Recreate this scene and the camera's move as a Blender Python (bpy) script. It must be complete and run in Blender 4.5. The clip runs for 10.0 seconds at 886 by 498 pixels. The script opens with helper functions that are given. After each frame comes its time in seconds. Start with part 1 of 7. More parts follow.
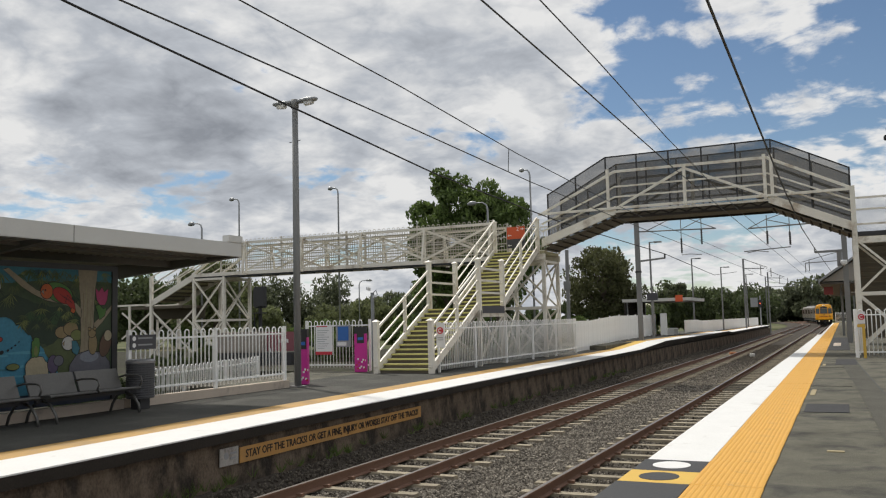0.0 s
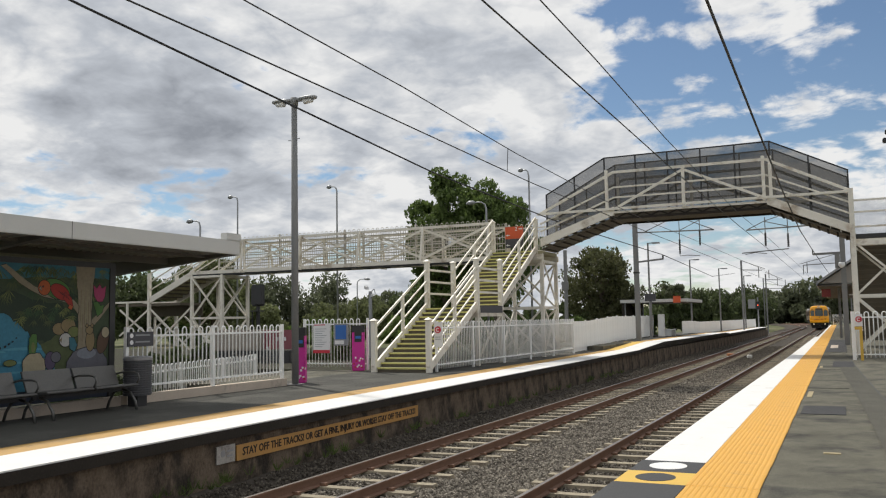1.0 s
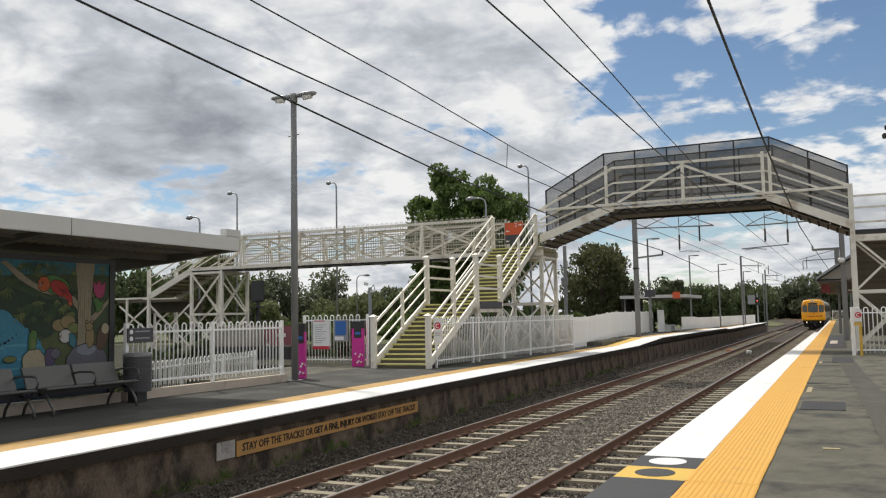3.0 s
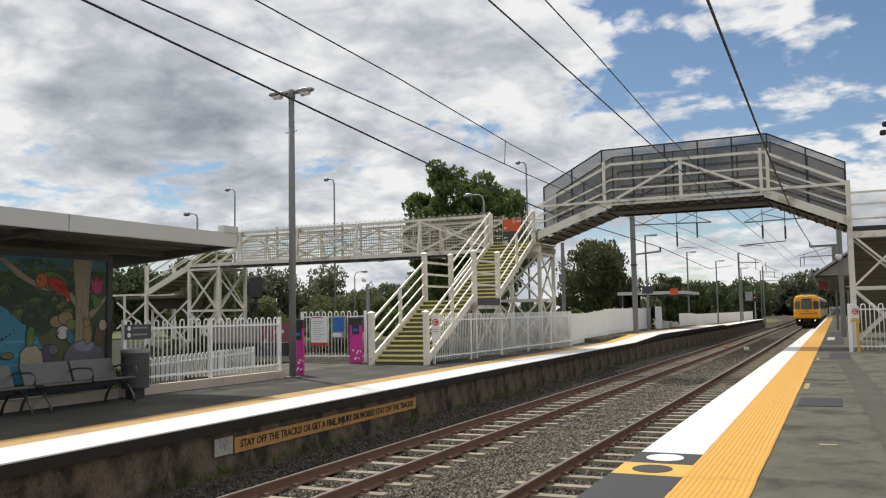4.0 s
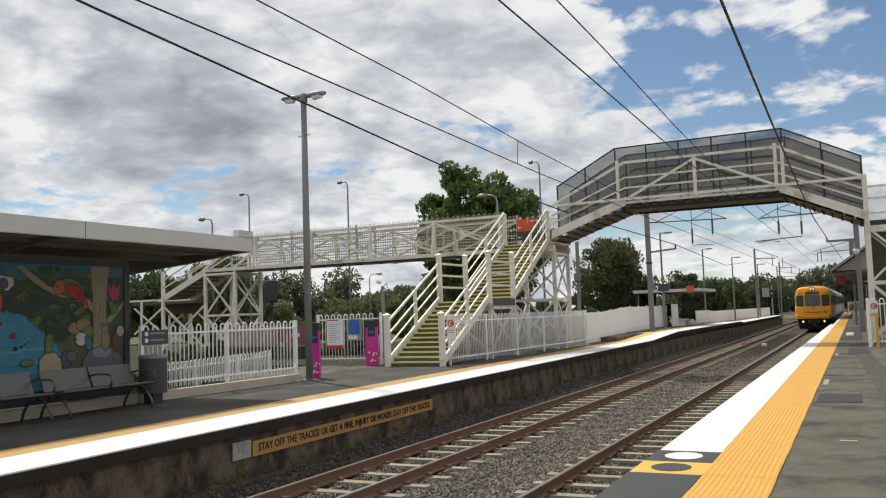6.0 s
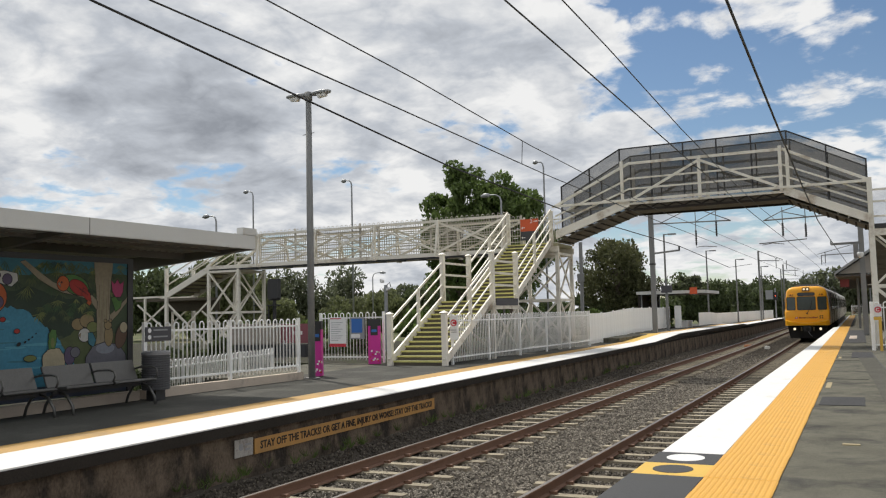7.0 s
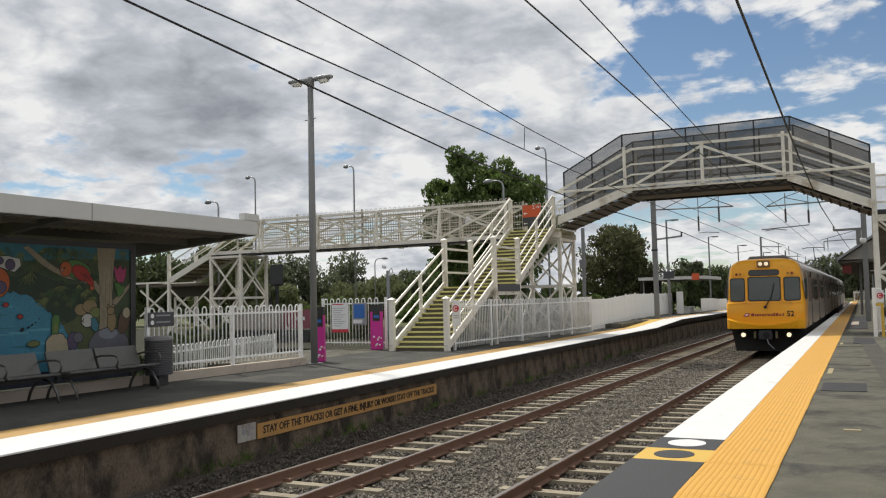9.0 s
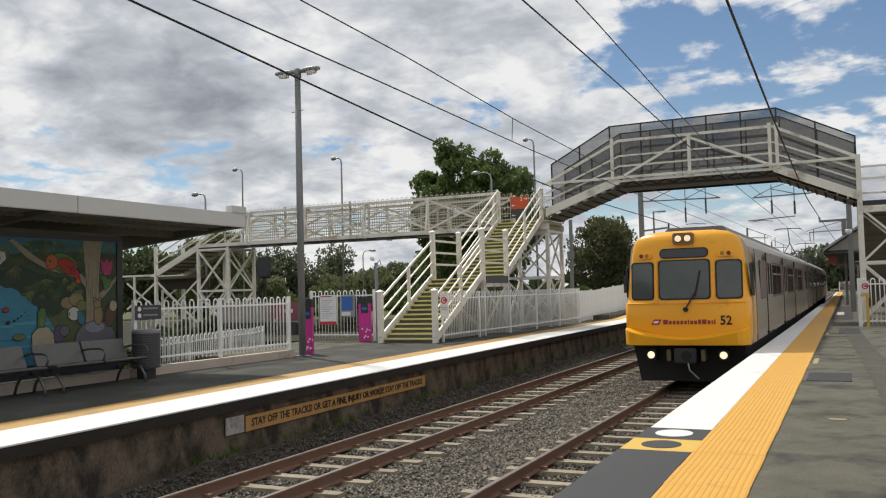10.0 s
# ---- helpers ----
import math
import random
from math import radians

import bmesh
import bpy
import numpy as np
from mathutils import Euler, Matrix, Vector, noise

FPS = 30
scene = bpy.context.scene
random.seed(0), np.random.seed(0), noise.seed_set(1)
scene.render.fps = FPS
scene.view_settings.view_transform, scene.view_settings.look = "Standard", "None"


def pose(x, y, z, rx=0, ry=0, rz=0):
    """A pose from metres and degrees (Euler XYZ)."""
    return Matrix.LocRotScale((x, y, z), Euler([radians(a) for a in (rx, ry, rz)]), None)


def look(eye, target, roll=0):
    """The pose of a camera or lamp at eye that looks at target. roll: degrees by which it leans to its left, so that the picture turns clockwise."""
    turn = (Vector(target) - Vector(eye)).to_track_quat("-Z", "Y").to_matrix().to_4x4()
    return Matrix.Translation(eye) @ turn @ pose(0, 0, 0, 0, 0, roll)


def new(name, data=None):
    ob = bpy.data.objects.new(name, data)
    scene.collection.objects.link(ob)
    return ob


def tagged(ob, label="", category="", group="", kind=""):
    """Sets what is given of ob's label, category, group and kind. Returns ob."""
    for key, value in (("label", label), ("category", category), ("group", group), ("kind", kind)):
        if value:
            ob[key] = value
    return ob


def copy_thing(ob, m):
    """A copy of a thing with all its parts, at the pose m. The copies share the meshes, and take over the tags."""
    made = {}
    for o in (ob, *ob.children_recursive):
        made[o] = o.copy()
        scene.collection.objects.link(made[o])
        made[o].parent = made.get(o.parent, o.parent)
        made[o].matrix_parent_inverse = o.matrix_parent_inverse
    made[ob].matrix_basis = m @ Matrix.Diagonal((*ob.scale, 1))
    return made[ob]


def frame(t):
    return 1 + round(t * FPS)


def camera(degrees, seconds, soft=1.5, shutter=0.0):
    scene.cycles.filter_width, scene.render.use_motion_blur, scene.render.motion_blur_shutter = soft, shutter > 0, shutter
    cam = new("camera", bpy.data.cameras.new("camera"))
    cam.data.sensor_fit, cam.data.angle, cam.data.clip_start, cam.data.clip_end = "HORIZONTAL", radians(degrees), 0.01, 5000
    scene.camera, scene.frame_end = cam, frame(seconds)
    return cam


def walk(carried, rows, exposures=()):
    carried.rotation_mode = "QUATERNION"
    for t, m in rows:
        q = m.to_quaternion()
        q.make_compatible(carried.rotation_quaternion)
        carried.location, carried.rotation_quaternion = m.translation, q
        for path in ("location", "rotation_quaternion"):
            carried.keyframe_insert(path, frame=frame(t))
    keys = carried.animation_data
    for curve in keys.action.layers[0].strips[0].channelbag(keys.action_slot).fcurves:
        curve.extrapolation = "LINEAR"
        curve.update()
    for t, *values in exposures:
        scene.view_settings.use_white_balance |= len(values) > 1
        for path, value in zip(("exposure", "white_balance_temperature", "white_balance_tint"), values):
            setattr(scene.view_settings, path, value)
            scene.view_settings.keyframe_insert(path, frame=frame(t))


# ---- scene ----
cam = camera(54.8, 10.0, soft=1.15)
H_EYE = 1.385
TURNS = [
    (0.0, 4.837, 1.449, 25.117),
    (0.5, 4.757, 1.229, 25.005),
    (1.0, 4.788, 1.027, 24.970),
    (1.5, 4.911, 1.094, 24.958),
    (2.0, 4.793, 1.130, 25.020),
    (2.5, 4.620, 1.120, 25.020),
    (4.0, 4.282, 1.071, 24.804),
    (4.5, 4.122, 1.676, 25.355),
    (5.0, 4.056, 1.891, 25.752),
    (5.5, 4.248, 2.034, 25.859),
    (7.0, 4.344, 1.399, 26.017),
    (7.5, 4.283, 1.027, 26.405),
    (8.0, 4.606, 0.920, 26.511),
    (8.5, 4.363, 1.209, 26.566),
    (9.0, 3.395, 1.355, 26.158),
    (9.5, 2.749, 1.787, 25.780),
    (10.0, 2.835, 1.549, 25.370),
]
walk(cam, [(t, pose(0, 0, H_EYE, 90 + p, r, y)) for t, p, r, y in TURNS],
     exposures=[(0.0, -0.20), (1.0, -0.10), (2.0, -0.04), (8.0, -0.05), (9.0, -0.10), (10.0, -0.08)])

# ---- sky, sun ----
world = bpy.data.worlds.new("sky")
scene.world = world
world.use_nodes = True


def build_sky():
    nt = world.node_tree
    n, l = nt.nodes, nt.links
    n.clear()
    out = n.new("ShaderNodeOutputWorld")
    sky = n.new("ShaderNodeTexSky")
    sky.sky_type = "NISHITA"
    sky.sun_disc = False
    sky.sun_elevation, sky.sun_rotation = radians(52), radians(-54)
    sky.air_density, sky.dust_density, sky.ozone_density = 1.0, 0.0, 2.5
    clear = n.new("ShaderNodeBackground")
    clear.inputs["Strength"].default_value = 0.085
    l.new(sky.outputs[0], clear.inputs["Color"])

    def math(op, a, b=None):
        m = n.new("ShaderNodeMath")
        m.operation = op
        for i, v in enumerate((a, b)):
            if v is None:
                continue
            if isinstance(v, (int, float)):
                m.inputs[i].default_value = v
            else:
                l.new(v, m.inputs[i])
        return m.outputs[0]

    tc = n.new("ShaderNodeTexCoord")
    sep = n.new("ShaderNodeSeparateXYZ")
    l.new(tc.outputs["Generated"], sep.inputs[0])
    # a flat cloud layer overhead, drawn together towards the horizon
    depth = math("ADD", math("MAXIMUM", sep.outputs["Z"], 0.0), 0.27)
    comb = n.new("ShaderNodeCombineXYZ")
    l.new(math("DIVIDE", sep.outputs["X"], depth), comb.inputs[0])
    l.new(math("DIVIDE", sep.outputs["Y"], depth), comb.inputs[1])

    def shifted(offset):
        v = n.new("ShaderNodeVectorMath")
        v.inputs[1].default_value = (offset, offset * 0.7, offset * 1.3)
        l.new(comb.outputs[0], v.inputs[0])
        return v.outputs[0]

    def fbm(scale, detail, rough, dist=0.0, offset=0.0):
        t = n.new("ShaderNodeTexNoise")
        t.inputs["Scale"].default_value = scale
        t.inputs["Detail"].default_value = detail
        t.inputs["Roughness"].default_value = rough
        t.inputs["Distortion"].default_value = dist
        l.new(shifted(offset), t.inputs["Vector"])
        return t.outputs["Fac"]

    def puffs(scale, offset):
        """Rounded cumulus heads with creases between them."""
        a = math("ABSOLUTE", math("SUBTRACT", fbm(scale, 5.0, 0.5, 0.4, offset), 0.5))
        b = math("ABSOLUTE", math("SUBTRACT", fbm(scale * 2.3, 6.0, 0.55, 0.4, offset + 4.0), 0.5))
        return math("ADD", 0.30, math("MULTIPLY", math("ADD", a, math("MULTIPLY", b, 0.6)), 1.7))

    def toward(x, y, z, near, far):
        v = n.new("ShaderNodeVectorMath")
        v.operation = "DOT_PRODUCT"
        v.inputs[1].default_value = (x, y, z)
        l.new(tc.outputs["Generated"], v.inputs[0])
        m = n.new("ShaderNodeMapRange")
        m.interpolation_type = "SMOOTHSTEP"
        m.inputs["From Min"].default_value, m.inputs["From Max"].default_value = far, near
        l.new(v.outputs["Value"], m.inputs["Value"])
        return m.outputs[0]

    base = math("ADD", math("MULTIPLY", fbm(0.9, 2.0, 0.5, 0.0, CLOUD_SEED), 0.30), math("MULTIPLY", fbm(2.6, 12.0, 0.60, 0.0, 3.1 + CLOUD_SEED), 0.40))
    cover = math("ADD", base, math("MULTIPLY", puffs(2.2, CLOUD_SEED), 0.30))
    # breaks in the cloud: a wide one high in the north, small ones in the north-west
    for x, y, z, near, far, k in CLEARINGS:
        cover = math("SUBTRACT", cover, math("MULTIPLY", toward(x, y, z, near, far), k))
    ramp = n.new("ShaderNodeValToRGB")
    ramp.color_ramp.interpolation = "EASE"
    ramp.color_ramp.elements[0].position, ramp.color_ramp.elements[1].position = COVER
    l.new(cover, ramp.inputs[0])
    # thick cloud is grey below, thin edges let the light through
    body = math("ADD", math("MULTIPLY", fbm(1.3, 3.0, 0.5, 0.0, 7.7 + CLOUD_SEED), 0.44), math("MULTIPLY", fbm(3.2, 12.0, 0.58, 0.2, 1.9), 0.28))
    body = math("ADD", body, math("MULTIPLY", puffs(3.0, 5.3 + CLOUD_SEED), 0.28))
    # a heavy grey bank in the north-west
    body = math("SUBTRACT", body, math("MULTIPLY", toward(-0.70, 0.67, 0.24, 0.995, 0.95), 0.006))
    body = math("SUBTRACT", body, math("MULTIPLY", math("SUBTRACT", cover, COVER[1]), 0.55))
    tone = n.new("ShaderNodeValToRGB")
    e = tone.color_ramp.elements
    e[0].position, e[0].color = TONE[0], (0.34, 0.365, 0.41, 1)
    e[1].position, e[1].color = TONE[2], (1.0, 1.0, 0.995, 1)
    mid = e.new(TONE[1])
    mid.color = (0.60, 0.635, 0.69, 1)
    l.new(body, tone.inputs[0])
    cloud = n.new("ShaderNodeBackground")
    cloud.inputs["Strength"].default_value = 0.90
    l.new(tone.outputs[0], cloud.inputs["Color"])
    mix = n.new("ShaderNodeMixShader")
    l.new(ramp.outputs[0], mix.inputs[0])
    l.new(clear.outputs[0], mix.inputs[1])
    l.new(cloud.outputs[0], mix.inputs[2])
    l.new(mix.outputs[0], out.inputs["Surface"])


CLOUD_SEED, COVER, TONE = 9.1, (0.375, 0.432), (0.29, 0.415, 0.52)
CLEARINGS = [(-0.02, 0.952, 0.305, 0.999, 0.968, 0.115), (-0.213, 0.928, 0.305, 0.9995, 0.994, 0.085), (-0.159, 0.985, 0.067, 0.998, 0.982, 0.085),
             (-0.767, 0.626, 0.142, 0.9995, 0.996, 0.08), (-0.661, 0.732, 0.166, 0.9997, 0.998, 0.05), (-0.387, 0.899, 0.207, 0.9998, 0.9988, 0.05)]
build_sky()
sun_data = bpy.data.lights.new("sun", "SUN")
sun_data.energy, sun_data.angle, sun_data.color = 3.4, radians(3.5), (1.0, 0.95, 0.86)
sun = new("sun", sun_data)
sun.matrix_world = look((0, 0, 40), (0.63 * 40, -0.45 * 40, 0))


# ---- materials ----
def surf(name, color, rough=0.7, metal=0.0, vary=0.15, scale=3.0, grain=40.0, bump=0.15, tint=None, patch=0.0, each=0.0, streak=1.0, spec=0.5):
    """A worn surface: base colour, blotches at two sizes, fine relief. patch mixes in tint in stains; each varies copies."""
    m = bpy.data.materials.new(name)
    m.use_nodes = True
    nt = m.node_tree
    n, l = nt.nodes, nt.links
    b = n["Principled BSDF"]
    b.inputs["Roughness"].default_value, b.inputs["Metallic"].default_value = rough, metal
    b.inputs["Specular IOR Level"].default_value = spec
    geo = n.new("ShaderNodeTexCoord")
    mp = n.new("ShaderNodeMapping")
    mp.inputs["Scale"].default_value = (1, 1, streak)
    l.new(geo.outputs["Object"], mp.inputs[0])

    def noise_tex(s, d, r=0.6):
        t = n.new("ShaderNodeTexNoise")
        t.inputs["Scale"].default_value, t.inputs["Detail"].default_value, t.inputs["Roughness"].default_value = s, d, r
        l.new(mp.outputs[0], t.inputs["Vector"])
        return t.outputs["Fac"]

    big, small = noise_tex(scale, 5), noise_tex(grain, 3)
    hsv = n.new("ShaderNodeHueSaturation")
    hsv.inputs["Color"].default_value = (*color, 1)
    col = hsv.inputs["Color"]
    if tint:
        rmp = n.new("ShaderNodeValToRGB")
        rmp.color_ramp.elements[0].position, rmp.color_ramp.elements[1].position = 0.62 - patch * 0.4, 0.74 - patch * 0.25
        l.new(noise_tex(scale * 0.7, 8, 0.68), rmp.inputs[0])
        mx = n.new("ShaderNodeMix")
        mx.data_type = "RGBA"
        mx.inputs["A"].default_value, mx.inputs["B"].default_value = (*color, 1), (*tint, 1)
        l.new(rmp.outputs[0], mx.inputs["Factor"])
        l.new(mx.outputs["Result"], col)
    val = n.new("ShaderNodeMath")
    val.operation = "MULTIPLY_ADD"
    add = n.new("ShaderNodeMath")
    add.operation = "ADD"
    l.new(big, add.inputs[0])
    l.new(small, add.inputs[1])
    l.new(add.outputs[0], val.inputs[0])
    val.inputs[1].default_value, val.inputs[2].default_value = vary * 2, 1 - vary * 2
    last = val.outputs[0]
    if each:
        info = n.new("ShaderNodeObjectInfo")
        isl = n.new("ShaderNodeNewGeometry")
        sm = n.new("ShaderNodeMath")
        sm.operation = "ADD"
        l.new(info.outputs["Random"], sm.inputs[0])
        l.new(isl.outputs["Random Per Island"], sm.inputs[1])
        fr = n.new("ShaderNodeMath")
        fr.operation = "FRACT"
        l.new(sm.outputs[0], fr.inputs[0])
        ev = n.new("ShaderNodeMath")
        ev.operation = "MULTIPLY_ADD"
        l.new(fr.outputs[0], ev.inputs[0])
        ev.inputs[1].default_value, ev.inputs[2].default_value = each, 1 - each / 2
        mu = n.new("ShaderNodeMath")
        mu.operation = "MULTIPLY"
        l.new(last, mu.inputs[0])
        l.new(ev.outputs[0], mu.inputs[1])
        last = mu.outputs[0]
    l.new(last, hsv.inputs["Value"])
    l.new(hsv.outputs[0], b.inputs["Base Color"])
    if bump:
        bp = n.new("ShaderNodeBump")
        bp.inputs["Strength"].default_value, bp.inputs["Distance"].default_value = bump, 0.02
        l.new(small, bp.inputs["Height"])
        l.new(bp.outputs[0], b.inputs["Normal"])
    return m


def glow(name, color, strength):
    m = bpy.data.materials.new(name)
    m.use_nodes = True
    b = m.node_tree.nodes["Principled BSDF"]
    b.inputs["Base Color"].default_value = (*color, 1)
    b.inputs["Emission Color"].default_value = (*color, 1)
    b.inputs["Emission Strength"].default_value = strength
    return m


def glass(name, color, rough=0.05):
    m = bpy.data.materials.new(name)
    m.use_nodes = True
    b = m.node_tree.nodes["Principled BSDF"]
    b.inputs["Base Color"].default_value = (*color, 1)
    b.inputs["Roughness"].default_value = rough
    b.inputs["Transmission Weight"].default_value = 1.0
    b.inputs["IOR"].default_value = 1.45
    return m


def mesh_screen(name, color, open_part, pitch):
    """Woven wire: small holes let the view through."""
    m = bpy.data.materials.new(name)
    m.use_nodes = True
    nt = m.node_tree
    n, l = nt.nodes, nt.links
    b = n["Principled BSDF"]
    b.inputs["Base Color"].default_value, b.inputs["Roughness"].default_value = (*color, 1), 0.6
    tc = n.new("ShaderNodeTexCoord")
    tex = n.new("ShaderNodeTexNoise")
    tex.inputs["Scale"].default_value, tex.inputs["Detail"].default_value = 1 / pitch, 0.0
    l.new(tc.outputs["Object"], tex.inputs["Vector"])
    mr = n.new("ShaderNodeMapRange")
    mr.inputs["From Min"].default_value, mr.inputs["From Max"].default_value = 0.3, 0.7
    mr.inputs["To Min"].default_value, mr.inputs["To Max"].default_value = 1 - open_part - 0.03, 1 - open_part + 0.03
    l.new(tex.outputs["Fac"], mr.inputs["Value"])
    l.new(mr.outputs[0], b.inputs["Alpha"])
    return m


WHITE = surf("cream_paint", (0.80, 0.76, 0.67), 0.5, vary=0.13, scale=1.6, tint=(0.42, 0.34, 0.25), patch=0.20, bump=0.05)
# bridge cream greyed down: shade on the railings put into the colour
RAILING = surf("shaded_cream_railing", (0.52, 0.49, 0.43), 0.6, vary=0.15, each=0.15, bump=0.03)
FENCE_WHITE = surf("white_powder_coat", (0.91, 0.91, 0.89), 0.45, vary=0.06, each=0.08, bump=0.03)
TREAD = surf("tread_paint", (0.34, 0.32, 0.19), 0.75, vary=0.16, scale=4, tint=(0.30, 0.27, 0.20), patch=0.25, each=0.15)
NOSING = surf("yellow_nosing", (0.66, 0.62, 0.22), 0.6, vary=0.12, each=0.15)
# riser tone darkened to stand for shaded gaps and undersides of steps
RISER = surf("shade_dark_riser", (0.13, 0.112, 0.082), 0.8, vary=0.2, each=0.2)
MULCH = surf("dark_yard_soil", (0.042, 0.039, 0.029), 0.95, vary=0.35, scale=1.5, grain=30, bump=0.8, tint=(0.05, 0.06, 0.025), patch=0.3, spec=0.15)
ASPHALT = surf("asphalt", (0.070, 0.069, 0.061), 0.92, vary=0.32, scale=0.8, grain=90, bump=0.6, tint=(0.115, 0.112, 0.099), patch=0.34, spec=0.25)
ASPHALT_OLD = surf("pale_asphalt", (0.145, 0.138, 0.108), 0.93, vary=0.50, scale=1.8, grain=95, bump=0.8, tint=(0.062, 0.061, 0.054), patch=0.35, spec=0.25)
PATCH = surf("fresh_asphalt", (0.06, 0.06, 0.062), 0.9, vary=0.2, scale=2, grain=90, bump=0.5, spec=0.25)
COPING = surf("white_coping_paint", (0.76, 0.755, 0.735), 0.65, vary=0.08, scale=2.5, tint=(0.56, 0.54, 0.50), patch=0.07, bump=0.08)
TACTILE = surf("yellow_tactile", (0.68, 0.36, 0.05), 0.6, vary=0.08, scale=1.5, tint=(0.48, 0.27, 0.06), patch=0.12, bump=0.08)
OCHRE = surf("worn_ochre_stripe", (0.48, 0.28, 0.07), 0.7, vary=0.15, scale=2.0, tint=(0.33, 0.21, 0.08), patch=0.3, bump=0.1)
DARKPAINT = surf("charcoal_paint", (0.033, 0.034, 0.037), 0.7, vary=0.15, scale=2, bump=0.2)
YELLOWPAINT = surf("yellow_paint", (0.66, 0.42, 0.07), 0.65, vary=0.1, scale=2, bump=0.1)
WALL = surf("old_platform_wall", (0.165, 0.128, 0.094), 0.95, vary=0.6, scale=3.2, grain=30, bump=0.7, tint=(0.045, 0.038, 0.031), patch=0.46, each=0.06, streak=0.75, spec=0.2)
LIP = surf("dark_concrete_lip", (0.036, 0.031, 0.026), 0.95, vary=0.3, scale=2.5, bump=0.4, spec=0.2)
STEEL_RAIL = surf("rusty_rail", (0.19, 0.105, 0.068), 0.8, metal=0.0, vary=0.2, scale=4, bump=0.1)
RAIL_TOP = surf("polished_rail_head", (0.30, 0.27, 0.25), 0.35, metal=0.9, vary=0.1, bump=0.03)
SLEEPER = surf("concrete_sleeper", (0.33, 0.285, 0.205), 0.9, vary=0.2, scale=5, grain=50, bump=0.4, each=0.25, tint=(0.16, 0.13, 0.10), patch=0.25)
# bed darkened so its colour gives the shaded gaps between loose stones
BALLAST = surf("ballast_bed", (0.068, 0.058, 0.048), 0.95, vary=0.35, scale=3, grain=22, bump=1.0, spec=0.2)
STONE_DARK = surf("dark_ballast_stone", (0.105, 0.092, 0.075), 0.92, vary=0.15, scale=8, bump=0.2, each=0.9, spec=0.2)
STONE = surf("ballast_stone", (0.255, 0.228, 0.188), 0.9, vary=0.1, scale=8, bump=0.2, each=0.9, spec=0.25)
GROUND = surf("dry_grass_ground", (0.085, 0.10, 0.042), 0.95, vary=0.3, scale=0.15, grain=6, bump=0.6, tint=(0.2, 0.17, 0.1), patch=0.3, spec=0.2)
GALV = surf("galvanised_steel", (0.32, 0.33, 0.34), 0.5, metal=0.5, vary=0.12, scale=2, bump=0.04)
MAST = surf("grey_mast_steel", (0.22, 0.222, 0.22), 0.6, metal=0.3, vary=0.15, scale=1.5, bump=0.05)
DARK = surf("dark_metal", (0.03, 0.03, 0.032), 0.5, vary=0.1, bump=0.03)
WIRE = surf("wire_black", (0.015, 0.015, 0.017), 0.6, vary=0.05, bump=0)
COPPER = surf("contact_wire", (0.05, 0.05, 0.05), 0.55, metal=0.3, vary=0.05, bump=0)
SCREEN = mesh_screen("black_mesh_screen", (0.075, 0.071, 0.062), 0.30, 0.05)
CHAIN = mesh_screen("galvanised_chain_mesh", (0.4, 0.41, 0.42), 0.72, 0.05)
ROOFWHITE = surf("roof_fascia", (0.55, 0.55, 0.53), 0.55, vary=0.08, scale=1.2, bump=0.03)
SHEET = surf("ribbed_roof_sheet", (0.27, 0.25, 0.225), 0.6, vary=0.1, scale=1.5, bump=0.03)
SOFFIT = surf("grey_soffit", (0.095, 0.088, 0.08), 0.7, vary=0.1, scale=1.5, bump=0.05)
ORANGE = surf("orange_sign", (0.62, 0.10, 0.03), 0.45, vary=0.05, bump=0)
SIGNWHITE = surf("sign_white", (0.78, 0.78, 0.78), 0.45, vary=0.04, bump=0)
SIGNGREY = surf("sign_charcoal", (0.06, 0.06, 0.07), 0.45, vary=0.05, bump=0)
SIGNRED = surf("sign_red", (0.55, 0.03, 0.05), 0.45, vary=0.05, bump=0)
PINK = surf("magenta_vinyl", (0.58, 0.03, 0.30), 0.4, vary=0.06, bump=0)
BLUE = surf("sign_blue", (0.03, 0.14, 0.45), 0.45, vary=0.05, bump=0)
BENCH = surf("bench_steel", (0.12, 0.117, 0.11), 0.42, metal=0.5, vary=0.18, scale=5, bump=0.05)
KERB = surf("concrete_plinth", (0.52, 0.44, 0.36), 0.9, vary=0.15, scale=2, bump=0.3, tint=(0.3, 0.26, 0.22), patch=0.2)
def leaf(name, color, vary=0.8):
    """Leaves: a dull face, some light let through, each leaf its own tone."""
    m = surf(name, color, 0.55, vary=0.15, scale=0.5, grain=2, bump=0, each=vary, spec=0.3)
    nt = m.node_tree
    b, out = nt.nodes["Principled BSDF"], nt.nodes["Material Output"]
    tr, mx = nt.nodes.new("ShaderNodeBsdfTranslucent"), nt.nodes.new("ShaderNodeMixShader")
    nt.links.new(b.inputs["Base Color"].links[0].from_socket, tr.inputs["Color"])
    mx.inputs[0].default_value = 0.4
    nt.links.new(b.outputs[0], mx.inputs[1])
    nt.links.new(tr.outputs[0], mx.inputs[2])
    nt.links.new(mx.outputs[0], out.inputs["Surface"])
    return m


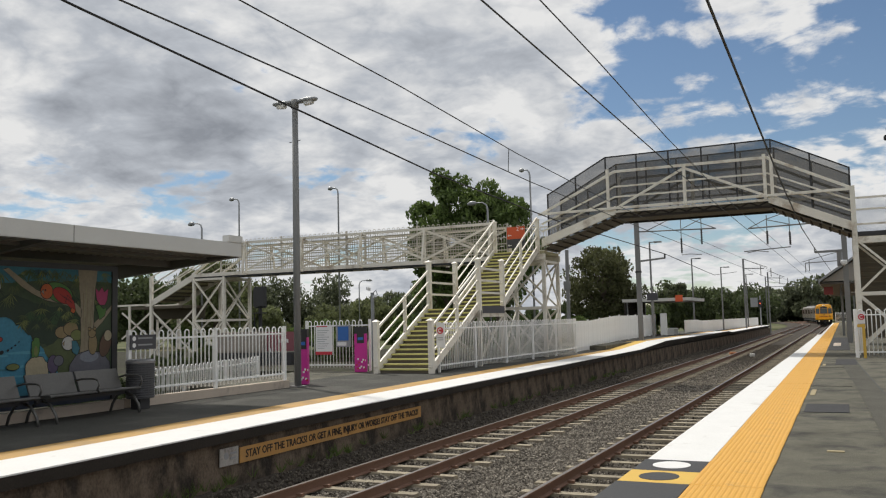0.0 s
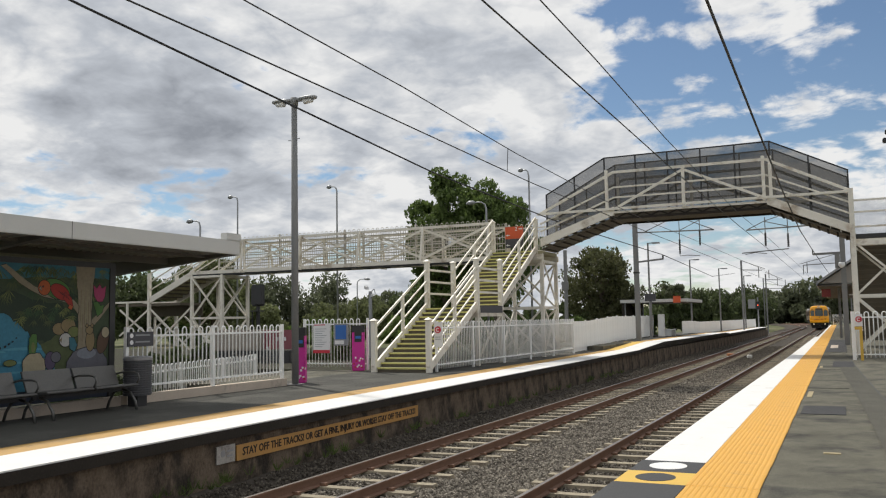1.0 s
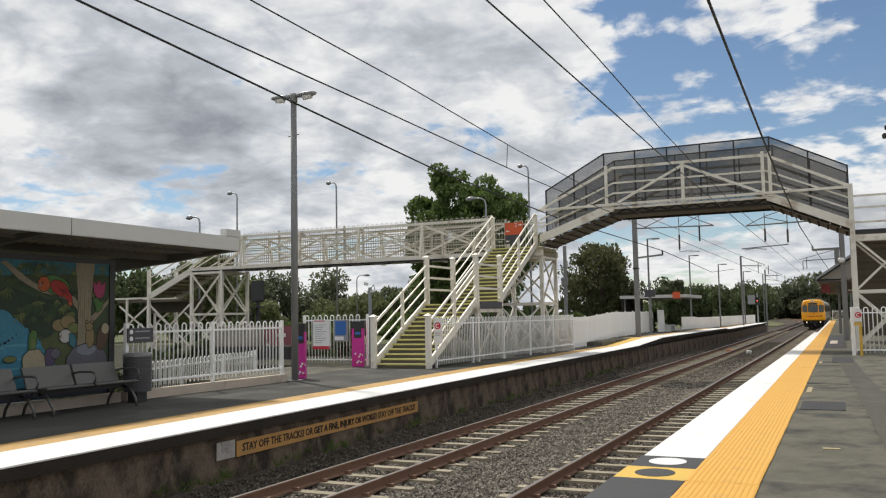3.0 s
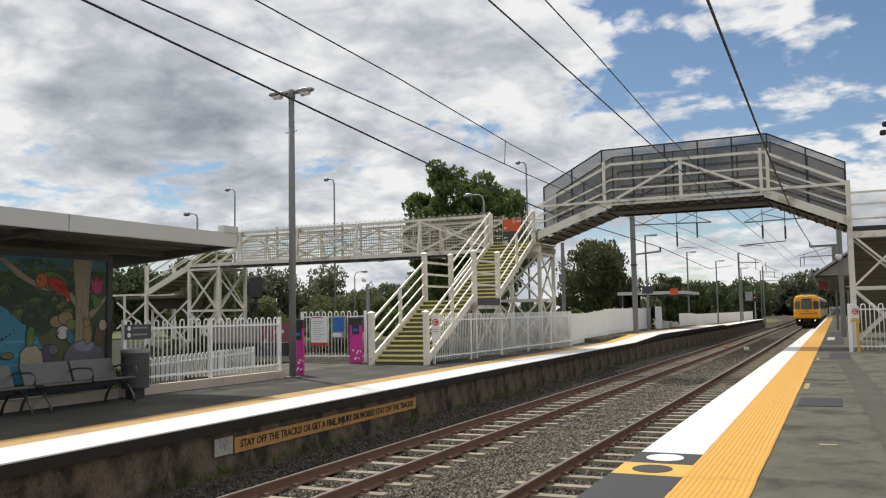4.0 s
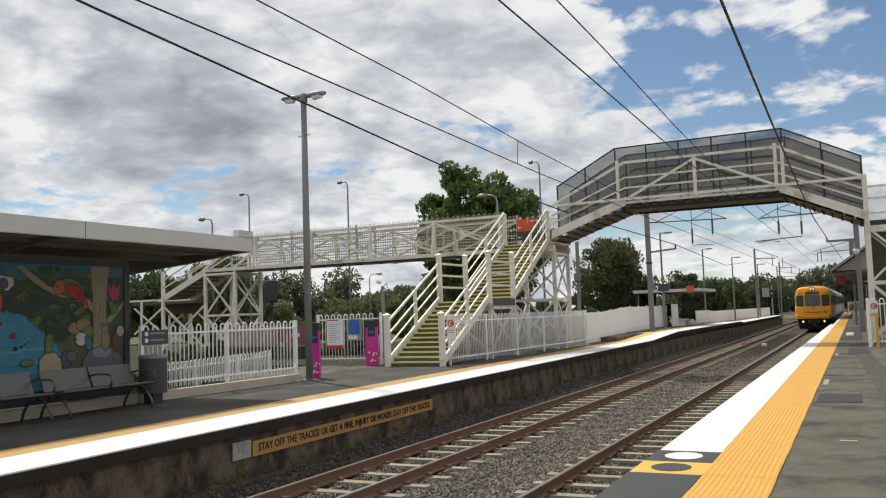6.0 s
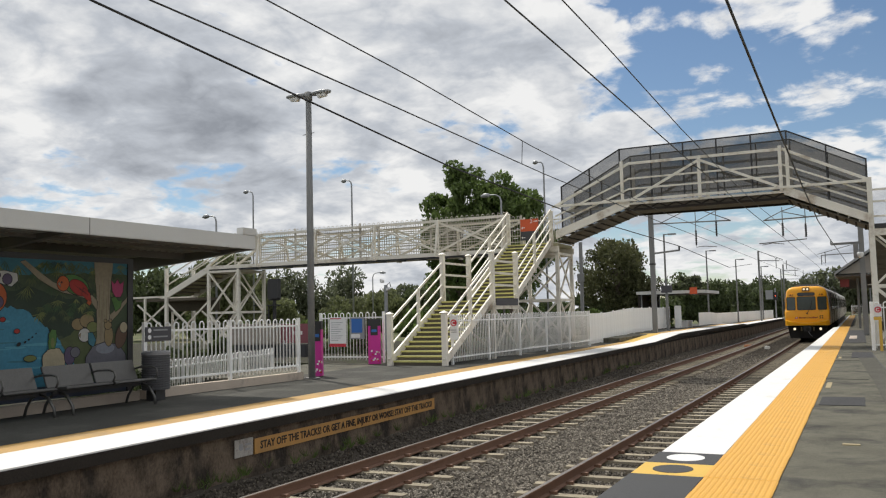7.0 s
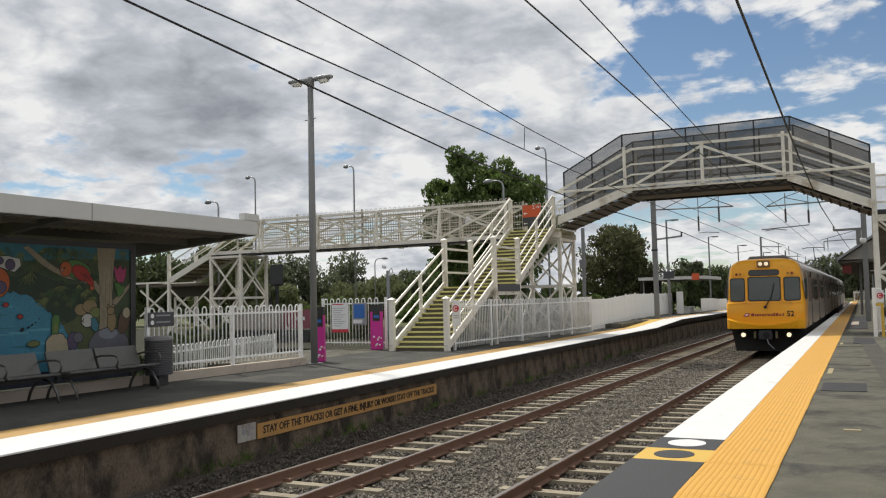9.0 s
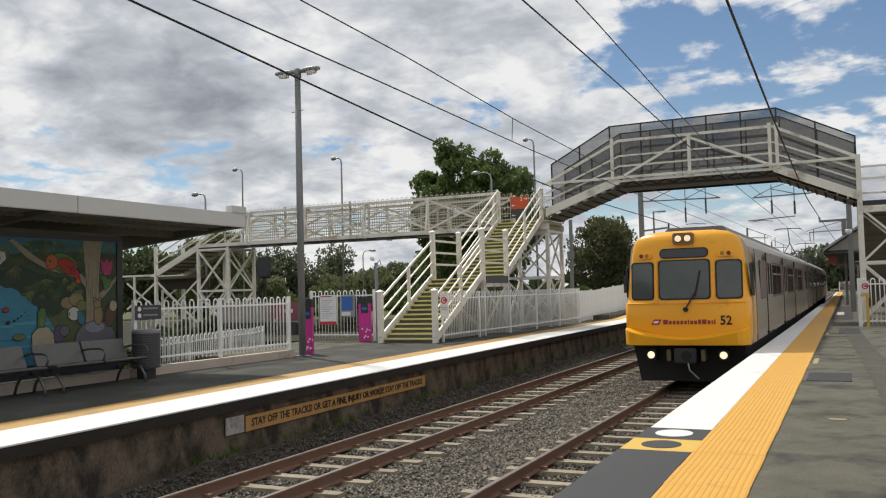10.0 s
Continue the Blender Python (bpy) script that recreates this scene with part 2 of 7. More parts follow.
LEAF = leaf("leaf", (0.115, 0.165, 0.048))
LEAF_OLIVE = leaf("olive_leaf", (0.155, 0.175, 0.078))
LEAF_DARK = leaf("dark_leaf", (0.088, 0.112, 0.048))
LEAF_RUSSET = leaf("russet_leaf", (0.105, 0.112, 0.050))
# distance haze mixed into the leaf colour, a paler and greyer green
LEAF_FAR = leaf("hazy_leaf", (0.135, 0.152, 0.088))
BARK = surf("bark", (0.13, 0.105, 0.08), 0.9, vary=0.3, scale=6, bump=0.6)
LETTER = surf("black_lettering", (0.012, 0.010, 0.009), 0.6, vary=0.02, bump=0)
SIGNYELLOW = surf("old_yellow_sign", (0.47, 0.255, 0.075), 0.7, vary=0.12, scale=3, tint=(0.40, 0.23, 0.08), patch=0.3, bump=0.05)


# ---- mesh building ----
class MB:
    """Collects plain solids into one mesh."""

    def __init__(self):
        self.v, self.f = [], []

    def add(self, verts, faces):
        k = len(self.v)
        self.v += [tuple(p) for p in verts]
        self.f += [tuple(i + k for i in q) for q in faces]
        return self

    def box(self, x0, x1, y0, y1, z0, z1):
        return self.add([(x0, y0, z0), (x1, y0, z0), (x1, y1, z0), (x0, y1, z0), (x0, y0, z1), (x1, y0, z1), (x1, y1, z1), (x0, y1, z1)],
                        [(0, 3, 2, 1), (4, 5, 6, 7), (0, 1, 5, 4), (1, 2, 6, 5), (2, 3, 7, 6), (3, 0, 4, 7)])

    def beam(self, a, b, w, h, up=(0, 0, 1)):
        """A square bar from a to b: w across, h along up."""
        a, b = Vector(a), Vector(b)
        d = (b - a).normalized()
        s = d.cross(Vector(up))
        if s.length < 1e-4:
            s = d.cross(Vector((1, 0, 0)))
        s.normalize()
        u = s.cross(d).normalized()
        c = [p + s * (w / 2 * i) + u * (h / 2 * j) for p in (a, b) for i, j in ((-1, -1), (1, -1), (1, 1), (-1, 1))]
        return self.add(c, [(3, 2, 1, 0), (4, 5, 6, 7), (0, 1, 5, 4), (1, 2, 6, 5), (2, 3, 7, 6), (3, 0, 4, 7)])

    def tube(self, pts, r, n=8, cap=True):
        """A round bar along points; r may be one radius or one for each point."""
        pts = [Vector(p) for p in pts]
        rs = r if isinstance(r, (list, tuple)) else [r] * len(pts)
        k = len(self.v)
        ref = None
        for i, p in enumerate(pts):
            d = (pts[min(i + 1, len(pts) - 1)] - pts[max(i - 1, 0)]).normalized()
            if ref is None:
                ref = d.cross(Vector((0, 0, 1)))
                if ref.length < 1e-3:
                    ref = d.cross(Vector((1, 0, 0)))
            s = (ref - d * ref.dot(d)).normalized()
            ref = s
            u = d.cross(s)
            self.v += [tuple(p + (s * math.cos(a) + u * math.sin(a)) * rs[i]) for a in (2 * math.pi * j / n for j in range(n))]
        for i in range(len(pts) - 1):
            for j in range(n):
                a, b = k + i * n + j, k + i * n + (j + 1) % n
                self.f.append((a, b, b + n, a + n))
        if cap:
            self.f.append(tuple(range(k + n - 1, k - 1, -1)))
            self.f.append(tuple(range(k + (len(pts) - 1) * n, k + len(pts) * n)))
        return self

    def prism(self, outline, axis, a, b):
        """Extrude a 2D outline along an axis from a to b. axis x: (y, z); y: (x, z); z: (x, y)."""
        n = len(outline)
        put = {"x": lambda p, q: (q, p[0], p[1]), "y": lambda p, q: (p[0], q, p[1]), "z": lambda p, q: (p[0], p[1], q)}[axis]
        vs = [put(p, a) for p in outline] + [put(p, b) for p in outline]
        fs = [tuple(range(n)), tuple(range(2 * n - 1, n - 1, -1))] + [(i, i + n, (i + 1) % n + n, (i + 1) % n) for i in range(n)]
        return self.add(vs, fs)

    def data(self, name, material, smooth=False):
        me = bpy.data.meshes.new(name)
        me.from_pydata(self.v, [], self.f)
        bm = bmesh.new()
        bm.from_mesh(me)
        bmesh.ops.recalc_face_normals(bm, faces=bm.faces)
        bm.to_mesh(me)
        bm.free()
        me.materials.append(material)
        if smooth:
            me.polygons.foreach_set("use_smooth", [True] * len(me.polygons))
        return me


def part(name, mb, material, parent=None, label="", smooth=False, bevel=0.0):
    me = mb.data(name, material, smooth) if isinstance(mb, MB) else mb
    if bevel:
        bm = bmesh.new()
        bm.from_mesh(me)
        bmesh.ops.bevel(bm, geom=[e for e in bm.edges if len(e.link_faces) == 2 and e.calc_face_angle(0) > 0.5], offset=bevel, segments=2, affect="EDGES", clamp_overlap=True)
        bm.to_mesh(me)
        bm.free()
    ob = new(name, me)
    if parent:
        ob.parent = parent
    if label:
        ob["label"] = label
    return ob


def thing(name, label, category, m=None, group="", kind=""):
    ob = new(name)
    ob.empty_display_size = 0.2
    if m is not None:
        ob.matrix_basis = m
    return tagged(ob, label, category, group, kind)


def put(name, me, parent, loc, rot=(0, 0, 0)):
    """One more piece on shared mesh data."""
    ob = new(name, me)
    ob.parent = parent
    ob.location, ob.rotation_euler = loc, rot
    return ob


def letters(name, text, size, material, parent, m, squeeze=1.0, label="", bold=0.0):
    cu = bpy.data.curves.new(name, "FONT")
    cu.body, cu.size, cu.extrude, cu.align_x, cu.align_y = text, size, 0.002, "CENTER", "CENTER"
    cu.resolution_u, cu.offset = 2, bold
    tmp = new(name, cu)
    me = bpy.data.meshes.new_from_object(tmp.evaluated_get(bpy.context.evaluated_depsgraph_get()))
    bpy.data.objects.remove(tmp)
    me.materials.clear()
    me.materials.append(material)
    ob = new(name, me)
    ob.parent = parent
    ob.matrix_basis = m @ Matrix.Diagonal((squeeze, 1, 1, 1))
    if label:
        ob["label"] = label
    return ob


def lerp(table, q):
    for (a, va), (b, vb) in zip(table, table[1:]):
        if q <= b:
            k = max(0.0, (q - a) / (b - a))
            return va + (vb - va) * k
    return table[-1][1]


# ---- plan: heights and lines ----
Z_RAIL, Z_FAR = -0.865, -0.10


def near_x(y):
    """Centre line of the near track; it bends away to the left far off."""
    x = lerp([(-30, -3.34), (10, -3.30), (22, -3.20), (45, -3.12), (140, -3.12)], y)
    return x - (max(0.0, y - 160) ** 2) / 776


def far_x(y):
    x = lerp([(-30, -6.65), (10, -6.60), (30, -6.48), (50, -6.36), (140, -6.36)], y)
    return x - (max(0.0, y - 160) ** 2) / 776


def left_edge(y):
    return lerp([(-30, -7.9), (6, -8.0), (12, -8.10), (23, -8.24), (40, -8.42), (46, -8.40), (70, -8.0), (106, -7.75)], y)


def left_level(y):
    return lerp([(-30, Z_FAR), (39, Z_FAR), (45, 0.10), (68, 0.10), (70, 0.0), (106, 0.0)], y)


def right_edge(y):
    return lerp([(-30, -1.84), (10, -1.81), (30, -1.66), (57, -1.55), (57.3, -1.38), (115, -1.38)], y)


# ---- ground, tracks ----
def bank(x, y):
    """Ballast heaped against the far platform's wall."""
    return 0.22 * min(1.0, max(0.0, (far_x(y) - 0.95 - x) / 0.5)) if y < 104 else 0.0


def build_ground():
    xs = [-2500, -400, -60, -8.9, -8.6, -1.0, -0.7, 60, 400, 2500]
    ys = [-2500, -400, -60, 108, 112, 260, 700, 2500]
    mb = MB()
    for y in ys:
        for x in xs:
            low = -1.32 if (-8.7 < x < -0.8 or y > 110) else -0.42
            mb.v.append((x, y, low))
    w = len(xs)
    mb.f = [(j * w + i, j * w + i + 1, (j + 1) * w + i + 1, (j + 1) * w + i) for j in range(len(ys) - 1) for i in range(w - 1)]
    tagged(part("ground", mb, GROUND), "dry grassy open ground around the railway", "ground", kind="structure")

    # ballast bed, humped between and beside the rails
    mb = MB()
    ys = [-24 + 0.35 * i for i in range(190)] + [43 + 2.0 * i for i in range(110)]
    cols = 40
    for y in ys:
        wide = min(1.0, max(0.0, (y - 106) / 6))
        a, b = left_edge(min(y, 106)) - 2.0 * wide + (near_x(y) + 3.12 if y > 160 else 0), right_edge(min(y, 110)) + 1.0 * wide + (near_x(y) + 3.12 if y > 160 else 0)
        for i in range(cols + 1):
            x = a + (b - a) * i / cols
            d = min(abs(x - near_x(y)), abs(x - far_x(y)))
            z = Z_RAIL - 0.205 - 0.07 * max(0.0, d - 0.9) + bank(x, y) + 0.03 * (noise.noise(Vector((x * 2.2, y * 2.2, 0.3)))) + 0.025 * noise.noise(Vector((x * 9, y * 9, 2.3)))
            mb.v.append((x, y, z))
    w = cols + 1
    mb.f = [(j * w + i, j * w + i + 1, (j + 1) * w + i + 1, (j + 1) * w + i) for j in range(len(ys) - 1) for i in range(cols)]
    tagged(part("ballast_bed", mb, BALLAST, smooth=True), "bed of grey crushed stone between the platforms", "ballast", kind="structure")

    # loose stones where the camera stands nearest
    rng = random.Random(5)
    pale_lot, dark_lot = ([], []), ([], [])
    faces = ((0, 2, 4), (2, 1, 4), (1, 3, 4), (3, 0, 4), (2, 0, 5), (1, 2, 5), (3, 1, 5), (0, 3, 5))
    turns = [Euler((rng.random() * 6, rng.random() * 6, rng.random() * 6)).to_matrix() for _ in range(60)]
    shapes = []
    for q in turns:
        c = [Vector(p) * rng.uniform(0.7, 1.25) for p in ((1, 0, 0), (-1, 0, 0), (0, 1, 0), (0, -1, 0), (0, 0, 0.8), (0, 0, -0.8))]
        shapes.append([tuple(q @ p) for p in c])
    for _ in range(105000):
        y = 5.5 + 66 * rng.random() ** 2.1
        a, b = left_edge(y) + 0.1, right_edge(y) - 0.02
        x = a + (b - a) * rng.random()
        d = min(abs(x - near_x(y)), abs(x - far_x(y)))
        if 0.48 < d < 0.66:
            continue
        # coarse and pale between the tracks, darker by the wall, between rails, far off
        vs, fs = dark_lot if (x < far_x(y) - 0.62 + 0.12 * rng.random() or (d < 0.5 and rng.random() < 0.55) or y > 34 + 14 * rng.random()) else pale_lot
        r = rng.uniform(0.014, 0.030) * (1 + y / 110)
        z = Z_RAIL - 0.190 - 0.07 * max(0.0, d - 0.9) + 1.10 * bank(x, y) + 0.03 * noise.noise(Vector((x * 2.2, y * 2.2, 0.3)))
        k = len(vs)
        vs += [(x + p * r, y + q * r, z + w * r) for p, q, w in rng.choice(shapes)]
        fs += [(i + k, j + k, m + k) for i, j, m in faces]
    for (vs, fs), mat, label in ((pale_lot, STONE, "loose angular grey ballast stones"), (dark_lot, STONE_DARK, "darker ballast by the platform wall, between rails and far off")):
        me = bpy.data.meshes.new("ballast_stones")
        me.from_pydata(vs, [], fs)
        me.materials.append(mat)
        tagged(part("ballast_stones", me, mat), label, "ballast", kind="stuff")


def build_track(name, line, label):
    track = thing(name, label, "railway track", kind="structure")
    for side in (-0.5635, 0.5635):
        prof = [(-0.065, -0.155), (0.065, -0.155), (0.065, -0.140), (0.012, -0.122), (0.012, -0.035), (0.034, -0.030), (0.034, -0.004), (-0.034, -0.004), (-0.034, -0.030), (-0.012, -0.035), (-0.012, -0.122), (-0.065, -0.140)]
        ys = [-24 + 3.0 * i for i in range(60)] + [158 + 4.0 * i for i in range(20)]
        mb, n = MB(), len(prof)
        for y in ys:
            mb.v += [(line(y) + side + p, y, Z_RAIL + q) for p, q in prof]
        for j in range(len(ys) - 1):
            for i in range(n):
                mb.f.append((j * n + i, (j + 1) * n + i, (j + 1) * n + (i + 1) % n, j * n + (i + 1) % n))
        rail = part("rail", mb, STEEL_RAIL, track, "rust-brown steel rail with a worn head")
        mb = MB()
        for y in ys:
            mb.v += [(line(y) + side - 0.026, y, Z_RAIL - 0.001), (line(y) + side + 0.026, y, Z_RAIL - 0.001)]
        mb.f = [(2 * j, 2 * j + 1, 2 * j + 3, 2 * j + 2) for j in range(len(ys) - 1)]
        part("rail_head", mb, RAIL_TOP, rail, "polished running surface of the rail")
    mb = MB()
    mb.add([(-1.0, -0.11, -0.12), (1.0, -0.11, -0.12), (1.0, 0.11, -0.12), (-1.0, 0.11, -0.12), (-0.99, -0.085, 0.0), (0.99, -0.085, 0.0), (0.99, 0.085, 0.0), (-0.99, 0.085, 0.0)],
           [(0, 3, 2, 1), (4, 5, 6, 7), (0, 1, 5, 4), (1, 2, 6, 5), (2, 3, 7, 6), (3, 0, 4, 7)])
    me = mb.data("sleeper", SLEEPER)
    rng = random.Random(len(name))
    for i in range(165):
        y = -8.275 + 0.685 * i
        put("sleeper", me, track, (line(y) + rng.uniform(-0.03, 0.03), y + rng.uniform(-0.02, 0.02), Z_RAIL - 0.150 + rng.uniform(-0.008, 0.006)), (0, 0, rng.uniform(-0.012, 0.012)))
    clip = MB().box(-0.05, 0.05, -0.035, 0.035, 0, 0.045).data("rail_clip", STEEL_RAIL)
    for i in range(36):
        y = 4.0 + 0.685 * i
        y = 2.0 + 0.685 * round((y - 2.0) / 0.685)
        for s in (-0.65, -0.475, 0.475, 0.65):
            put("rail_clip", clip, track, (line(y) + s, y, Z_RAIL - 0.150))


build_ground()
build_track("track_near", near_x, "narrow-gauge track on concrete sleepers in ballast")
build_track("track_far", far_x, "narrow-gauge track on pale sleepers beside the far platform")


# ---- platforms ----
def strip(edge, level, off0, off1, ys, z0, z1, sign):
    """A band that follows a platform edge, from off0 to off1 behind it."""
    mb = MB()
    for y in ys:
        a, b = edge(y) + sign * off0, edge(y) + sign * off1
        mb.v += [(a, y, level(y) + z1), (b, y, level(y) + z1), (b, y, level(y) + z0), (a, y, level(y) + z0)]
    for j in range(len(ys) - 1):
        for i in range(4):
            mb.f.append((j * 4 + i, j * 4 + (i + 1) % 4, j * 4 + 4 + (i + 1) % 4, j * 4 + 4 + i))
    k = 4 * (len(ys) - 1)
    mb.f += [(0, 3, 2, 1), (k, k + 1, k + 2, k + 3)]
    return mb


def build_right_platform():
    p = thing("platform_near", "near platform of dark patched asphalt with a white edge", "platform", kind="structure")
    flat = lambda y: 0.0
    ys = [-24 + 3 * i for i in range(27)] + [57, 57.3] + [60 + 5 * i for i in range(12)]
    ys = sorted(set(ys))
    body = strip(right_edge, flat, 0.10, 7.5, ys, -1.2, -0.006, 1)
    part("platform_body", body, ASPHALT_OLD, p)
    # retaining wall under the lip
    part("platform_wall", strip(right_edge, flat, 0.08, 0.12, ys, -1.2, -0.16, 1), WALL, p)
    part("edge_lip", strip(right_edge, flat, 0.0, 0.30, ys, -0.16, -0.006, 1), LIP, p)
    front = [y for y in ys if y > 8.47]
    white = MB()
    for y in [8.47] + front:
        white.v += [(right_edge(y), y, 0.004), (-1.235, y, 0.004), (-1.235, y, -0.02), (right_edge(y), y, -0.02)]
    m = len(front) + 1
    for j in range(m - 1):
        for i in range(4):
            white.f.append((j * 4 + i, j * 4 + (i + 1) % 4, j * 4 + 4 + (i + 1) % 4, j * 4 + 4 + i))
    white.f.append((0, 3, 2, 1))
    part("edge_paint", white, COPING, p, "white painted platform edge")
    part("edge_paint", MB().box(-1.835, -1.235, -24, 7.30, -0.02, 0.004), DARKPAINT, p, "charcoal painted platform edge")
    part("edge_paint", MB().box(-1.83, -1.235, 7.872, 8.468, -0.02, 0.004), DARKPAINT, p, "charcoal painted band")
    part("edge_paint", MB().box(-1.83, -1.235, 7.302, 7.870, -0.02, 0.004), YELLOWPAINT, p, "yellow painted band")
    ring = [(math.cos(2 * math.pi * i / 40), math.sin(2 * math.pi * i / 40)) for i in range(40)]
    part("painted_disc", MB().prism([(-1.535 + 0.17 * a, 8.19 + 0.19 * b) for a, b in ring], "z", 0.003, 0.007), COPING, p, "white painted disc")
    part("painted_disc", MB().prism([(-1.535 + 0.17 * a, 7.59 + 0.19 * b) for a, b in ring], "z", 0.003, 0.007), DARKPAINT, p, "charcoal painted disc")
    # ribbed tactile paving, tiles of 0.57 x 0.6 with long bars
    tile = MB().box(-0.285, 0.285, -0.2995, 0.2995, -0.01, 0.004)
    for i in range(13):
        x = -0.2628 + 0.0438 * i
        tile.add([(x - 0.017, -0.2995, 0.004), (x + 0.017, -0.2995, 0.004), (x + 0.017, 0.2995, 0.004), (x - 0.017, 0.2995, 0.004), (x - 0.010, -0.2995, 0.008), (x + 0.010, -0.2995, 0.008), (x + 0.010, 0.2995, 0.008), (x - 0.010, 0.2995, 0.008)],
                 [(4, 5, 6, 7), (0, 1, 5, 4), (1, 2, 6, 5), (2, 3, 7, 6), (3, 0, 4, 7)])
    me = tile.data("tactile_tile", TACTILE)
    rng = random.Random(3)
    for i in range(225):
        put("tactile_tile", me, p, (-0.945 + rng.uniform(-0.004, 0.004), -20.0 + 0.6 * i, rng.uniform(-0.001, 0.002)))
    # repairs and covers in the asphalt
    part("asphalt_patch", MB().box(-0.60, -0.02, 13.05, 14.2, -0.01, 0.003), PATCH, p, "dark rectangular asphalt patch")
    lane = MB()
    pts = [(-0.35, 30.0, 0.35), (-0.24, 27.5, 0.44), (-0.05, 22.0, 0.40), (0.14, 16.7, 0.38), (0.28, 11.5, 0.42), (0.36, 8.0, 0.5), (0.4, 4.0, 0.5)]
    for x, y, w in pts:
        lane.v += [(x, y, 0.002), (x + w, y, 0.002)]
    lane.f = [(2 * i, 2 * i + 1, 2 * i + 3, 2 * i + 2) for i in range(len(pts) - 1)]
    part("asphalt_patch", lane, surf("trench_asphalt", (0.098, 0.094, 0.078), 0.93, vary=0.4, scale=1.4, grain=95, bump=0.7, spec=0.25), p, "long darker trench repair in the asphalt")
    part("asphalt_patch", MB().box(-0.30, 0.22, 24.6, 27.4, -0.01, 0.004), PATCH, p, "dark asphalt patch")
    part("asphalt_patch", MB().box(-0.62, 0.1, 34.0, 50.0, -0.01, 0.003), PATCH, p, "dark resurfaced stretch")
    part("paint_mark", MB().box(-0.61, -0.53, 15.7, 16.8, -0.01, 0.004), surf("faded_cream_mark", (0.34, 0.28, 0.16), 0.8, vary=0.3, grain=60), p, "faded cream paint mark")
    part("paint_mark", MB().box(-0.60, -0.53, 24.2, 25.0, -0.01, 0.0045), bpy.data.materials["faded_cream_mark"], p)
    part("paint_mark", MB().box(-0.24, -0.08, 9.42, 9.50, -0.01, 0.0035), bpy.data.materials["faded_cream_mark"], p)
    for k, y in enumerate((17.6, 23.4)):
        part("joint", MB().box(-0.655, 0.05 + 0.02 * (k % 3), y, y + 0.007, -0.01, 0.0022), ASPHALT, p, "dark open joint in the asphalt")
    seam = MB()
    for j in range(30):
        y = 4.0 + 1.0 * j
        x = lerp([(4, 0.88), (8, 0.84), (11.5, 0.68), (16.7, 0.50), (22, 0.33), (27.5, 0.18), (34, 0.0)], y)
        seam.v += [(x, y, 0.0032), (x + 0.02 + 0.008 * math.sin(y * 3), y, 0.0032)]
    seam.f = [(2 * i, 2 * i + 1, 2 * i + 3, 2 * i + 2) for i in range(29)]
    part("joint", seam, DARKPAINT, p, "tarred seam along the trench repair")
    part("asphalt_patch", MB().box(1.35, 3.2, 6.0, 27.0, -0.01, 0.0026), ASPHALT, p, "broad resurfaced strip")
    part("pit_cover", MB().box(-0.5, -0.22, 38.0, 41.5, -0.01, 0.006), KERB, p, "pale concrete pit cover")


def build_left_platform():
    p = thing("platform_far", "far platform of dark asphalt above an old concrete wall", "platform", kind="structure")
    ys = sorted({-24 + 2.0 * i for i in range(65)} | {39.0, 45.0, 69.0})
    ys = [y for y in ys if y <= 106]
    part("platform_body", strip(left_edge, left_level, 0.22, 5.0, ys, -1.1, -0.006, -1), ASPHALT, p)
    part("platform_apron", MB().box(-60, -13.0, 8.0, 48, -0.5, Z_FAR - 0.16), MULCH, p, "dark bare yard beside the platform")
    part("platform_apron", MB().box(-20, -13.0, 23.35, 36, -0.4, Z_FAR - 0.010), MULCH, p, "dark planted bed beside the stairs")
    part("platform_apron", MB().box(-16.0, -13.0, 17.3, 23.33, -0.4, Z_FAR - 0.010), ASPHALT_OLD, p, "asphalt approach to the stairs")
    part("raised_pad", MB().box(-13.3, -9.95, 38.6, 45.4, -0.2, 0.094), ASPHALT_OLD, p, "raised resurfaced stretch of platform")
    part("edge_lip", strip(left_edge, left_level, 0.0, 0.30, ys, -0.16, -0.006, -1), LIP, p, "dark stained concrete platform lip")
    part("edge_paint", strip(left_edge, left_level, -0.004, 0.98, ys, -0.014, 0.004, -1), COPING, p, "white painted platform edge")
    ys2 = [y for y in ys if y <= 39] 
    part("edge_stripe", strip(left_edge, left_level, 0.98, 1.55, ys2, -0.02, 0.004, -1), OCHRE, p, "ochre tactile stripe")
    part("edge_stripe", strip(left_edge, left_level, 0.98, 2.05, [39, 42, 45], -0.02, 0.004, -1), YELLOWPAINT, p, "ochre painted ramp")
    part("edge_stripe", strip(left_edge, left_level, 0.98, 1.5, [y for y in ys if y >= 45], -0.02, 0.004, -1), OCHRE, p, "ochre tactile stripe")
    # wall of cast panels with open joints
    part("platform_wall", strip(left_edge, lambda y: 0.0, 0.20, 0.27, ys, -1.2, -0.2, -1), LIP, p, "dark backing of the wall joints")
    rng = random.Random(8)
    y = -4.0
    while y < 104:
        w = rng.choice((1.5, 1.8, 2.1))
        x = left_edge(y) - 0.11
        lean = (left_edge(y + w) - left_edge(y)) / w
        o = part("wall_panel", MB().box(-0.06, 0.0 + rng.uniform(-0.003, 0.003), 0.0015, w - 0.0015, -1.15, -0.165 + (left_level(y) if y < 39 else Z_FAR)), WALL, p)
        o.location, o.rotation_euler = (x, y, 0), (0, 0, -math.atan(lean))
        y += w


build_right_platform()
build_left_platform()


# ---- footbridge ----
YB0, YB1 = 32.0, 33.9          # near and far side of the walkway
Z_DECK = 4.05                  # walkway over the platforms
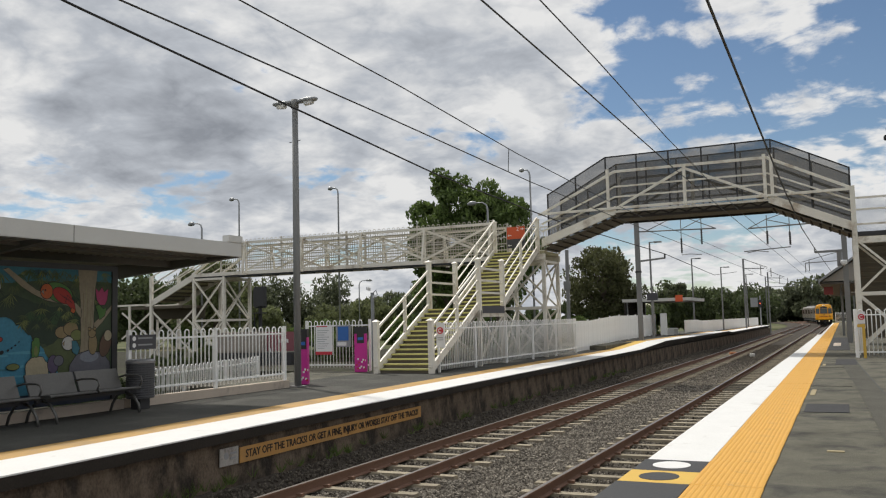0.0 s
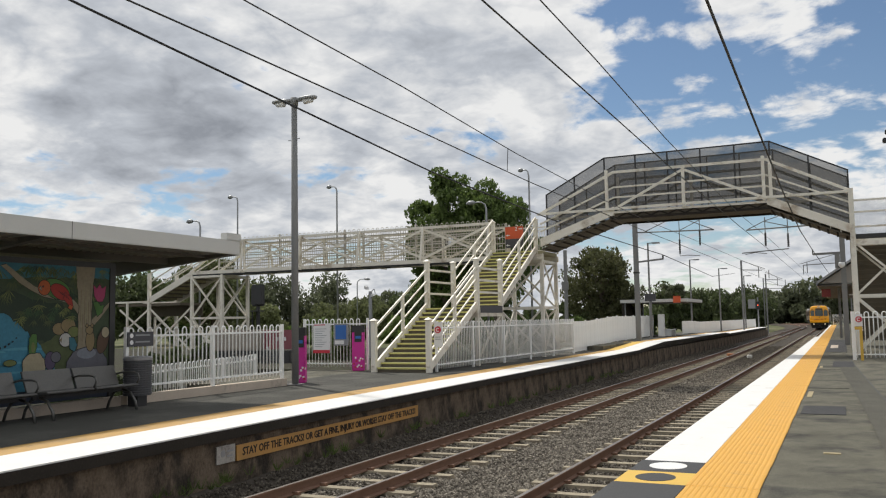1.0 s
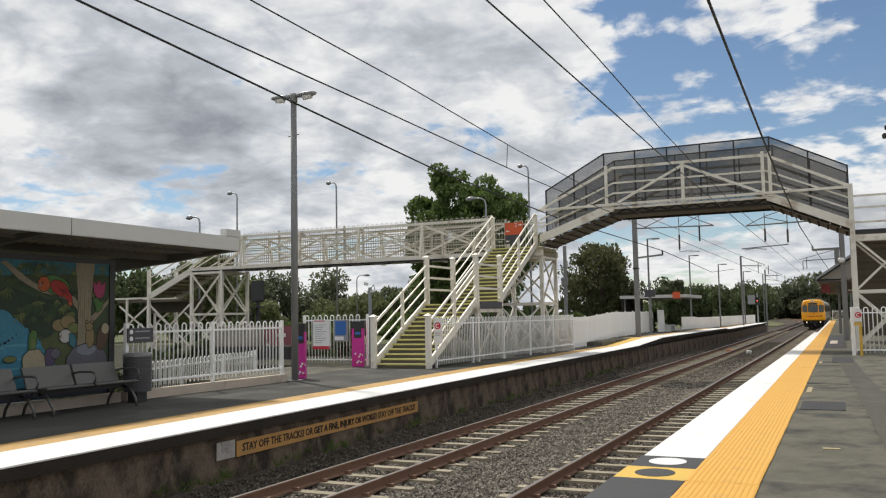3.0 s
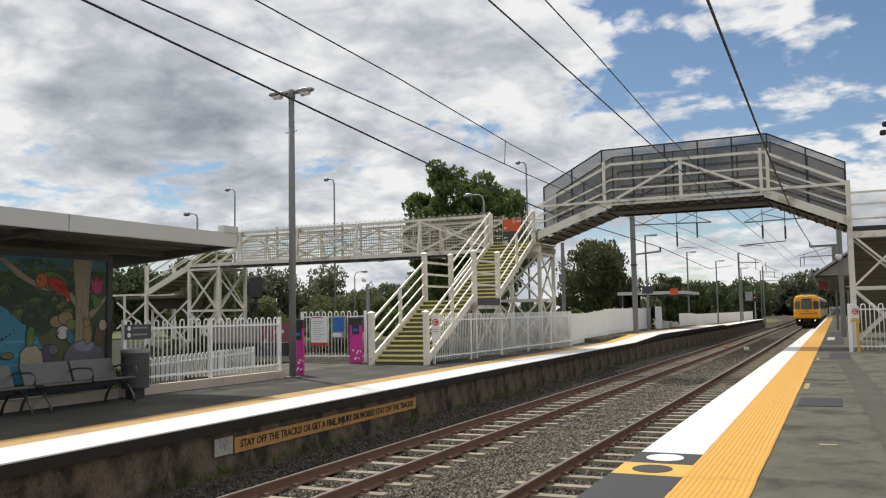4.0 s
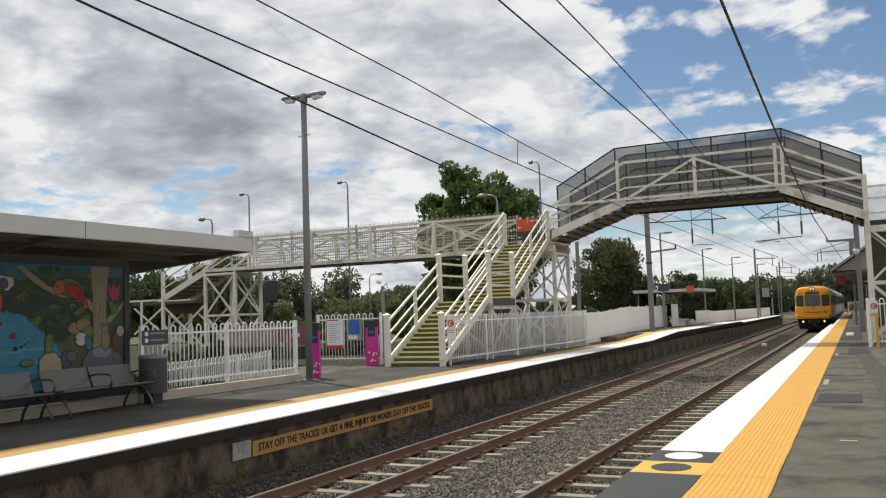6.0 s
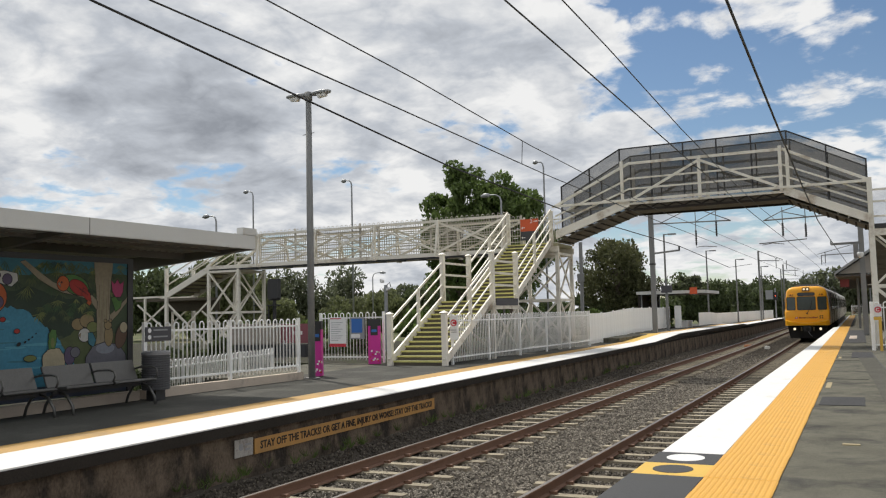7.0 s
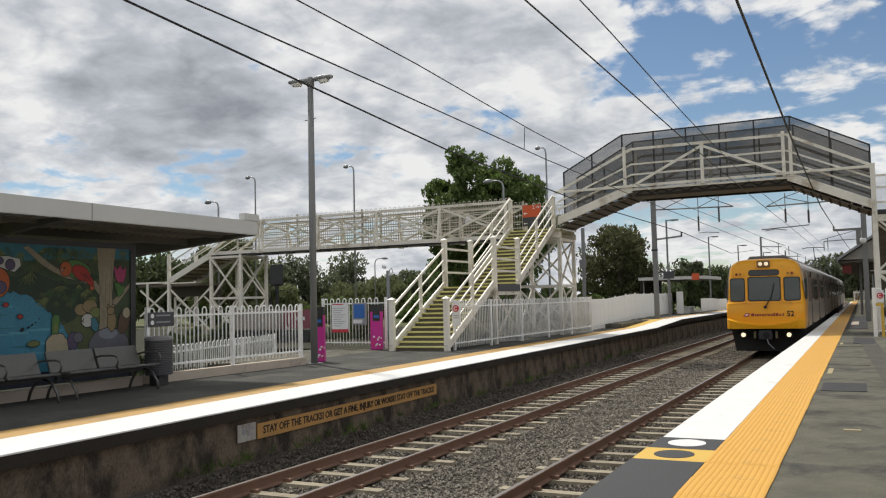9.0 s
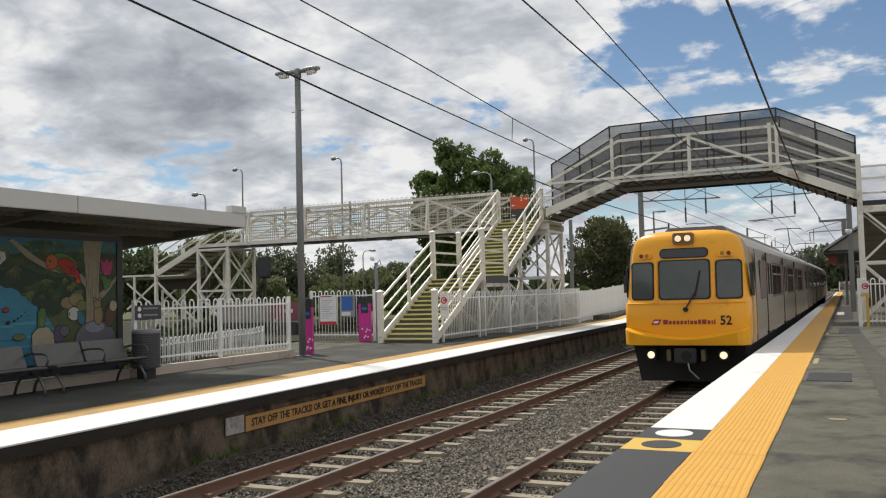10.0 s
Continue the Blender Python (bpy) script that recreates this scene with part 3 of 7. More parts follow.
ARCH = [(-10.60, 4.10), (-7.65, 5.16), (-2.20, 5.16), (0.45, 3.98)]


def arch_deck(x):
    return lerp(ARCH, x)


def build_arch():
    b = thing("footbridge", "cream painted steel footbridge with dark mesh screens", "footbridge")
    pts = ARCH
    for y in (YB0, YB1):
        # strings of the two flights, edge beam of the level span
        for (x0, z0), (x1, z1) in zip(pts, pts[1:]):
            mb = MB()
            if z0 == z1:
                mb.beam((x0, y, z0 + 0.20), (x1, y, z1 + 0.20), 0.10, 0.08)
            else:
                mb.prism([(x0, z0 + 0.10), (x1, z1 + 0.10), (x1, z1 + 0.42), (x0, z0 + 0.42)], "y", y - 0.05, y + 0.05)
            part("stringer", mb, WHITE, b)
        part("tie_beam", MB().beam((-10.7, y - 0.08, 5.48), (0.45, y - 0.08, 5.52), 0.09, 0.09), WHITE, b)
        # top rail and two mid rails
        for s, zs in ((0.10, (5.50, 6.90, 6.88, 5.56)), (0.06, (5.10, 6.32, 6.32, 5.14)), (0.06, (4.80, 5.93, 5.93, 4.76))):
            for k in range(3):
                part("rail", MB().beam((pts[k][0], y, zs[k]), (pts[k + 1][0], y, zs[k + 1]), 0.06, s), WHITE, b)
        for x, z0, h in ((-7.90, 5.42, 1.58), (-5.05, 5.42, 1.50), (-2.28, 5.42, 1.58), (-2.05, 5.40, 1.58)):
            part("post", MB().beam((x, y - 0.05, z0 - 0.02), (x, y - 0.05, z0 + h), 0.11, 0.11), WHITE, b)
        part("brace", MB().beam((-7.6, y - 0.03, 5.5), (-5.05, y - 0.03, 6.78), 0.05, 0.09), WHITE, b)
        part("brace", MB().beam((-5.05, y - 0.03, 6.78), (-2.35, y - 0.03, 5.55), 0.05, 0.09), WHITE, b)
    # bottom lattice of the level span
    for i in range(9):
        x = -7.5 + 0.62 * i
        part("lattice_bar", MB().beam((x, YB0, 5.17), (x + 0.31, YB0, 5.32), 0.03, 0.05).beam((x + 0.31, YB0, 5.32), (x + 0.62, YB0, 5.17), 0.03, 0.05), LIP, b)
    part("lattice_chord", MB().beam((-7.75, YB0, 5.13), (-2.05, YB0, 5.13), 0.08, 0.08), LIP, b, "dark lower chord")
    part("lattice_chord", MB().beam((-7.75, YB1, 5.13), (-2.05, YB1, 5.13), 0.08, 0.08), LIP, b)
    # deck
    planks = MB().box(-7.65, -2.20, YB0 + 0.06, YB1 - 0.06, 5.16, 5.34)
    part("deck", planks, RISER, b, "level timber walkway deck")
    tread = MB().box(-0.145, 0.145, 0, YB1 - YB0 - 0.1, -0.04, 0.0).data("bridge_step", RISER)
    for (x0, z0), (x1, z1) in (ARCH[0:2], ARCH[2:4]):
        n = 8
        for i in range(n):
            k = (i + 0.5) / n
            put("bridge_step", tread, b, (x0 + (x1 - x0) * k, YB0 + 0.05, z0 + (z1 - z0) * k + 0.16))
        part("soffit_plate", MB().prism([(x0, z0 - 0.02), (x1, z1 - 0.02), (x1, z1 + 0.02), (x0, z0 + 0.02)], "y", YB0 + 0.05, YB1 - 0.05), RISER, b, "weathered soffit under the steps")
        joist = MB().box(-0.035, 0.035, YB0 + 0.10, YB1 - 0.10, -0.03, 0.0).data("soffit_joist", LIP)
        for i in range(9):
            k = (i + 0.5) / 9
            put("soffit_joist", joist, b, (x0 + (x1 - x0) * k, 0, z0 + (z1 - z0) * k - 0.02))
    # screens in framed panels
    top = [(-10.35, 6.25), (-8.0, 7.50), (-2.05, 7.53), (0.42, 6.28)]
    for y in (YB0 + 0.10, YB1 - 0.06):
        cuts = [-10.35, -9.2, -8.0, -6.81, -5.62, -4.43, -3.24, -2.05, -0.8, 0.42]
        for x0, x1 in zip(cuts, cuts[1:]):
            q = [(x0 + 0.02, arch_deck(x0) + 0.35), (x1 - 0.02, arch_deck(x1) + 0.35), (x1 - 0.02, lerp(top, x1)), (x0 + 0.02, lerp(top, x0))]
            mb = MB().add([(x, y, z) for x, z in q], [(0, 1, 2, 3)])
            part("mesh_panel", mb, SCREEN, b, "dark woven mesh screen panel")
            part("screen_rail", MB().beam((x0, y, lerp(top, x0)), (x1, y, lerp(top, x1)), 0.04, 0.045), DARK, b)
        for x in cuts:
            part("screen_post", MB().beam((x, y, arch_deck(x) + 0.2), (x, y, lerp(top, x) + 0.02), 0.05, 0.05), DARK, b)


def trestle(name, x0, x1, y0, y1, z0, z1, label):
    """A braced tower of four legs."""
    t = thing(name, label, "bridge tower", group="footbridge towers")
    for x in (x0, x1):
        for y in (y0, y1):
            part("leg", MB().beam((x, y, z0), (x, y, z1), 0.13, 0.13), WHITE, t)
    zm = (z0 + z1) / 2
    for za, zb in ((z0 + 0.1, zm), (zm, z1 - 0.1)):
        for y in (y0, y1):
            part("brace", MB().beam((x0, y, za), (x1, y, zb), 0.05, 0.07).beam((x1, y - 0.06, za), (x0, y - 0.06, zb), 0.05, 0.07), WHITE, t)
        for x in (x0, x1):
            part("brace", MB().beam((x, y0, za), (x, y1, zb), 0.05, 0.07).beam((x + 0.06, y1, za), (x + 0.06, y0, zb), 0.05, 0.07), WHITE, t)
        for y in (y0, y1):
            part("strut", MB().beam((x0, y, zb), (x1, y, zb), 0.09, 0.10), WHITE, t)
        for x in (x0, x1):
            part("strut", MB().beam((x, y0, zb), (x, y1, zb), 0.09, 0.10), WHITE, t)
    return t


def flight(parent, x0, x1, y0, z0, y1, z1, n):
    """Steps up along y between two sloping strings."""
    rise, run = (z1 - z0) / n, (y1 - y0) / n
    s = 1 if run > 0 else -1
    tread = MB().box(x0 + 0.05, x1 - 0.05, 0, abs(run) + 0.02, -0.04, 0)
    me = tread.data("tread", TREAD)
    me2 = MB().box(x0 + 0.05, x1 - 0.05, -0.012, 0.035, -0.045, 0.004).data("nosing", NOSING)
    me3 = MB().box(x0 + 0.06, x1 - 0.06, 0.02, 0.035, -rise, -0.04).data("riser", RISER)
    for i in range(n):
        y, z = y0 + run * i, z0 + rise * (i + 1)
        rot = (0, 0, 0) if s > 0 else (0, 0, math.pi)
        dx = 0 if s > 0 else x0 + x1
        put("tread", me, parent, (dx, y, z), rot)
        put("nosing", me2, parent, (dx, y, z), rot)
        put("riser", me3, parent, (dx, y, z), rot)
    for x in (x0, x1):
        part("string", MB().beam((x, y0 - 0.1 * s, z0 + 0.10), (x, y1, z1 + 0.10), 0.06, 0.22), WHITE, parent)


def handrails(parent, x, y0, z0, y1, z1, posts=()):
    for h, s in ((1.32, 0.068), (0.95, 0.036), (0.60, 0.036)):
        part("handrail", MB().beam((x, y0, z0 + h), (x, y1, z1 + h), 0.045, s), WHITE, parent)
    for k in posts:
        y, z = y0 + (y1 - y0) * k, z0 + (z1 - z0) * k
        part("post", MB().beam((x, y, z - 0.1), (x, y, z + 1.36), 0.09, 0.09), WHITE, parent)


def newel(parent, x, y, z0, z1):
    part("newel_post", MB().beam((x, y, z0), (x, y, z1), 0.145, 0.145).add([(x - 0.11, y - 0.11, z1), (x + 0.11, y - 0.11, z1), (x + 0.11, y + 0.11, z1), (x - 0.11, y + 0.11, z1), (x, y, z1 + 0.07)], [(0, 1, 4), (1, 2, 4), (2, 3, 4), (3, 0, 4)]), WHITE, parent)


def build_stairs():
    s = thing("stairs", "cream steel staircase with worn yellow treads up to the footbridge", "stairs")
    xl, xr = -12.6, -10.8
    zf = Z_FAR
    ya, yb, yc, yd = 22.25, 25.85, 28.0, 32.0
    zm = 1.80
    flight(s, xl, xr, ya, zf, yb, zm, 14)
    part("landing", MB().box(xl, xr, yb, yc, zm - 0.10, zm), TREAD, s)
    part("landing_beam", MB().box(xl, xr, yb - 0.04, yb + 0.04, zm - 0.30, zm - 0.10).box(xl, xr, yc - 0.04, yc + 0.04, zm - 0.30, zm - 0.10).box(xr - 0.02, xr + 0.06, yb, yc, zm - 0.30, zm - 0.08), WHITE, s)
    flight(s, xl, xr, yc, zm, yd, Z_DECK, 16)
    for x in (xl, xr):
        newel(s, x, ya - 0.05, zf, 1.42)
        newel(s, x, yb, zm - 0.1, 3.38)
        newel(s, x, yc, zm - 0.1, 3.45)
        newel(s, x, yd, Z_DECK - 0.3, 5.3)
        handrails(s, x, ya, zf, yb, zm, (0.5,))
        handrails(s, x, yc, zm, yd, Z_DECK, (0.5,))
        for h in (0.5, 0.9, 1.3):
            part("landing_rail", MB().beam((x, yb, zm + h), (x, yc, zm + h), 0.06, 0.07), WHITE, s)
        for y in (yb, yc):
            part("leg", MB().beam((x, y, zf), (x, y, zm - 0.1), 0.12, 0.12), WHITE, s)
    part("sign_plate", MB().box(-10.72, -10.70, 25.95, 27.9, 1.62, 1.86), SIGNGREY, s, "dark low-headroom plate on the landing")
    part("landing_brace", MB().beam((xr, yb, 1.6), (xr, yc, zf + 0.2), 0.05, 0.07).beam((xr, yc, 1.6), (xr, yb, zf + 0.2), 0.05, 0.07), WHITE, s)
    part("landing_brace", MB().beam((xl, yb, 1.6), (xr, yb, zf + 0.2), 0.05, 0.07).beam((xr, yb, 1.6), (xl, yb, zf + 0.2), 0.05, 0.07), WHITE, s)
    # head landing between stairs and both spans
    part("head_landing", MB().box(-12.75, -10.55, YB0, YB1, Z_DECK - 0.12, Z_DECK - 0.0), TREAD, s)
    part("head_beam", MB().box(-12.75, -10.5, YB0 - 0.06, YB0 + 0.04, Z_DECK - 0.34, Z_DECK - 0.12), WHITE, s)
    part("head_beam", MB().box(-12.75, -10.5, YB1 - 0.04, YB1 + 0.06, Z_DECK - 0.34, Z_DECK - 0.12), WHITE, s)
    trestle("bridge_tower", -12.45, -10.62, YB0 + 0.1, YB1, Z_FAR, Z_DECK - 0.30, "cream braced steel tower under the footbridge stairs")


HOOP_W, HOOP_PITCH = 0.118, 0.236


def hoop_mesh(h, mat=None, r=0.017):
    w = HOOP_W / 2
    arc = [(0, -w, 0.0), (0, -w, h - w)] + [(0, -w * math.cos(a), h - w + w * math.sin(a)) for a in (math.pi * i / 6 for i in range(1, 6))] + [(0, w, h - w), (0, w, 0.0)]
    return MB().tube(arc, r, 6).data("hoop", mat or FENCE_WHITE, True)


def hoop_fence(name, label, a, b, z, h, posts=2.4, mat=None, group="bow-top fences", rails=(0.16, -0.16), plinth=0.0):
    """A bow-top fence from a to b (x, y); hoops, rails and posts are its parts."""
    mat = mat or FENCE_WHITE
    f = thing(name, label, "fence", group=group)
    a, b = Vector((*a, 0)), Vector((*b, 0))
    d = b - a
    length, ang = d.length, math.atan2(d.y, d.x) - math.pi / 2
    d.normalize()
    me = hoop_mesh(h - 0.06, mat, 0.0155 if mat is FENCE_WHITE else 0.011)
    n = int(length / HOOP_PITCH)
    for i in range(n):
        p = a + d * (HOOP_PITCH * (i + 0.5))
        put("hoop", me, f, (p.x, p.y, z + 0.06), (0, 0, ang))
    for q in rails:
        zz = z + (q if q > 0 else h + q)
        part("fence_rail", MB().beam((a.x, a.y, zz), (b.x, b.y, zz), 0.035, 0.04), mat, f)
    k = max(1, round(length / posts))
    for i in range(k + 1):
        p = a + d * (length * i / k)
        part("fence_post", MB().beam((p.x, p.y, z - 0.02), (p.x, p.y, z + h + 0.02), 0.065, 0.065), mat, f)
    return f


def build_long_span():
    s = thing("lattice_span", "long cream lattice footbridge span with railings", "footbridge")
    x0, x1 = -28.2, -12.7
    zb, zt = 3.86, 5.32
    for y in (YB0, YB1):
        part("bottom_chord", MB().beam((x0, y, zb), (x1, y, zb), 0.14, 0.16), WHITE, s)
        part("top_chord", MB().beam((x0 + 2.3, y, zt - 0.05), (x1, y, zt - 0.05), 0.10, 0.10), WHITE, s)
        part("end_rake", MB().beam((x0, y, zb + 0.05), (x0 + 2.3, y, zt - 0.05), 0.10, 0.10), WHITE, s)
        xs = [-12.75, -15.73, -18.8, -21.85, -25.0]
        for x in xs:
            out = -0.36 if y == YB0 else 0.36
            part("vertical", MB().beam((x, y - 0.04, zb), (x, y - 0.04, zt), 0.05, 0.06), WHITE, s)
            part("raking_stay", MB().beam((x, y + out, zb - 0.02), (x, y - 0.05, zt - 0.02), 0.075, 0.085), WHITE, s)
            part("outrigger", MB().beam((x, y + out * 1.1, zb - 0.06), (x, y, zb - 0.06), 0.08, 0.09), WHITE, s)
        for i, (p, q) in enumerate(zip(xs, xs[1:])):
            part("diagonal", MB().beam((p, y - 0.03, zt - 0.12), (q, y - 0.03, zb + 0.12), 0.05, 0.085), WHITE, s)
            part("diagonal", MB().beam((p, y + 0.03, zb + 0.12), (q, y + 0.03, zt - 0.12), 0.05, 0.085), WHITE, s)
    part("deck", MB().box(x0, x1, YB0, YB1, zb - 0.02, zb + 0.06), TREAD, s, "walkway deck")
    # dark strip draws the line of shade below the bottom chord
    part("deck_edge", MB().box(x0, x1, YB0 - 0.03, YB0 + 0.03, zb - 0.16, zb - 0.085), DARK, s, "deck joist, its shade put in as dark colour")
    joist = MB().box(-0.05, 0.05, YB0 + 0.05, YB1 - 0.05, -0.06, 0).data("joist", DARK)
    for i in range(15):
        put("joist", joist, s, (x1 - 0.5 - i * 1.03, 0, zb - 0.02))
    hoop_fence("bridge_railing", "cream bow-top railing along the lattice footbridge", (x1, YB0 + 0.14), (x0 + 1.6, YB0 + 0.14), zb + 0.05, 1.52, 3.1, RAILING, "footbridge railings", rails=(0.16, 0.42, 0.68, 0.94, -0.32, -0.14))
    hoop_fence("bridge_railing", "cream bow-top railing along the lattice footbridge", (x1, YB1 - 0.14), (x0 + 1.6, YB1 - 0.14), zb + 0.05, 1.52, 3.1, RAILING, "footbridge railings", rails=(0.16, 0.42, 0.68, 0.94, -0.32, -0.14))
    hoop_fence("bridge_railing", "cream bow-top railing at the head of the stairs", (-10.5, YB1 - 0.05), (-12.6, YB1 - 0.05), Z_DECK, 1.3, 2.2, WHITE, "footbridge railings")
    # far end: columns and stairs going down to the other side
    trestle("bridge_tower", -28.1, -26.3, YB0, YB1, -0.35, zb - 0.1, "cream braced steel tower at the far end of the footbridge")
    f = thing("far_stairs", "cream steel stairs at the far end of the footbridge", "stairs")
    for y in (YB0, YB1):
        part("string", MB().beam((-28.1, y, zb - 0.05), (-30.75, y, 2.62), 0.08, 0.28), WHITE, f)
        for h in (0.5, 0.9, 1.3):
            part("handrail", MB().beam((-28.1, y, zb + h - 0.05), (-30.75, y, 2.62 + h), 0.05, 0.055), WHITE, f)
        part("leg", MB().beam((-30.78, y, -0.35), (-30.78, y, 3.95), 0.14, 0.14), WHITE, f)
        part("brace", MB().beam((-30.7, y, 2.2), (-28.2, y, 0.2), 0.05, 0.08).beam((-30.7, y, 0.2), (-28.2, y, 2.2), 0.05, 0.08), WHITE, f)
        part("brace", MB().beam((-30.8, y, 2.2), (-32.7, y, 0.9), 0.05, 0.08).beam((-30.8, y, 0.9), (-32.7, y, 2.2), 0.05, 0.08), WHITE, f)
        part("landing_rail", MB().beam((-30.8, y, 2.56), (-33.0, y, 2.56), 0.05, 0.09), WHITE, f)
        part("post", MB().beam((-32.2, y, -0.35), (-32.2, y, 2.56), 0.09, 0.09), WHITE, f)
    step = MB().box(-0.20, 0.20, YB0 + 0.05, YB1 - 0.05, -0.05, 0).data("tread", RISER)
    back = MB().box(-0.19, -0.17, YB0 + 0.05, YB1 - 0.05, -0.17, 0).data("riser", TREAD)
    for i in range(7):
        put("tread", step, f, (-28.30 - 0.37 * i, 0, zb - 0.05 - 0.165 * i))
        put("riser", back, f, (-28.30 - 0.37 * i, 0, zb - 0.05 - 0.165 * i))
    part("landing", MB().box(-32.9, -28.9, YB0 + 0.06, YB1 - 0.06, 2.36, 2.48), RISER, f, "dark boarded landing")
    part("landing_apron", MB().box(-32.6, -29.0, YB1 - 0.12, YB1 - 0.07, 1.85, 2.36), RISER, f, "weathered boarding under the landing")


build_arch()
build_stairs()
build_long_span()


# ---- the near platform's side of the bridge ----
def build_right_tower():
    t = trestle("bridge_tower", 0.45, 2.35, YB0, YB1, 0.0, Z_DECK - 0.12, "cream steel tower beside the near platform fence")
    s = thing("near_stairs", "cream steel stairs seen from below beside the near platform", "stairs")
    part("head_landing", MB().box(0.4, 2.5, YB0, YB1, Z_DECK - 0.14, Z_DECK), DARK, s, "dark edge of the head landing")
    part("corner_post", MB().beam((0.47, YB0 - 0.05, 0), (0.47, YB0 - 0.05, 5.62), 0.16, 0.16), WHITE, s)
    part("landing_beam", MB().beam((0.4, YB0 - 0.05, Z_DECK - 0.32), (2.6, YB0 - 0.05, Z_DECK - 0.32), 0.08, 0.14), WHITE, s)
    for h in (0.25, 0.75, 1.15):
        part("landing_rail", MB().beam((0.5, YB0, Z_DECK + h), (2.6, YB0, Z_DECK + h), 0.05, 0.06), WHITE, s)
    part("chain_mesh", MB().add([(0.5, YB0 + 0.04, Z_DECK), (2.6, YB0 + 0.04, Z_DECK), (2.6, YB0 + 0.04, Z_DECK + 1.2), (0.5, YB0 + 0.04, Z_DECK + 1.2)], [(0, 1, 2, 3)]), CHAIN, s, "galvanised chain mesh infill")
    step = MB().box(0.55, 2.3, -0.16, 0.16, -0.05, 0.0).data("tread", RISER)
    back = MB().box(0.55, 2.3, 0.13, 0.15, 0.0, 0.16).data("riser", RISER)
    for i in range(22):
        put("tread", step, s, (0, YB1 + 0.1 + 0.3 * i, Z_DECK - 0.17 * (i + 1)))
        put("riser", back, s, (0, YB1 + 0.1 + 0.3 * i, Z_DECK - 0.17 * (i + 1)))
    for x in (0.5, 2.35):
        part("string", MB().beam((x, YB1, Z_DECK - 0.1), (x, YB1 + 6.7, 0.2), 0.07, 0.30), WHITE, s)
        part("handrail", MB().beam((x, YB1, Z_DECK + 1.2), (x, YB1 + 6.7, 1.5), 0.05, 0.08), WHITE, s)
    hoop_fence("platform_fence", "white bow-top steel fence on the near platform", (0.26, 28.5), (0.32, 36.0), 0.0, 1.42, 1.9)
    hoop_fence("platform_fence", "white bow-top steel fence on the near platform", (0.30, 28.45), (6.2, 28.45), 0.0, 1.42, 2.0)


build_right_tower()


# ---- far platform: shelter and what stands by it ----
XS = -12.75                    # face of the mural wall


def ellipse(cx, cy, rx, ry, n=24, turn=0.0):
    c, s = math.cos(turn), math.sin(turn)
    return [(cx + rx * math.cos(a) * c - ry * math.sin(a) * s, cy + rx * math.cos(a) * s + ry * math.sin(a) * c) for a in (2 * math.pi * i / n for i in range(n))]


def build_shelter():
    s = thing("platform_shelter", "platform waiting shelter with a pale flat roof and dark soffit", "shelter")
    y0, y1 = 1.0, 14.5
    # roof: deep pale fascia, soffit falls towards the back
    xf, xb = -11.45, -15.2
    part("fascia", MB().box(xf - 0.05, xf, y0, y1, 2.84, 3.13), ROOFWHITE, s, "pale painted metal fascia", bevel=0.01)
    # roof end takes the dark soffit grey, its shade put into the colour
    part("fascia_return", MB().prism([(xf - 0.051, 2.84), (xf - 0.051, 3.13), (xb, 3.06), (xb, 2.50)], "y", y1 - 0.05, y1), SOFFIT, s, "end of the roof with shade in its dark colour")
    part("roof", MB().prism([(xf - 0.05, 3.06), (xf - 0.05, 3.12), (xb, 3.05), (xb, 2.99)], "y", y0, y1 - 0.05), ROOFWHITE, s)
    part("soffit", MB().prism([(xf - 0.052, 2.885), (xf - 0.052, 2.92), (xb, 2.86), (xb, 2.825)], "y", y0, y1 - 0.052), SHEET, s, "ribbed metal roof sheet seen from below")
    rib = MB().beam((xf - 0.1, 0, 2.872), (xb, 0, 2.812), 0.035, 0.028).data("soffit_rib", SHEET)
    for i in range(66):
        put("soffit_rib", rib, s, (0, y0 + 0.12 + 0.20 * i, 0))
    for y in (14.30, 9.75, 5.2):
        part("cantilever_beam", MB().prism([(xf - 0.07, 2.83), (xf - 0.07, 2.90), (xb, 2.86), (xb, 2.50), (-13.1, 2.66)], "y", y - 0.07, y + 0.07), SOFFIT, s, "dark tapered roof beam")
    for x, z in ((-13.20, 2.70), (-12.2, 2.80)):
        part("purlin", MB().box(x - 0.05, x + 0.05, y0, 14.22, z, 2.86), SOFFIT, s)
    for y in (10.15, 5.9):
        part("fascia_joint", MB().box(xf + 0.0005, xf + 0.003, y - 0.006, y + 0.006, 2.84, 3.13), SOFFIT, s)
    part("roof_box", MB().box(-11.62, -11.44, 14.08, 14.53, 3.131, 3.28), ROOFWHITE, s, "pale box on the roof corner", bevel=0.01)
    # mural wall in a dark frame
    part("wall", MB().box(XS - 0.08, XS, y0, 12.20, 0.30, 2.56), SIGNGREY, s, "wall that carries the painting")
    part("skirting", MB().box(XS - 0.07, XS - 0.01, y0, 12.20, 0.072, 0.30), surf("navy_skirting", (0.02, 0.03, 0.055), 0.6, vary=0.1), s, "dark navy skirting under the painting")
    part("frame_post", MB().box(XS - 0.10, XS + 0.03, 12.20, 12.33, Z_FAR, 2.60), DARK, s)
    part("frame_head", MB().box(XS - 0.10, XS + 0.03, y0, 12.20, 2.50, 2.60), DARK, s)
    return s


def paint(name, rgb):
    return surf(name, rgb, 0.7, vary=0.22, scale=5, grain=18, bump=0.02)


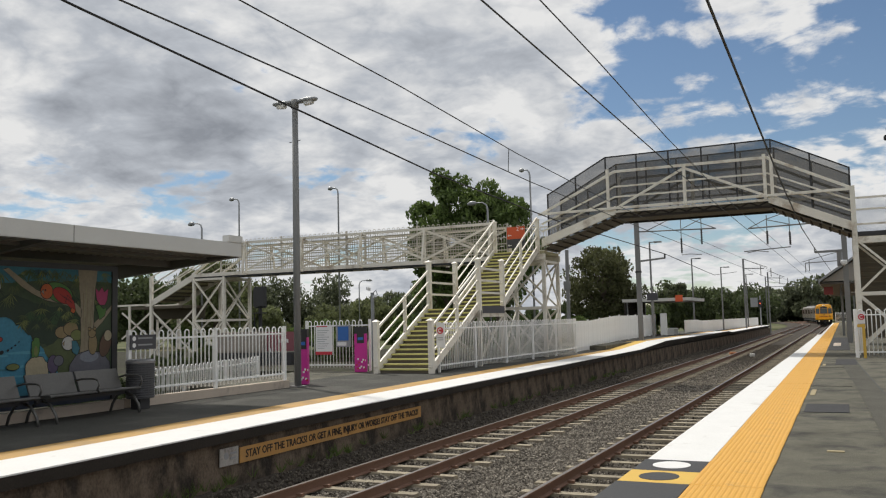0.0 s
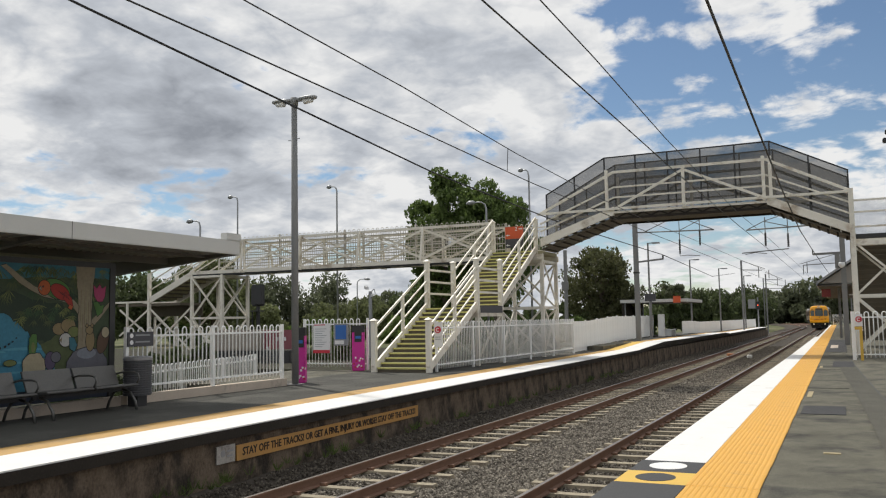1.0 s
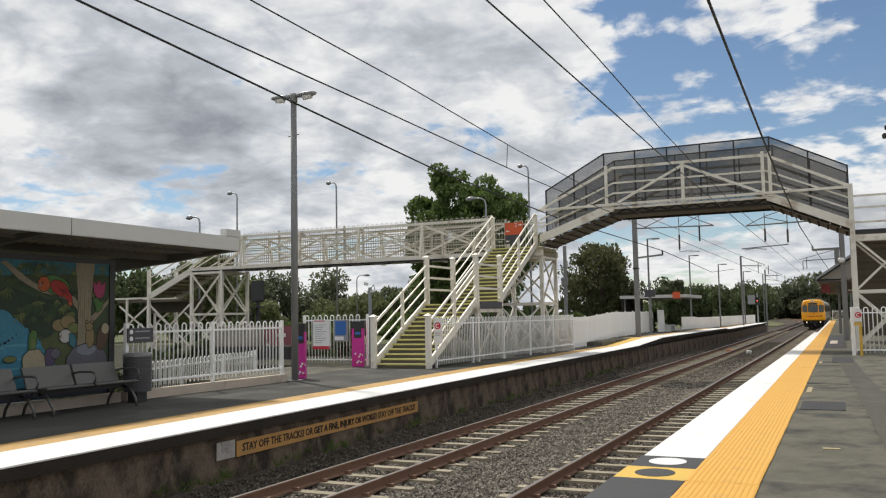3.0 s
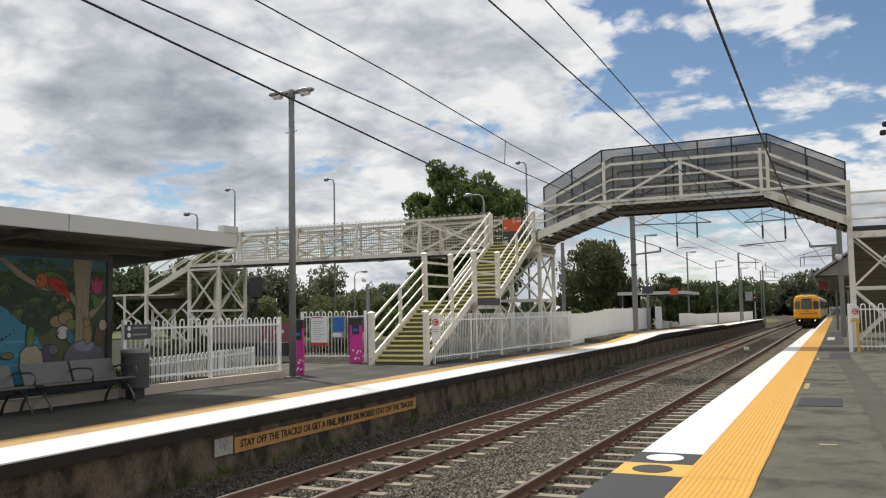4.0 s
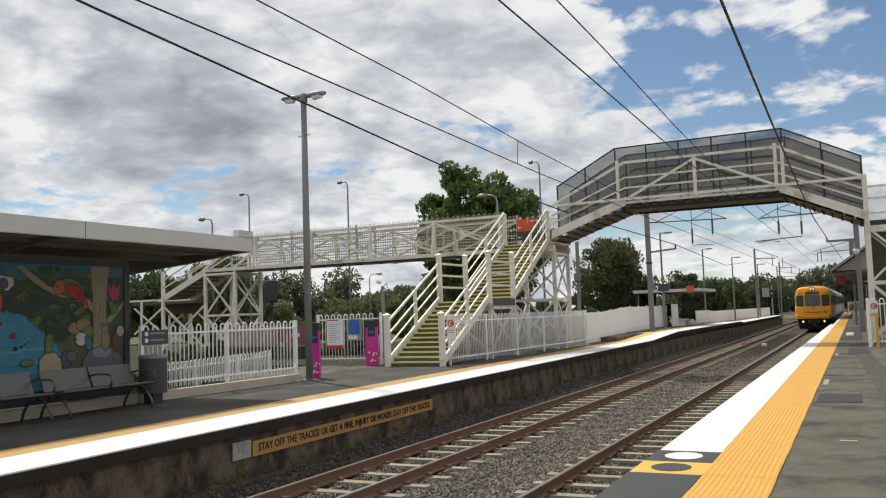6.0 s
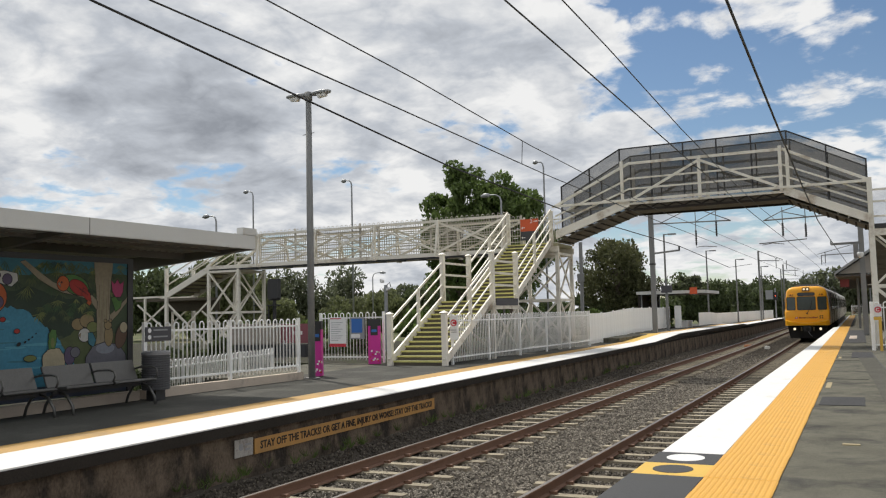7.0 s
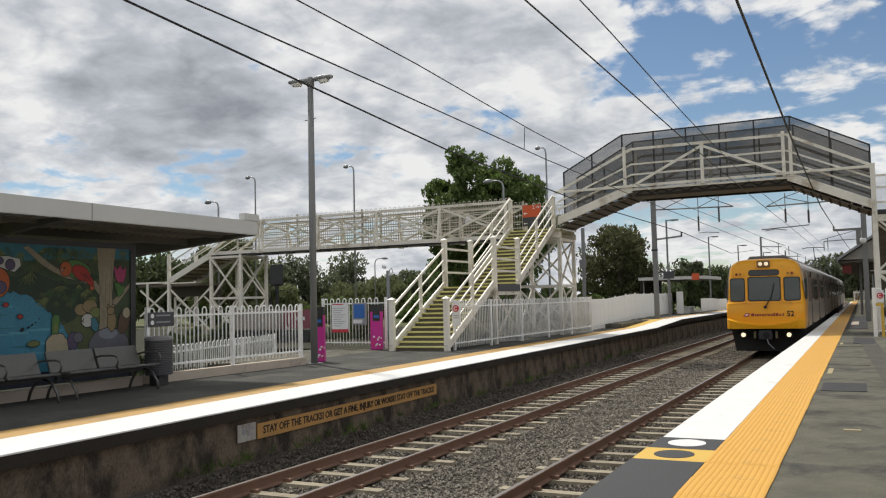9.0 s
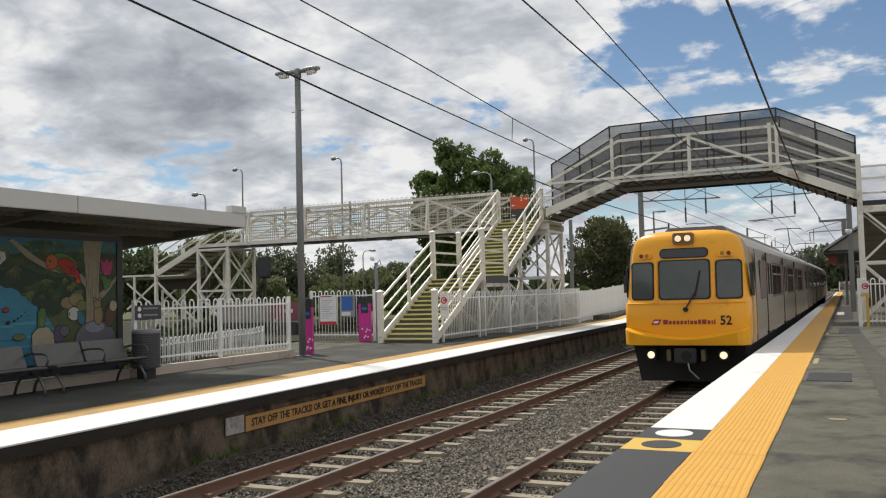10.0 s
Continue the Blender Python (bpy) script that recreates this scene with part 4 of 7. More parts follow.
def build_mural():
    m = thing("mural", "painted bush mural with pond, parrot, gum tree and animals", "mural")
    X = XS + 0.004
    layer = [0]
    rng2 = random.Random(77)

    def blob(label, outline, mat, up=1):
        cy, cz = sum(p for p, q in outline) / len(outline), sum(q for p, q in outline) / len(outline)
        jobs = [(outline, mat, label)]
        if up:
            grown = [(p + 0.012 * (p - cy) / max(0.02, math.hypot(p - cy, q - cz)), q + 0.012 * (q - cz) / max(0.02, math.hypot(p - cy, q - cz))) for p, q in outline]
            jobs.insert(0, (grown, blackm, "dark outline"))
        for pts, mt, lb in jobs:
            layer[0] += 1
            x = X + 0.0001 * layer[0]
            part("painted_shape", MB().add([(x, p, q) for p, q in pts], [tuple(range(len(pts)))]), mt, m, lb)

    blackm = paint("mural_black", (0.007, 0.007, 0.009))
    sky = paint("mural_bush", (0.039, 0.059, 0.030))
    teal = paint("mural_teal", (0.033, 0.130, 0.169))
    pond = paint("mural_pond", (0.039, 0.176, 0.261))
    green = paint("mural_green", (0.059, 0.144, 0.033))
    moss = paint("mural_moss", (0.066, 0.085, 0.033))
    trunk = paint("mural_trunk", (0.216, 0.183, 0.124))
    red = paint("mural_red", (0.274, 0.023, 0.016))
    orange = paint("mural_orange", (0.339, 0.078, 0.020))
    pinkm = paint("mural_pink", (0.300, 0.039, 0.105))
    grey = paint("mural_stone", (0.105, 0.105, 0.124))
    cream = paint("mural_cream", (0.314, 0.274, 0.183))
    white = paint("mural_white", (0.404, 0.404, 0.379))
    violet = paint("mural_violet", (0.078, 0.059, 0.105))
    tan = paint("mural_tan", (0.208, 0.157, 0.078))
    deep = paint("mural_deep_green", (0.018, 0.034, 0.020))
    olive = paint("mural_olive", (0.125, 0.148, 0.047))
    straw = paint("mural_straw", (0.235, 0.220, 0.120))
    pale = paint("mural_pale_water", (0.070, 0.250, 0.330))
    dusk = paint("mural_dusk_green", (0.034, 0.072, 0.030))
    rng = random.Random(21)

    def wavy(pts, amount, seed, n=6):
        """An outline with an unsteady brush edge."""
        r = random.Random(seed)
        out = []
        for (a, b), (c, d) in zip(pts, pts[1:] + pts[:1]):
            out += [(a + (c - a) * k / n + (r.uniform(-amount, amount) if k else 0), b + (d - b) * k / n + (r.uniform(-amount, amount) if k else 0)) for k in range(n)]
        return out

    blob("dark green bushland", [(1.0, 0.3), (12.2, 0.3), (12.2, 2.5), (1.0, 2.5)], sky, 0)
    blob("teal sky between leaves", wavy([(1.0, 2.05), (8.8, 2.08), (9.7, 2.20), (10.6, 2.28), (11.44, 2.30), (12.2, 2.28), (12.2, 2.5), (1.0, 2.5)], 0.035, 1), teal, 0)
    blob("blue pond", wavy([(1.0, 0.3), (11.0, 0.3), (10.95, 0.85), (10.59, 1.17), (10.25, 1.42), (9.92, 1.66), (9.3, 1.74), (8.0, 1.80), (1.0, 1.80)], 0.02, 2), pond, 0)
    for i in range(34):
        y, z = rng2.uniform(8.4, 10.7), rng2.uniform(0.40, 1.62)
        w = rng2.uniform(0.12, 0.45)
        if y + w < 11.15 - 0.85 * max(0, z - 0.6):
            blob("pale ripple", ellipse(y, z, w, 0.010 + 0.012 * rng2.random(), 12, rng2.uniform(-0.05, 0.05)), (pale, teal, pale)[i % 3], 0)
    blob("dark thicket over the water", wavy([(9.3, 1.74), (9.92, 1.64), (10.28, 1.40), (10.62, 1.16), (11.0, 1.0), (11.44, 1.25), (11.44, 1.72), (10.9, 1.82), (10.2, 1.98), (9.4, 1.98)], 0.04, 3), deep, 0)
    blob("green bank", wavy([(10.66, 1.10), (11.0, 0.62), (12.1, 0.6), (12.15, 1.05), (11.5, 1.32), (11.05, 1.28)], 0.03, 4), moss, 0)
    for y, z, r in ((11.05, 1.36, 0.14), (11.25, 1.42, 0.16), (11.38, 1.30, 0.13)):
        blob("mossy stone", ellipse(y, z, r, r * 0.75, 14), olive if y > 11.3 else tan)

    def spray(y, z, count, ln, mat):
        """A drooping tuft of narrow leaves."""
        mb = MB()
        for k in range(count):
            a = -math.pi / 2 + (k - (count - 1) / 2) * 0.36 + rng.uniform(-0.12, 0.12)
            q = ln * rng.uniform(0.7, 1.15)
            u, v = math.cos(a), math.sin(a)
            layer[0] += 0.1
            x = X + 0.0001 * layer[0]
            mb.add([(x, y, z), (x, y + u * q * 0.45 - v * 0.009, z + v * q * 0.45 + u * 0.009), (x, y + u * q, z + v * q), (x, y + u * q * 0.45 + v * 0.009, z + v * q * 0.45 - u * 0.009)], [(0, 1, 2, 3)])
        part("painted_leaves", mb, mat, m, "drooping gum leaves")

    for k in range(120):
        y, z = rng.uniform(8.4, 12.1), 2.48 - 0.55 * rng.random() ** 1.5
        spray(y, z, rng.randint(4, 7), rng.uniform(0.12, 0.26), (dusk, moss, deep, moss, olive, dusk)[k % 6])
    for k in range(22):
        spray(rng.uniform(10.1, 11.4), rng.uniform(1.5, 1.85), rng.randint(5, 8), rng.uniform(0.12, 0.20), (dusk, moss, olive)[k % 3])
    # gum tree
    blob("gum tree trunk", wavy([(11.40, 0.6), (11.47, 1.14), (11.46, 1.8), (11.40, 2.5), (11.84, 2.5), (11.77, 1.9), (11.76, 1.2), (11.82, 0.6)], 0.008, 6), trunk)
    bark = paint("mural_bark_shade", (0.130, 0.105, 0.062))
    for k in range(12):
        y, z = 11.49 + 0.022 * k, 0.95 + 0.11 * ((k * 5) % 7)
        blob("bark streak", [(y, z), (y + 0.008, z), (y + 0.014, z + 0.55), (y + 0.004, z + 0.6)], bark if k % 2 else straw, 0)
    blob("branch", [(11.46, 1.62), (11.30, 1.80), (11.0, 1.88), (10.7, 1.93), (10.45, 2.03), (10.2, 2.16), (10.0, 2.32), (9.84, 2.44), (9.94, 2.47), (10.12, 2.35), (10.3, 2.23), (10.5, 2.11), (10.8, 2.01), (11.1, 1.96), (11.36, 1.88), (11.47, 1.78)], trunk)
    blob("branch", [(11.76, 1.36), (11.95, 1.52), (12.18, 1.76), (12.19, 1.85), (11.95, 1.65), (11.77, 1.52)], trunk)
    # parrot
    blob("green parrot back", ellipse(10.98, 2.07, 0.30, 0.17, turn=-0.3), green)
    blob("orange parrot head", ellipse(10.71, 2.09, 0.125, 0.13), orange)
    blob("red parrot wing", ellipse(11.05, 2.02, 0.22, 0.125, turn=-0.45), red)
    blob("red parrot tail", [(11.16, 2.02), (11.30, 1.92), (11.34, 1.76), (11.25, 1.78), (11.12, 1.90)], red)
    blob("orange tail tip", [(11.26, 1.80), (11.34, 1.76), (11.30, 1.70), (11.23, 1.74)], orange)
    blob("parrot eye", ellipse(10.68, 2.11, 0.018, 0.02), blackm, 0)
    blob("parrot beak", [(10.60, 2.08), (10.64, 2.12), (10.66, 2.03)], trunk)
    for k in range(4):
        blob("feather line", [(10.95 + 0.06 * k, 2.08 - 0.02 * k), (11.10 + 0.05 * k, 1.97 - 0.03 * k), (11.105 + 0.05 * k, 1.98 - 0.03 * k)], blackm, 0)
    # pink bloom and its leaf
    blob("pink bloom", [(11.83, 1.96), (11.80, 2.17), (11.88, 2.10), (11.95, 2.19), (12.01, 2.10), (12.10, 2.16), (12.08, 1.96), (12.02, 1.86), (11.90, 1.86)], pinkm)
    blob("green leaf", [(11.80, 1.84), (11.90, 1.86), (11.98, 1.78), (12.06, 1.80), (12.02, 1.66), (11.90, 1.58), (11.86, 1.70)], green)
    # pale insect head and shell
    blob("white face", [(9.30, 2.26), (9.55, 2.28), (9.78, 2.24), (9.80, 2.12), (9.68, 2.02), (9.52, 2.06), (9.34, 2.12)], white)
    blob("dark eye patch", ellipse(9.40, 2.20, 0.07, 0.055), violet)
    blob("dark eye patch", ellipse(9.60, 2.14, 0.085, 0.085), violet)
    blob("orange shell", ellipse(9.38, 1.84, 0.21, 0.24), orange)
    blob("shell whorl", ellipse(9.42, 1.76, 0.11, 0.10), violet)
    # rocks and small creatures
    blob("cream stone", wavy([(10.30, 0.55), (10.31, 0.84), (10.44, 0.95), (10.64, 0.94), (10.76, 0.80), (10.76, 0.55)], 0.01, 7), cream)
    blob("violet creature", ellipse(10.86, 0.80, 0.11, 0.16), violet)
    blob("grey stone", ellipse(10.98, 0.86, 0.10, 0.09), grey)
    blob("grey boulder", wavy([(11.18, 0.5), (11.22, 0.76), (11.38, 0.95), (11.68, 1.02), (11.98, 0.95), (12.14, 0.78), (12.17, 0.5)], 0.006, 8), grey)
    blob("lit top of the boulder", ellipse(11.66, 0.90, 0.22, 0.10), paint("mural_pale_stone", (0.176, 0.190, 0.222)), 0)
    blob("green frog", wavy([(10.42, 0.95), (10.42, 1.2), (10.48, 1.28), (10.57, 1.27), (10.58, 1.14), (10.55, 0.95)], 0.008, 9), green)
    blob("frog belly", ellipse(10.50, 1.05, 0.04, 0.09), olive, 0)
    blob("white bird", ellipse(11.18, 1.16, 0.13, 0.12), white)
    blob("white bird beak", [(11.06, 1.16), (11.10, 1.20), (11.09, 1.12)], tan)
    blob("teal bird wing", wavy([(11.26, 1.20), (11.36, 1.20), (11.44, 1.06), (11.38, 0.94), (11.28, 1.0)], 0.006, 10), teal)
    blob("tan animal on the tree", ellipse(11.74, 1.13, 0.10, 0.19), tan)
    blob("tan animal head", ellipse(11.72, 1.33, 0.085, 0.075), tan)
    for dy in (-0.06, 0.06):
        blob("tan animal ear", ellipse(11.72 + dy, 1.41, 0.028, 0.028), tan)
    blob("brown shell", ellipse(12.04, 1.12, 0.13, 0.24, turn=-0.3), paint("mural_brown", (0.091, 0.053, 0.033)))
    blob("cream shell front", ellipse(12.10, 1.28, 0.09, 0.10), cream)
    for y, z, r in ((9.83, 1.05, 0.045), (9.95, 1.08, 0.026), (10.02, 1.12, 0.022), (10.09, 1.16, 0.02), (10.16, 1.22, 0.016)):
        blob("dark tadpole", ellipse(y, z, r, r * 0.75, 14, 0.5), blackm, 0)
    for y, z in ((9.79, 1.27), (9.52, 1.47)):
        blob("red leaf on the pond", ellipse(y, z, 0.05, 0.035), red)
    blob("yellow-green lily leaf", ellipse(10.05, 0.80, 0.12, 0.05), olive)


def build_bench(y0, m_seats, label):
    """Linked perforated steel seats on a beam, with loop arms."""
    b = thing("bench", label, "bench", group="platform benches")
    zf = Z_FAR
    xs, xb = -11.62, -12.20
    w = 1.0
    for i in range(m_seats):
        a = y0 - (i + 1) * w + 0.02
        c = y0 - i * w - 0.02
        seat = MB().prism([(xs, zf + 0.40), (xs + 0.05, zf + 0.43), (xs + 0.02, zf + 0.46), (xb + 0.14, zf + 0.43), (xb + 0.12, zf + 0.40)], "y", a, c)
        part("seat", seat, BENCH, b, "perforated steel seat pan", bevel=0.008)
        back = MB().prism([(xb + 0.12, zf + 0.43), (xb + 0.155, zf + 0.43), (xb + 0.01, zf + 0.78), (xb - 0.03, zf + 0.77)], "y", a, c)
        part("backrest", back, BENCH, b, "perforated steel backrest", bevel=0.008)
        for y in ([c] if i == 0 else [c + 0.02]):
                arm = [(xs - 0.02, y, zf + 0.42), (xs + 0.05, y, zf + 0.55), (xs + 0.02, y, zf + 0.63), (xs - 0.08, y, zf + 0.655), (xb + 0.22, y, zf + 0.65), (xb + 0.08, y, zf + 0.62)]
                part("armrest", MB().tube(arm, 0.018, 8), BENCH, b, "loop steel armrest", smooth=True)
    part("beam", MB().beam((-11.9, y0 - m_seats * w, zf + 0.36), (-11.9, y0, zf + 0.36), 0.06, 0.07), DARK, b)
    for y in (y0 - 0.10, y0 - m_seats * w + 0.12):
        leg = [(xs + 0.08, y, zf + 0.0), (xs + 0.05, y, zf + 0.14), (xs - 0.08, y, zf + 0.30), (-11.9, y, zf + 0.36)]
        leg2 = [(xb - 0.05, y, zf + 0.0), (xb, y, zf + 0.14), (xb + 0.12, y, zf + 0.30), (-11.9, y, zf + 0.36)]
        part("leg", MB().tube(leg, 0.024, 8), BENCH, b, smooth=True)
        part("leg", MB().tube(leg2, 0.024, 8), BENCH, b, smooth=True)


def build_bin():
    b = thing("litter_bin", "dark grey drum litter bin of horizontal slats on a plinth", "bin", pose(-12.02, 12.22, Z_FAR))
    part("plinth", MB().box(-0.12, 0.12, -0.12, 0.12, 0, 0.20), DARK, b)
    prof = [(0.25, 0.20), (0.25, 0.86)]
    part("drum", MB().tube([(0, 0, z) for r, z in prof], [r for r, z in prof], 24), surf("bin_grey", (0.075, 0.075, 0.08), 0.6, vary=0.1), b, smooth=False)
    hoop = MB().tube([(0, 0, -0.014), (0, 0, -0.008), (0, 0, 0.008), (0, 0, 0.014)], [0.251, 0.262, 0.262, 0.251], 24).data("slat", bpy.data.materials["bin_grey"])
    for i in range(15):
        put("slat", hoop, b, (0, 0, 0.235 + 0.042 * i))
    part("lid", MB().tube([(0, 0, 0.85), (0, 0, 0.89), (0, 0, 0.92)], [0.265, 0.27, 0.23], 24), surf("bin_lid", (0.30, 0.30, 0.31), 0.45, metal=0.4), b, "pale rim lid")


def build_left_fence():
    base = thing("fence_plinth", "low pale concrete plinth under the fence", "kerb", kind="structure")
    part("plinth", MB().prism([(-12.62, 12.35), (-12.40, 12.35), (-12.18, 17.2), (-12.40, 17.2)], "z", Z_FAR - 0.02, Z_FAR + 0.17), KERB, base)
    part("plinth", MB().box(-12.62, -12.40, 6.0, 12.19, Z_FAR - 0.02, Z_FAR + 0.17), KERB, base)
    f = hoop_fence("platform_fence", "white bow-top steel fence on a concrete plinth", (-12.50, 12.40), (-12.28, 17.15), Z_FAR + 0.17, 1.28, 2.3)
    sign = thing("fence_sign", "small dark notice with white lines on the fence", "sign")
    part("plate", MB().box(-12.455, -12.44, 12.38, 13.06, 0.99, 1.27), SIGNGREY, sign)
    for z in (1.20, 1.07):
        part("pictogram", MB().prism([(-y, q) for y, q in ellipse(-12.48, z, 0.045, 0.045)], "x", -12.4405, -12.436), SIGNWHITE, sign)
        part("text_bar", MB().box(-12.4405, -12.437, 12.58, 12.96, z - 0.008, z + 0.022), GALV, sign)


def build_machine(x, y, turn, label, w=0.19, h=1.36):
    t = thing("ticket_machine", label, "ticket machine", pose(x, y, Z_FAR, 0, 0, turn), group="smart card machines")
    part("cabinet", MB().prism([(-0.11, 0), (0.11, 0), (0.11, 1.25), (0.08, 1.36), (-0.11, 1.36)], "y", -w, w), PINK, t, "magenta cabinet", bevel=0.012)
    part("head", MB().box(-0.115, 0.118, -w - 0.005, w + 0.005, 1.16, 1.38), DARK, t, "black top housing", bevel=0.012)
    part("screen", MB().box(0.11, 0.118, -0.11, 0.11, 0.88, 1.18), DARK, t, "dark reader panel")
    part("reader", MB().box(0.11, 0.125, -0.08, 0.08, 0.98, 1.06), BLUE, t, "blue card reader")
    rng = random.Random(4)
    for i in range(14):
        y0, z0 = rng.uniform(-0.17, 0.13), rng.uniform(0.05, 0.40)
        part("sticker", MB().box(0.11, 0.1135 + 0.0003 * i, y0, y0 + 0.05, z0, z0 + 0.05), SIGNWHITE if i % 2 else SIGNRED, t)


def build_notice_area():
    hoop_fence("platform_fence", "white bow-top steel fence beside the station entrance", (-15.8, 23.3), (-13.45, 23.3), Z_FAR + 0.03, 1.56, 2.4)
    n = thing("notice_board", "white timetable poster with red bands on the fence", "notice board")
    part("board", MB().box(-15.40, -14.78, 23.20, 23.235, 0.42, 1.36), SIGNWHITE, n, bevel=0.006)
    part("band", MB().box(-15.40, -14.78, 23.193, 23.199, 0.42, 0.52), SIGNRED, n, "red band")
    part("band", MB().box(-15.37, -14.95, 23.195, 23.1995, 1.30, 1.33), SIGNRED, n)
    for i in range(9):
        part("text_bar", MB().box(-15.33, -14.98 + 0.08 * ((i * 7) % 3 - 1), 23.196, 23.1995, 0.62 + 0.07 * i, 0.635 + 0.07 * i), GALV, n)
    s = thing("help_sign", "blue and white passenger information board on the fence", "sign")
    part("board", MB().box(-14.62, -14.10, 23.20, 23.235, 0.66, 1.34), GALV, s)
    part("panel", MB().box(-14.56, -14.17, 23.19, 23.199, 0.86, 1.30), BLUE, s, "blue panel")
    part("panel", MB().box(-14.58, -14.25, 23.185, 23.199, 0.70, 0.82), SIGNWHITE, s, "white strip")
    build_machine(-12.39, 18.1, -70, "magenta card machine behind the lamp post", 0.13)
    build_machine(-13.55, 22.9, -65, "magenta card machine beside the stairs")
    # stairs side fence along the platform
    hoop_fence("platform_fence", "white bow-top steel fence in front of the stairs", (-10.82, 22.75), (-10.45, 35.6), Z_FAR, 1.45, 2.5, rails=(0.20, -0.18))
    g = thing("fence_gate_sign", "white post with a red round sign at the stairs", "sign")
    part("plate", MB().box(-10.80, -10.54, 22.55, 22.565, 0.62, 1.34), SIGNWHITE, g)
    part("disc", MB().prism(ellipse(-10.67, 1.12, 0.10, 0.10), "y", 22.54, 22.552), SIGNRED, g, "red disc")
    part("mark", MB().prism([(-10.67 + r * math.cos(a), 1.12 + r * math.sin(a)) for r, span in ((0.062, range(0, 13)), (0.038, range(12, -1, -1))) for a in (0.7 + 4.9 * i / 12 for i in span)], "y", 22.533, 22.541), SIGNWHITE, g)
    part("text_bar", MB().box(-10.76, -10.58, 22.545, 22.551, 0.90, 0.92), GALV, g)
    part("text_bar", MB().box(-10.76, -10.58, 22.545, 22.551, 0.84, 0.86), GALV, g)


def build_wall_signs():
    s = thing("warning_sign", "long faded yellow warning sign on the platform wall", "sign")
    y0, y1 = 10.25, 16.35
    x = lambda y: left_edge(y) - 0.075
    a = math.atan((left_edge(y1) - left_edge(y0)) / (y1 - y0))
    cuts = [y0, 12.3, 14.35, y1]
    for p, q in zip(cuts, cuts[1:]):
        b = part("board", MB().box(-0.02, 0.0, 0.004, q - p - 0.004, -0.61, -0.385), SIGNYELLOW, s, "faded yellow board")
        b.location, b.rotation_euler = (x(p), p, 0), (0, 0, -a)
    text = "STAY OFF THE TRACKS! OR GET A FINE, INJURY OR WORSE! STAY OFF THE TRACKS!"
    mid = (y0 + y1) / 2
    letters("lettering", text, 0.160, LETTER, s, Matrix.Translation((x(mid) + 0.006, mid, -0.497)) @ Euler((math.pi / 2, 0, math.pi / 2 - a)).to_matrix().to_4x4(), 0.955, "black hand-lettered warning", 0.0035)
    w = thing("small_wall_sign", "small white notice with grey marks on the platform wall", "sign")
    p = part("plate", MB().box(-0.02, 0.0, 0, 0.40, -0.60, -0.35), surf("faded_plate", (0.40, 0.38, 0.35), 0.7, vary=0.3, scale=9, tint=(0.22, 0.20, 0.18), patch=0.3), w)
    p.location = (x(9.8) + 0.003, 9.8, 0)
    q = part("pictogram", MB().prism(ellipse(0.13, -0.46, 0.05, 0.05), "x", 0.0, 0.003), GALV, w)
    q.location = (x(9.8) + 0.003, 9.8, 0)
    q = part("text_bar", MB().box(0.0, 0.003, 0.22, 0.36, -0.45, -0.42).box(0.0, 0.003, 0.22, 0.34, -0.52, -0.49), GALV, w)
    q.location = (x(9.8) + 0.003, 9.8, 0)


build_shelter()
build_mural()
build_bench(11.82, 2, "dark steel bench of linked seats in the shelter")
build_bench(9.68, 2, "dark steel bench beside the mural wall")
build_bin()
build_left_fence()
build_notice_area()
build_wall_signs()


def twin_lamp():
    l = thing("platform_lamp", "grey lamp post with two cobra-head lanterns", "street lamp", pose(-12.06, 17.38, Z_FAR))
    part("pole", MB().tube([(0, 0, 0), (0, 0, 3.4), (0, 0, 7.05)], [0.085, 0.085, 0.07], 14), MAST, l, smooth=True)
    part("base_plate", MB().box(-0.16, 0.16, -0.16, 0.16, 0, 0.025), MAST, l)
    part("collar", MB().tube([(0, 0, 6.85), (0, 0, 7.06)], 0.095, 14), MAST, l, smooth=True)
    for s in (-1, 1):
        head = MB()
        prof = [(0.10, 0.06, 0.05), (0.22, 0.12, 0.055), (0.42, 0.15, 0.065), (0.60, 0.10, 0.05), (0.66, 0.03, 0.02)]
        k = 10
        for x, w, h in prof:
            head.v += [(s * x, w * math.cos(2 * math.pi * i / k), 7.00 + 0.02 * x + h * math.sin(2 * math.pi * i / k)) for i in range(k)]
        for j in range(len(prof) - 1):
            head.f += [(j * k + i, j * k + (i + 1) % k, (j + 1) * k + (i + 1) % k, (j + 1) * k + i) for i in range(k)]
        head.f += [tuple(range(k)), tuple(range((len(prof) - 1) * k, len(prof) * k))]
        h = part("lantern", head, GALV, l, "grey lantern head", smooth=True)
        part("lens", MB().tube([(s * 0.30, 0, 6.955), (s * 0.52, 0, 6.962)], [0.09, 0.075], 10), SIGNWHITE, h, "pale lens", smooth=True)
    part("bracket", MB().beam((-0.18, 0, 6.0), (0.16, 0, 6.03), 0.015, 0.015), MAST, l)


twin_lamp()


